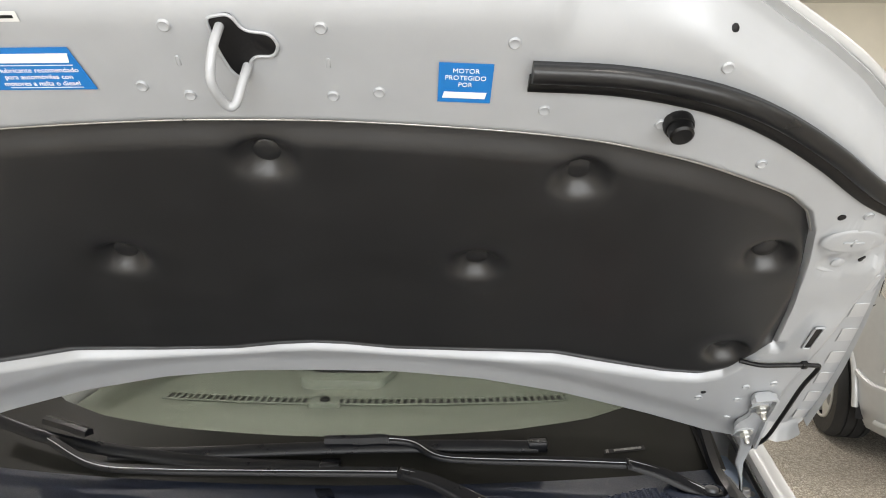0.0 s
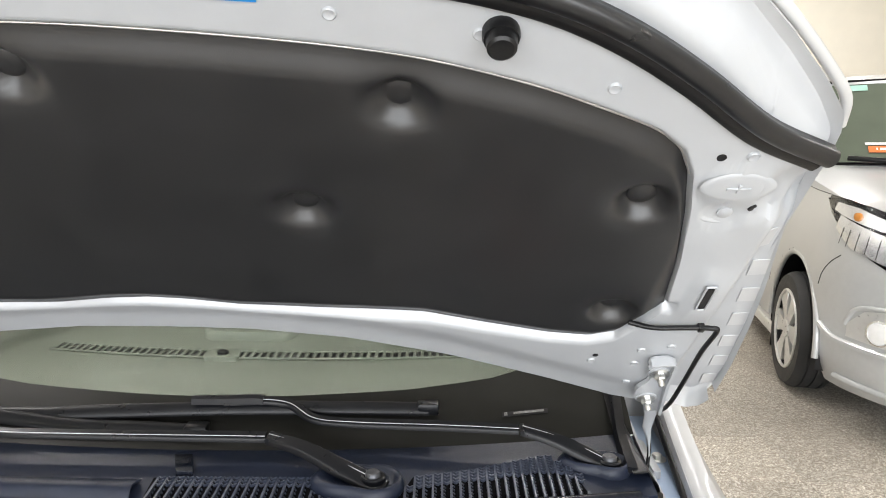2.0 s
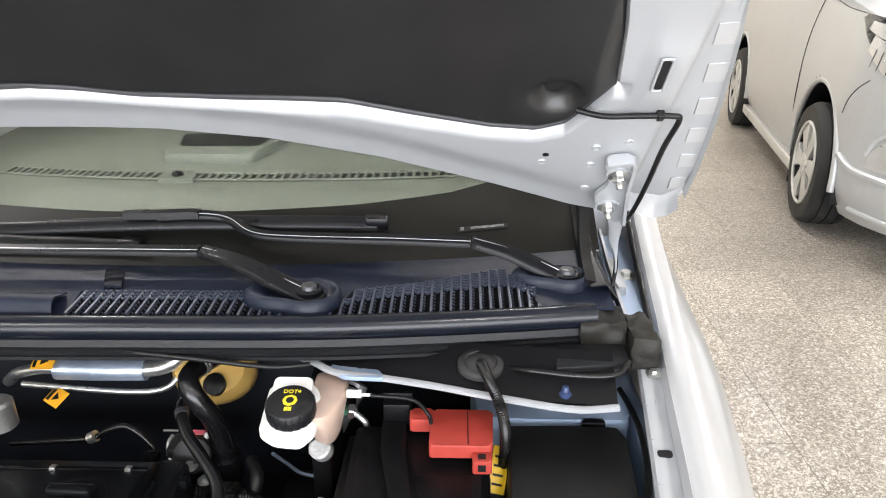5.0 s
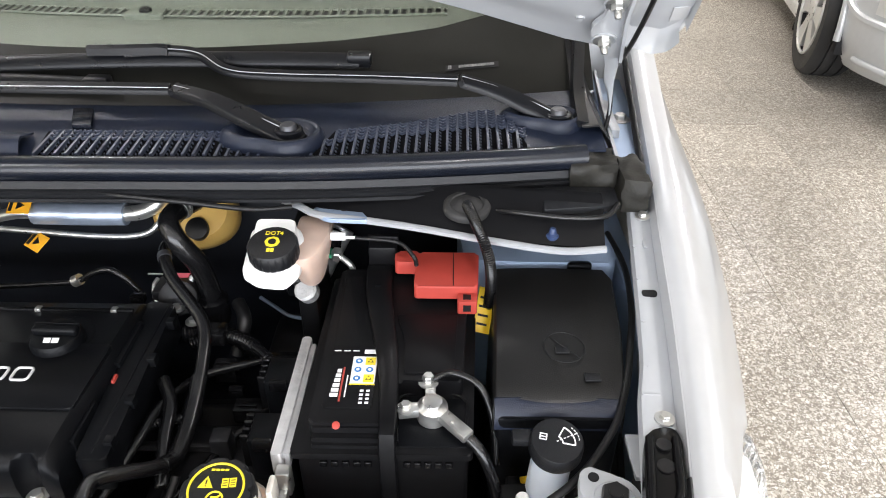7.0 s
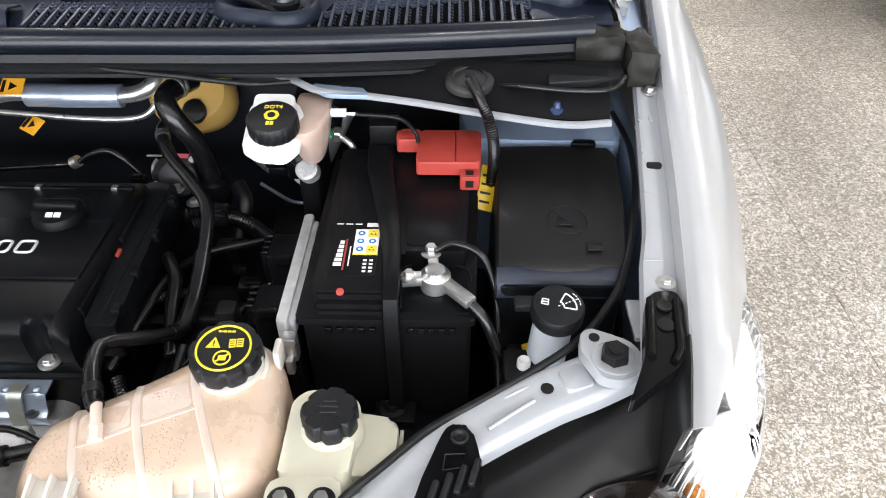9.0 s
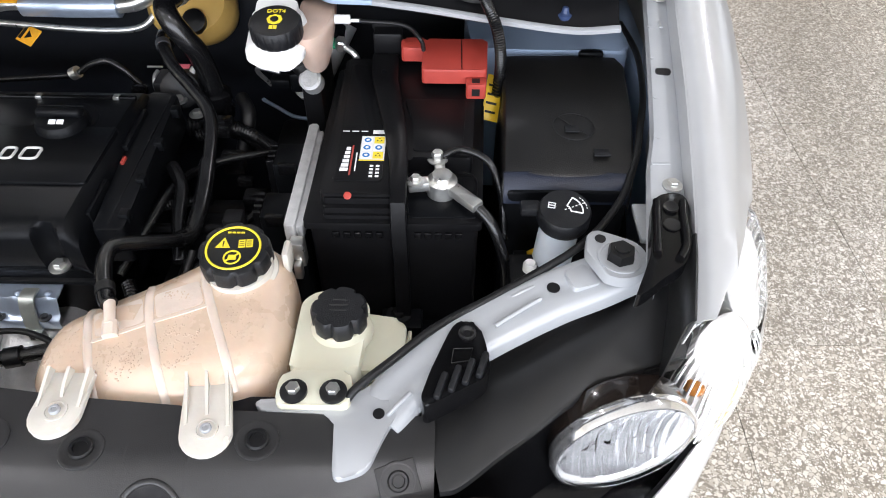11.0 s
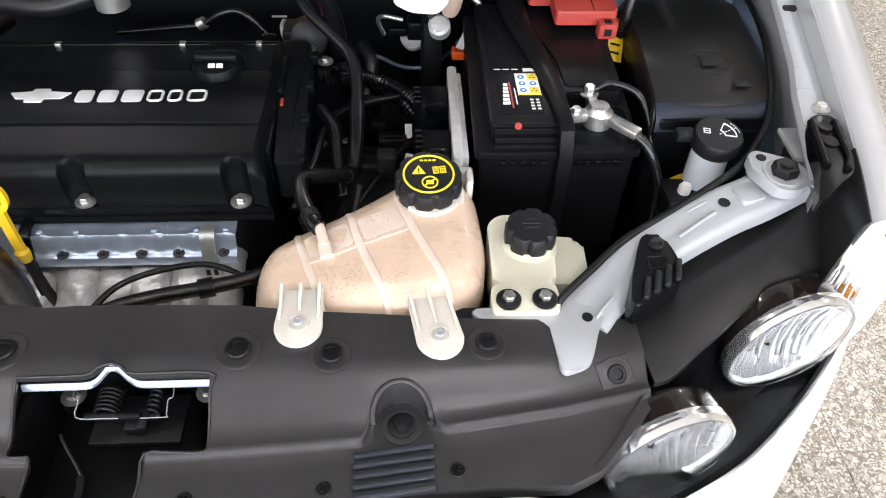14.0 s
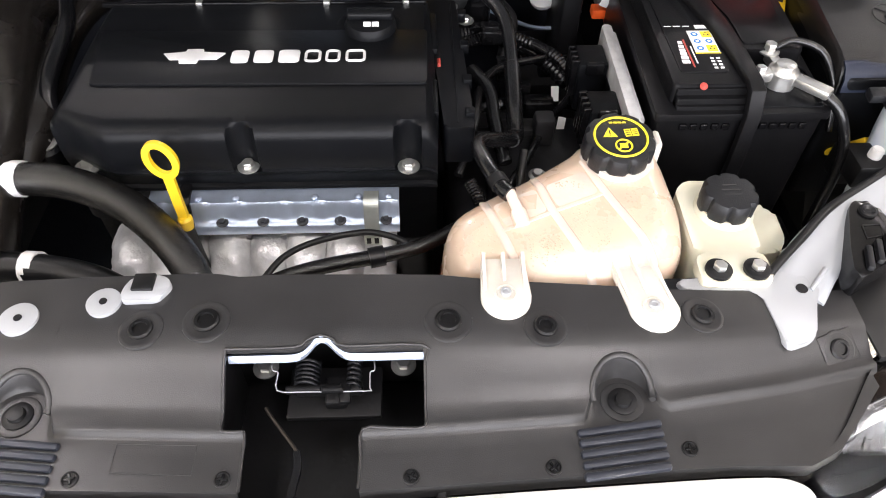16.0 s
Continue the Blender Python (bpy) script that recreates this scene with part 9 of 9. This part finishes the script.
on_glass(0.19, 0.27, 0.165, 0.19, WHITE, "print_bar")
part("wiper", sweep([glass_pt(0.06, 0.05) + Vector((0, -0.05, 0.02)), glass_pt(0.25, 0.02) + Vector((0, -0.06, 0.02)), glass_pt(0.6, 0.05) + Vector((0, -0.05, 0.02))], 0.016, 6), RUBBER, van, "black wiper blade")
roof_rows = []
for t in np.linspace(0, 1, 15):
    a = Vector(br_)
    u = a.x + (2 * WIDE - 2 * a.x) * t
    c = 0.03 * math.sin(math.pi * t)
    roof_rows.append([VM @ Vector((u, f + 0.16 * math.sin(math.pi * t) * (1 if f > -1.5 else 0.3), z + c)) for f, z in ((-1.20, 1.785), (-1.45, 1.835), (-2.0, 1.86), (-2.8, 1.84), (-3.2, 1.78), (-3.32, 1.2))])
part("roof", sheet(roof_rows, 0.02), VAN_PAINT, van, "silver roof")
for side in (1, -1):
    sx = lambda u: u if side > 0 else 2 * WIDE - u
    pillar = [VM @ Vector((sx(u), f, z)) for u, f, z in ((-0.14, -0.56, 1.25), (-0.22, -0.85, 1.50), (-0.31, -1.15, 1.755), (-0.345, -1.5, 1.80), (-0.355, -2.4, 1.82), (-0.34, -3.2, 1.74))]
    part("pillar", sweep(pillar, [(-0.055, -0.03), (0.055, -0.03), (0.06, 0.02), (0.0, 0.05), (-0.06, 0.02)], 8), VAN_PAINT, van, "silver roof pillar")
    side_rows = [[VM @ Vector((sx(-0.055), f, 1.23)), VM @ Vector((sx(-0.17), f - 0.02, 1.5)), VM @ Vector((sx(-0.30), min(f, -1.0), 1.78))] for f in (-0.62, -0.9, -1.3, -1.8, -2.4, -3.2)]
    part("side_window", sheet(side_rows, 0.004), vg, van, "dark side glass")
    part("door_post", join(sweep([VM @ Vector((sx(-0.03), -1.55, 1.22)), VM @ Vector((sx(-0.16), -1.56, 1.5)), VM @ Vector((sx(-0.29), -1.58, 1.8))], 0.03, 4), sweep([VM @ Vector((sx(-0.045), -0.62, 1.24)), VM @ Vector((sx(-0.05), -1.5, 1.25)), VM @ Vector((sx(-0.05), -3.0, 1.27))], 0.022, 4)), VAN_PAINT, van)
    part("roof_rail", sweep([VM @ Vector((sx(u), f, z)) for u, f, z in ((-0.40, -1.30, 1.83), (-0.40, -1.42, 1.895), (-0.40, -1.6, 1.91), (-0.40, -2.4, 1.92), (-0.40, -2.95, 1.89), (-0.40, -3.05, 1.83))], 0.022, 6), RIM, van, "grey roof rail")
    mr = part("door_mirror", moved(lathe([(0.02, -0.10), (0.085, -0.07), (0.10, 0.0), (0.095, 0.04), (0.08, 0.05)], 24), VM @ along((0, -1, 0), (sx(0.13), -0.66, 1.36)) @ Matrix.Diagonal((1.15, 0.85, 1, 1))), VAN_PAINT, van, "silver door mirror on black foot")
    part("mirror_foot", sweep([VM @ Vector((sx(-0.06), -0.62, 1.27)), VM @ Vector((sx(0.0), -0.64, 1.27)), VM @ Vector((sx(0.12), -0.66, 1.29))], [(-0.04, -0.025), (0.04, -0.025), (0.035, 0.03), (-0.035, 0.03)], 5), RUBBER, mr)
    part("quarter_trim", sheet([[VM @ Vector((sx(-0.04), f, 1.235)), VM @ Vector((sx(-0.10), f - 0.05, 1.40))] for f in (-0.60, -0.75, -0.86)], 0.004), RUBBER, van)
# headlamps and fog lamps, on the bodywork
def idx(f, left=True):
    c = range(len(full) // 2) if left else range(len(full) - 1, len(full) // 2, -1)
    return min(c, key=lambda i: abs(full[i][1] - f))


def patch(f0, f1, lo, hi, material, parent, name, label="", out=0.006, left=True):
    a, b = idx(f0, left), idx(f1, left)
    ii = range(a, b + 1) if left else range(a, b - 1, -1)
    rows = []
    n = len(list(ii)) - 1
    for k, i in enumerate(ii):
        t = k / n
        z0, z1 = interp(lo, t), interp(hi, t)
        rows.append([van_point(i, z0 + (z1 - z0) * q, out) for q in np.linspace(0, 1, 9)])
    return part(name, sheet(rows, 0.004, VM.to_3x3() @ Vector((-1 if left else 1, -1, 0))), material, parent, label)


def patch_mesh(f0, f1, lo, hi, out, left):
    a, b = idx(f0, left), idx(f1, left)
    ii = list(range(a, b + 1) if left else range(a, b - 1, -1))
    rows = []
    for k, i in enumerate(ii):
        t = k / (len(ii) - 1)
        z0, z1 = interp(lo, t), interp(hi, t)
        rows.append([van_point(i, z0 + (z1 - z0) * q, out * math.sin(math.pi * min(1, max(0.12, q)) ** 1.0) ** 0.4 if 0 < q < 1 else 0.0058) for q in np.linspace(0, 1, 11)])
    return sheet(rows, 0.003, VM.to_3x3() @ Vector((-1 if left else 1, -1, 0)))


def on_body(f, z, out, left):
    i = idx(f, left)
    p = van_point(i, z, out)
    return along((van_point(i, z, 0.1) - van_point(i, z, 0.0)).normalized(), p)


def strip(f0, f1, table, out, left):
    a, b = idx(f0, left), idx(f1, left)
    js = range(a, b) if left else range(a, b, -1)
    return [van_point(j, interp(table, full[j][1]), out) for j in list(js)[::3]]


HEAD_LO = [(0, 1.13), (0.07, 1.07), (0.26, 0.985), (0.45, 0.885), (0.57, 0.838), (0.68, 0.82), (1, 0.835)]
HEAD_HI = [(0, 1.148), (0.2, 1.140), (0.38, 1.118), (0.58, 1.08), (0.75, 1.045), (1, 1.0)]
for left in (True, False):
    h_ = patch(0.18, 0.925, HEAD_LO, HEAD_HI, GLOSS, van, "headlamp", "headlamp with black surround, chrome bowl and amber lamp", 0.006, left)
    patch(0.30, 0.72, [(0, 1.085), (0.4, 1.045), (1, 1.000)], [(0, 1.122), (0.4, 1.108), (1, 1.046)], BOWL, h_, "indicator_bowl", "", 0.0095, left)
    part("amber_bulb", moved(lathe([(0.020, -0.01), (0.020, 0.006), (0.012, 0.012)], 20), on_body(0.50, 1.068, 0.015, left)), AMBER, h_, "amber indicator bulb")
    patch(0.38, 0.70, [(0, 1.000), (0.4, 0.915), (1, 0.862)], [(0, 1.066), (0.4, 1.030), (1, 0.985)], BOWL, h_, "reflector_bowl", "", 0.0105, left)
    for k in range(5):
        part("bowl_rib", sweep([van_point(idx(0.44 + 0.05 * k, left), z, 0.0125) for z in (0.93 - 0.01 * k, 0.97 - 0.01 * k, 1.01 - 0.008 * k)], 0.0012, 3), GLOSS, h_)
    part("projector_rim", moved(lathe([(0.085, -0.03), (0.088, 0.004), (0.078, 0.010), (0.070, 0.002), (0.065, -0.02)], 32), on_body(0.80, 0.925, 0.012, left)), CHROME, h_, "chrome ring of the main lamp")
    part("projector", moved(lathe([(0.068, -0.02), (0.060, 0.0), (0.035, 0.012), (0.005, 0.014)], 32), on_body(0.80, 0.925, 0.014, left)), LENS, h_)
    part("lamp_lens", patch_mesh(0.18, 0.925, HEAD_LO, HEAD_HI, 0.024, left), LENS, h_, "clear headlamp cover").visible_shadow = False
    patch(0.565, 0.86, [(0, 0.495), (1, 0.475)], [(0, 0.56), (0.2, 0.635), (0.4, 0.655), (1, 0.655)], RIM, van, "fog_recess", "grey recess round the fog lamp", 0.002, left)
    fg = part("fog_lamp", moved(lathe([(0.060, -0.02), (0.062, 0.010), (0.054, 0.014), (0.050, 0.008)], 32), on_body(0.70, 0.555, 0.006, left)), CHROME, van, "round fog lamp in a silver bezel")
    part("fog_lens", moved(lathe([(0.052, 0.0), (0.050, 0.010), (0.03, 0.015), (0.005, 0.016)], 28), on_body(0.70, 0.555, 0.006, left)), WHITE_PLASTIC, fg)
    part("fog_brow", sweep(strip(0.55, 0.90, [(0.55, 0.55), (0.58, 0.62), (0.62, 0.655), (0.70, 0.668), (0.9, 0.665)], 0.004, left), 0.011, 4), VAN_PAINT, van)
    part("bumper_lip", sweep(strip(0.40, 0.93, [(0.40, 0.515), (0.45, 0.485), (0.51, 0.468), (0.65, 0.458), (0.9, 0.455)], 0.004, left), [(-0.016, -0.010), (0.016, -0.012), (0.014, 0.004), (0.004, 0.012), (-0.010, 0.010)], 4), VAN_PAINT, van, "raised lower lip of the bumper")
    part("lower_lip", sweep(strip(0.50, 0.93, [(0.5, 0.27), (0.9, 0.25)], 0.004, left), 0.016, 4), VAN_PAINT, van)
seam_ = [van_point(idx(f), z, 0.0008) for f, z in ((0.34, 0.70), (0.36, 0.77), (0.41, 0.83), (0.47, 0.875))]
part("panel_gap", sweep(seam_, 0.0022, 5), DARK, van)
part("bonnet_gap", sweep(strip(-0.5, 0.20, [(-0.5, 1.20), (-0.1, 1.155), (0.2, 1.145)], 0.0008, True), 0.0022, 3), DARK, van)
part("door_gap", sweep([van_point(idx(-0.55), z, 0.001) for z in (0.32, 0.6, 0.9, 1.1, 1.22)], 0.003, 4), DARK, van)
part("antenna", sweep([VM @ Vector((WIDE, -1.38, 1.88)), VM @ Vector((WIDE, -1.5, 2.02)), VM @ Vector((WIDE, -1.62, 2.16))], 0.006, 4), RUBBER, van, "thin black roof antenna")

# door mirror of the near car
mir = part("door_mirror", moved(lathe([(0.02, -0.08), (0.075, -0.055), (0.09, 0.0), (0.085, 0.03), (0.07, 0.04)], 28), along((0, 1, 0), (0.985, 2.02, 0.985)) @ Matrix.Diagonal((1.2, 0.85, 1, 1))), PAINT, car, "silver door mirror with black base")
part("mirror_base", join(moved(lathe([(0.07, -0.04), (0.085, 0.0), (0.08, 0.028)], 24), along((0, 1, 0), (0.985, 2.02, 0.955)) @ Matrix.Diagonal((1.15, 0.7, 1, 1))), box(0.86, 0.95, 2.0, 2.05, 0.94, 0.97, 0.008)), RUBBER, mir)
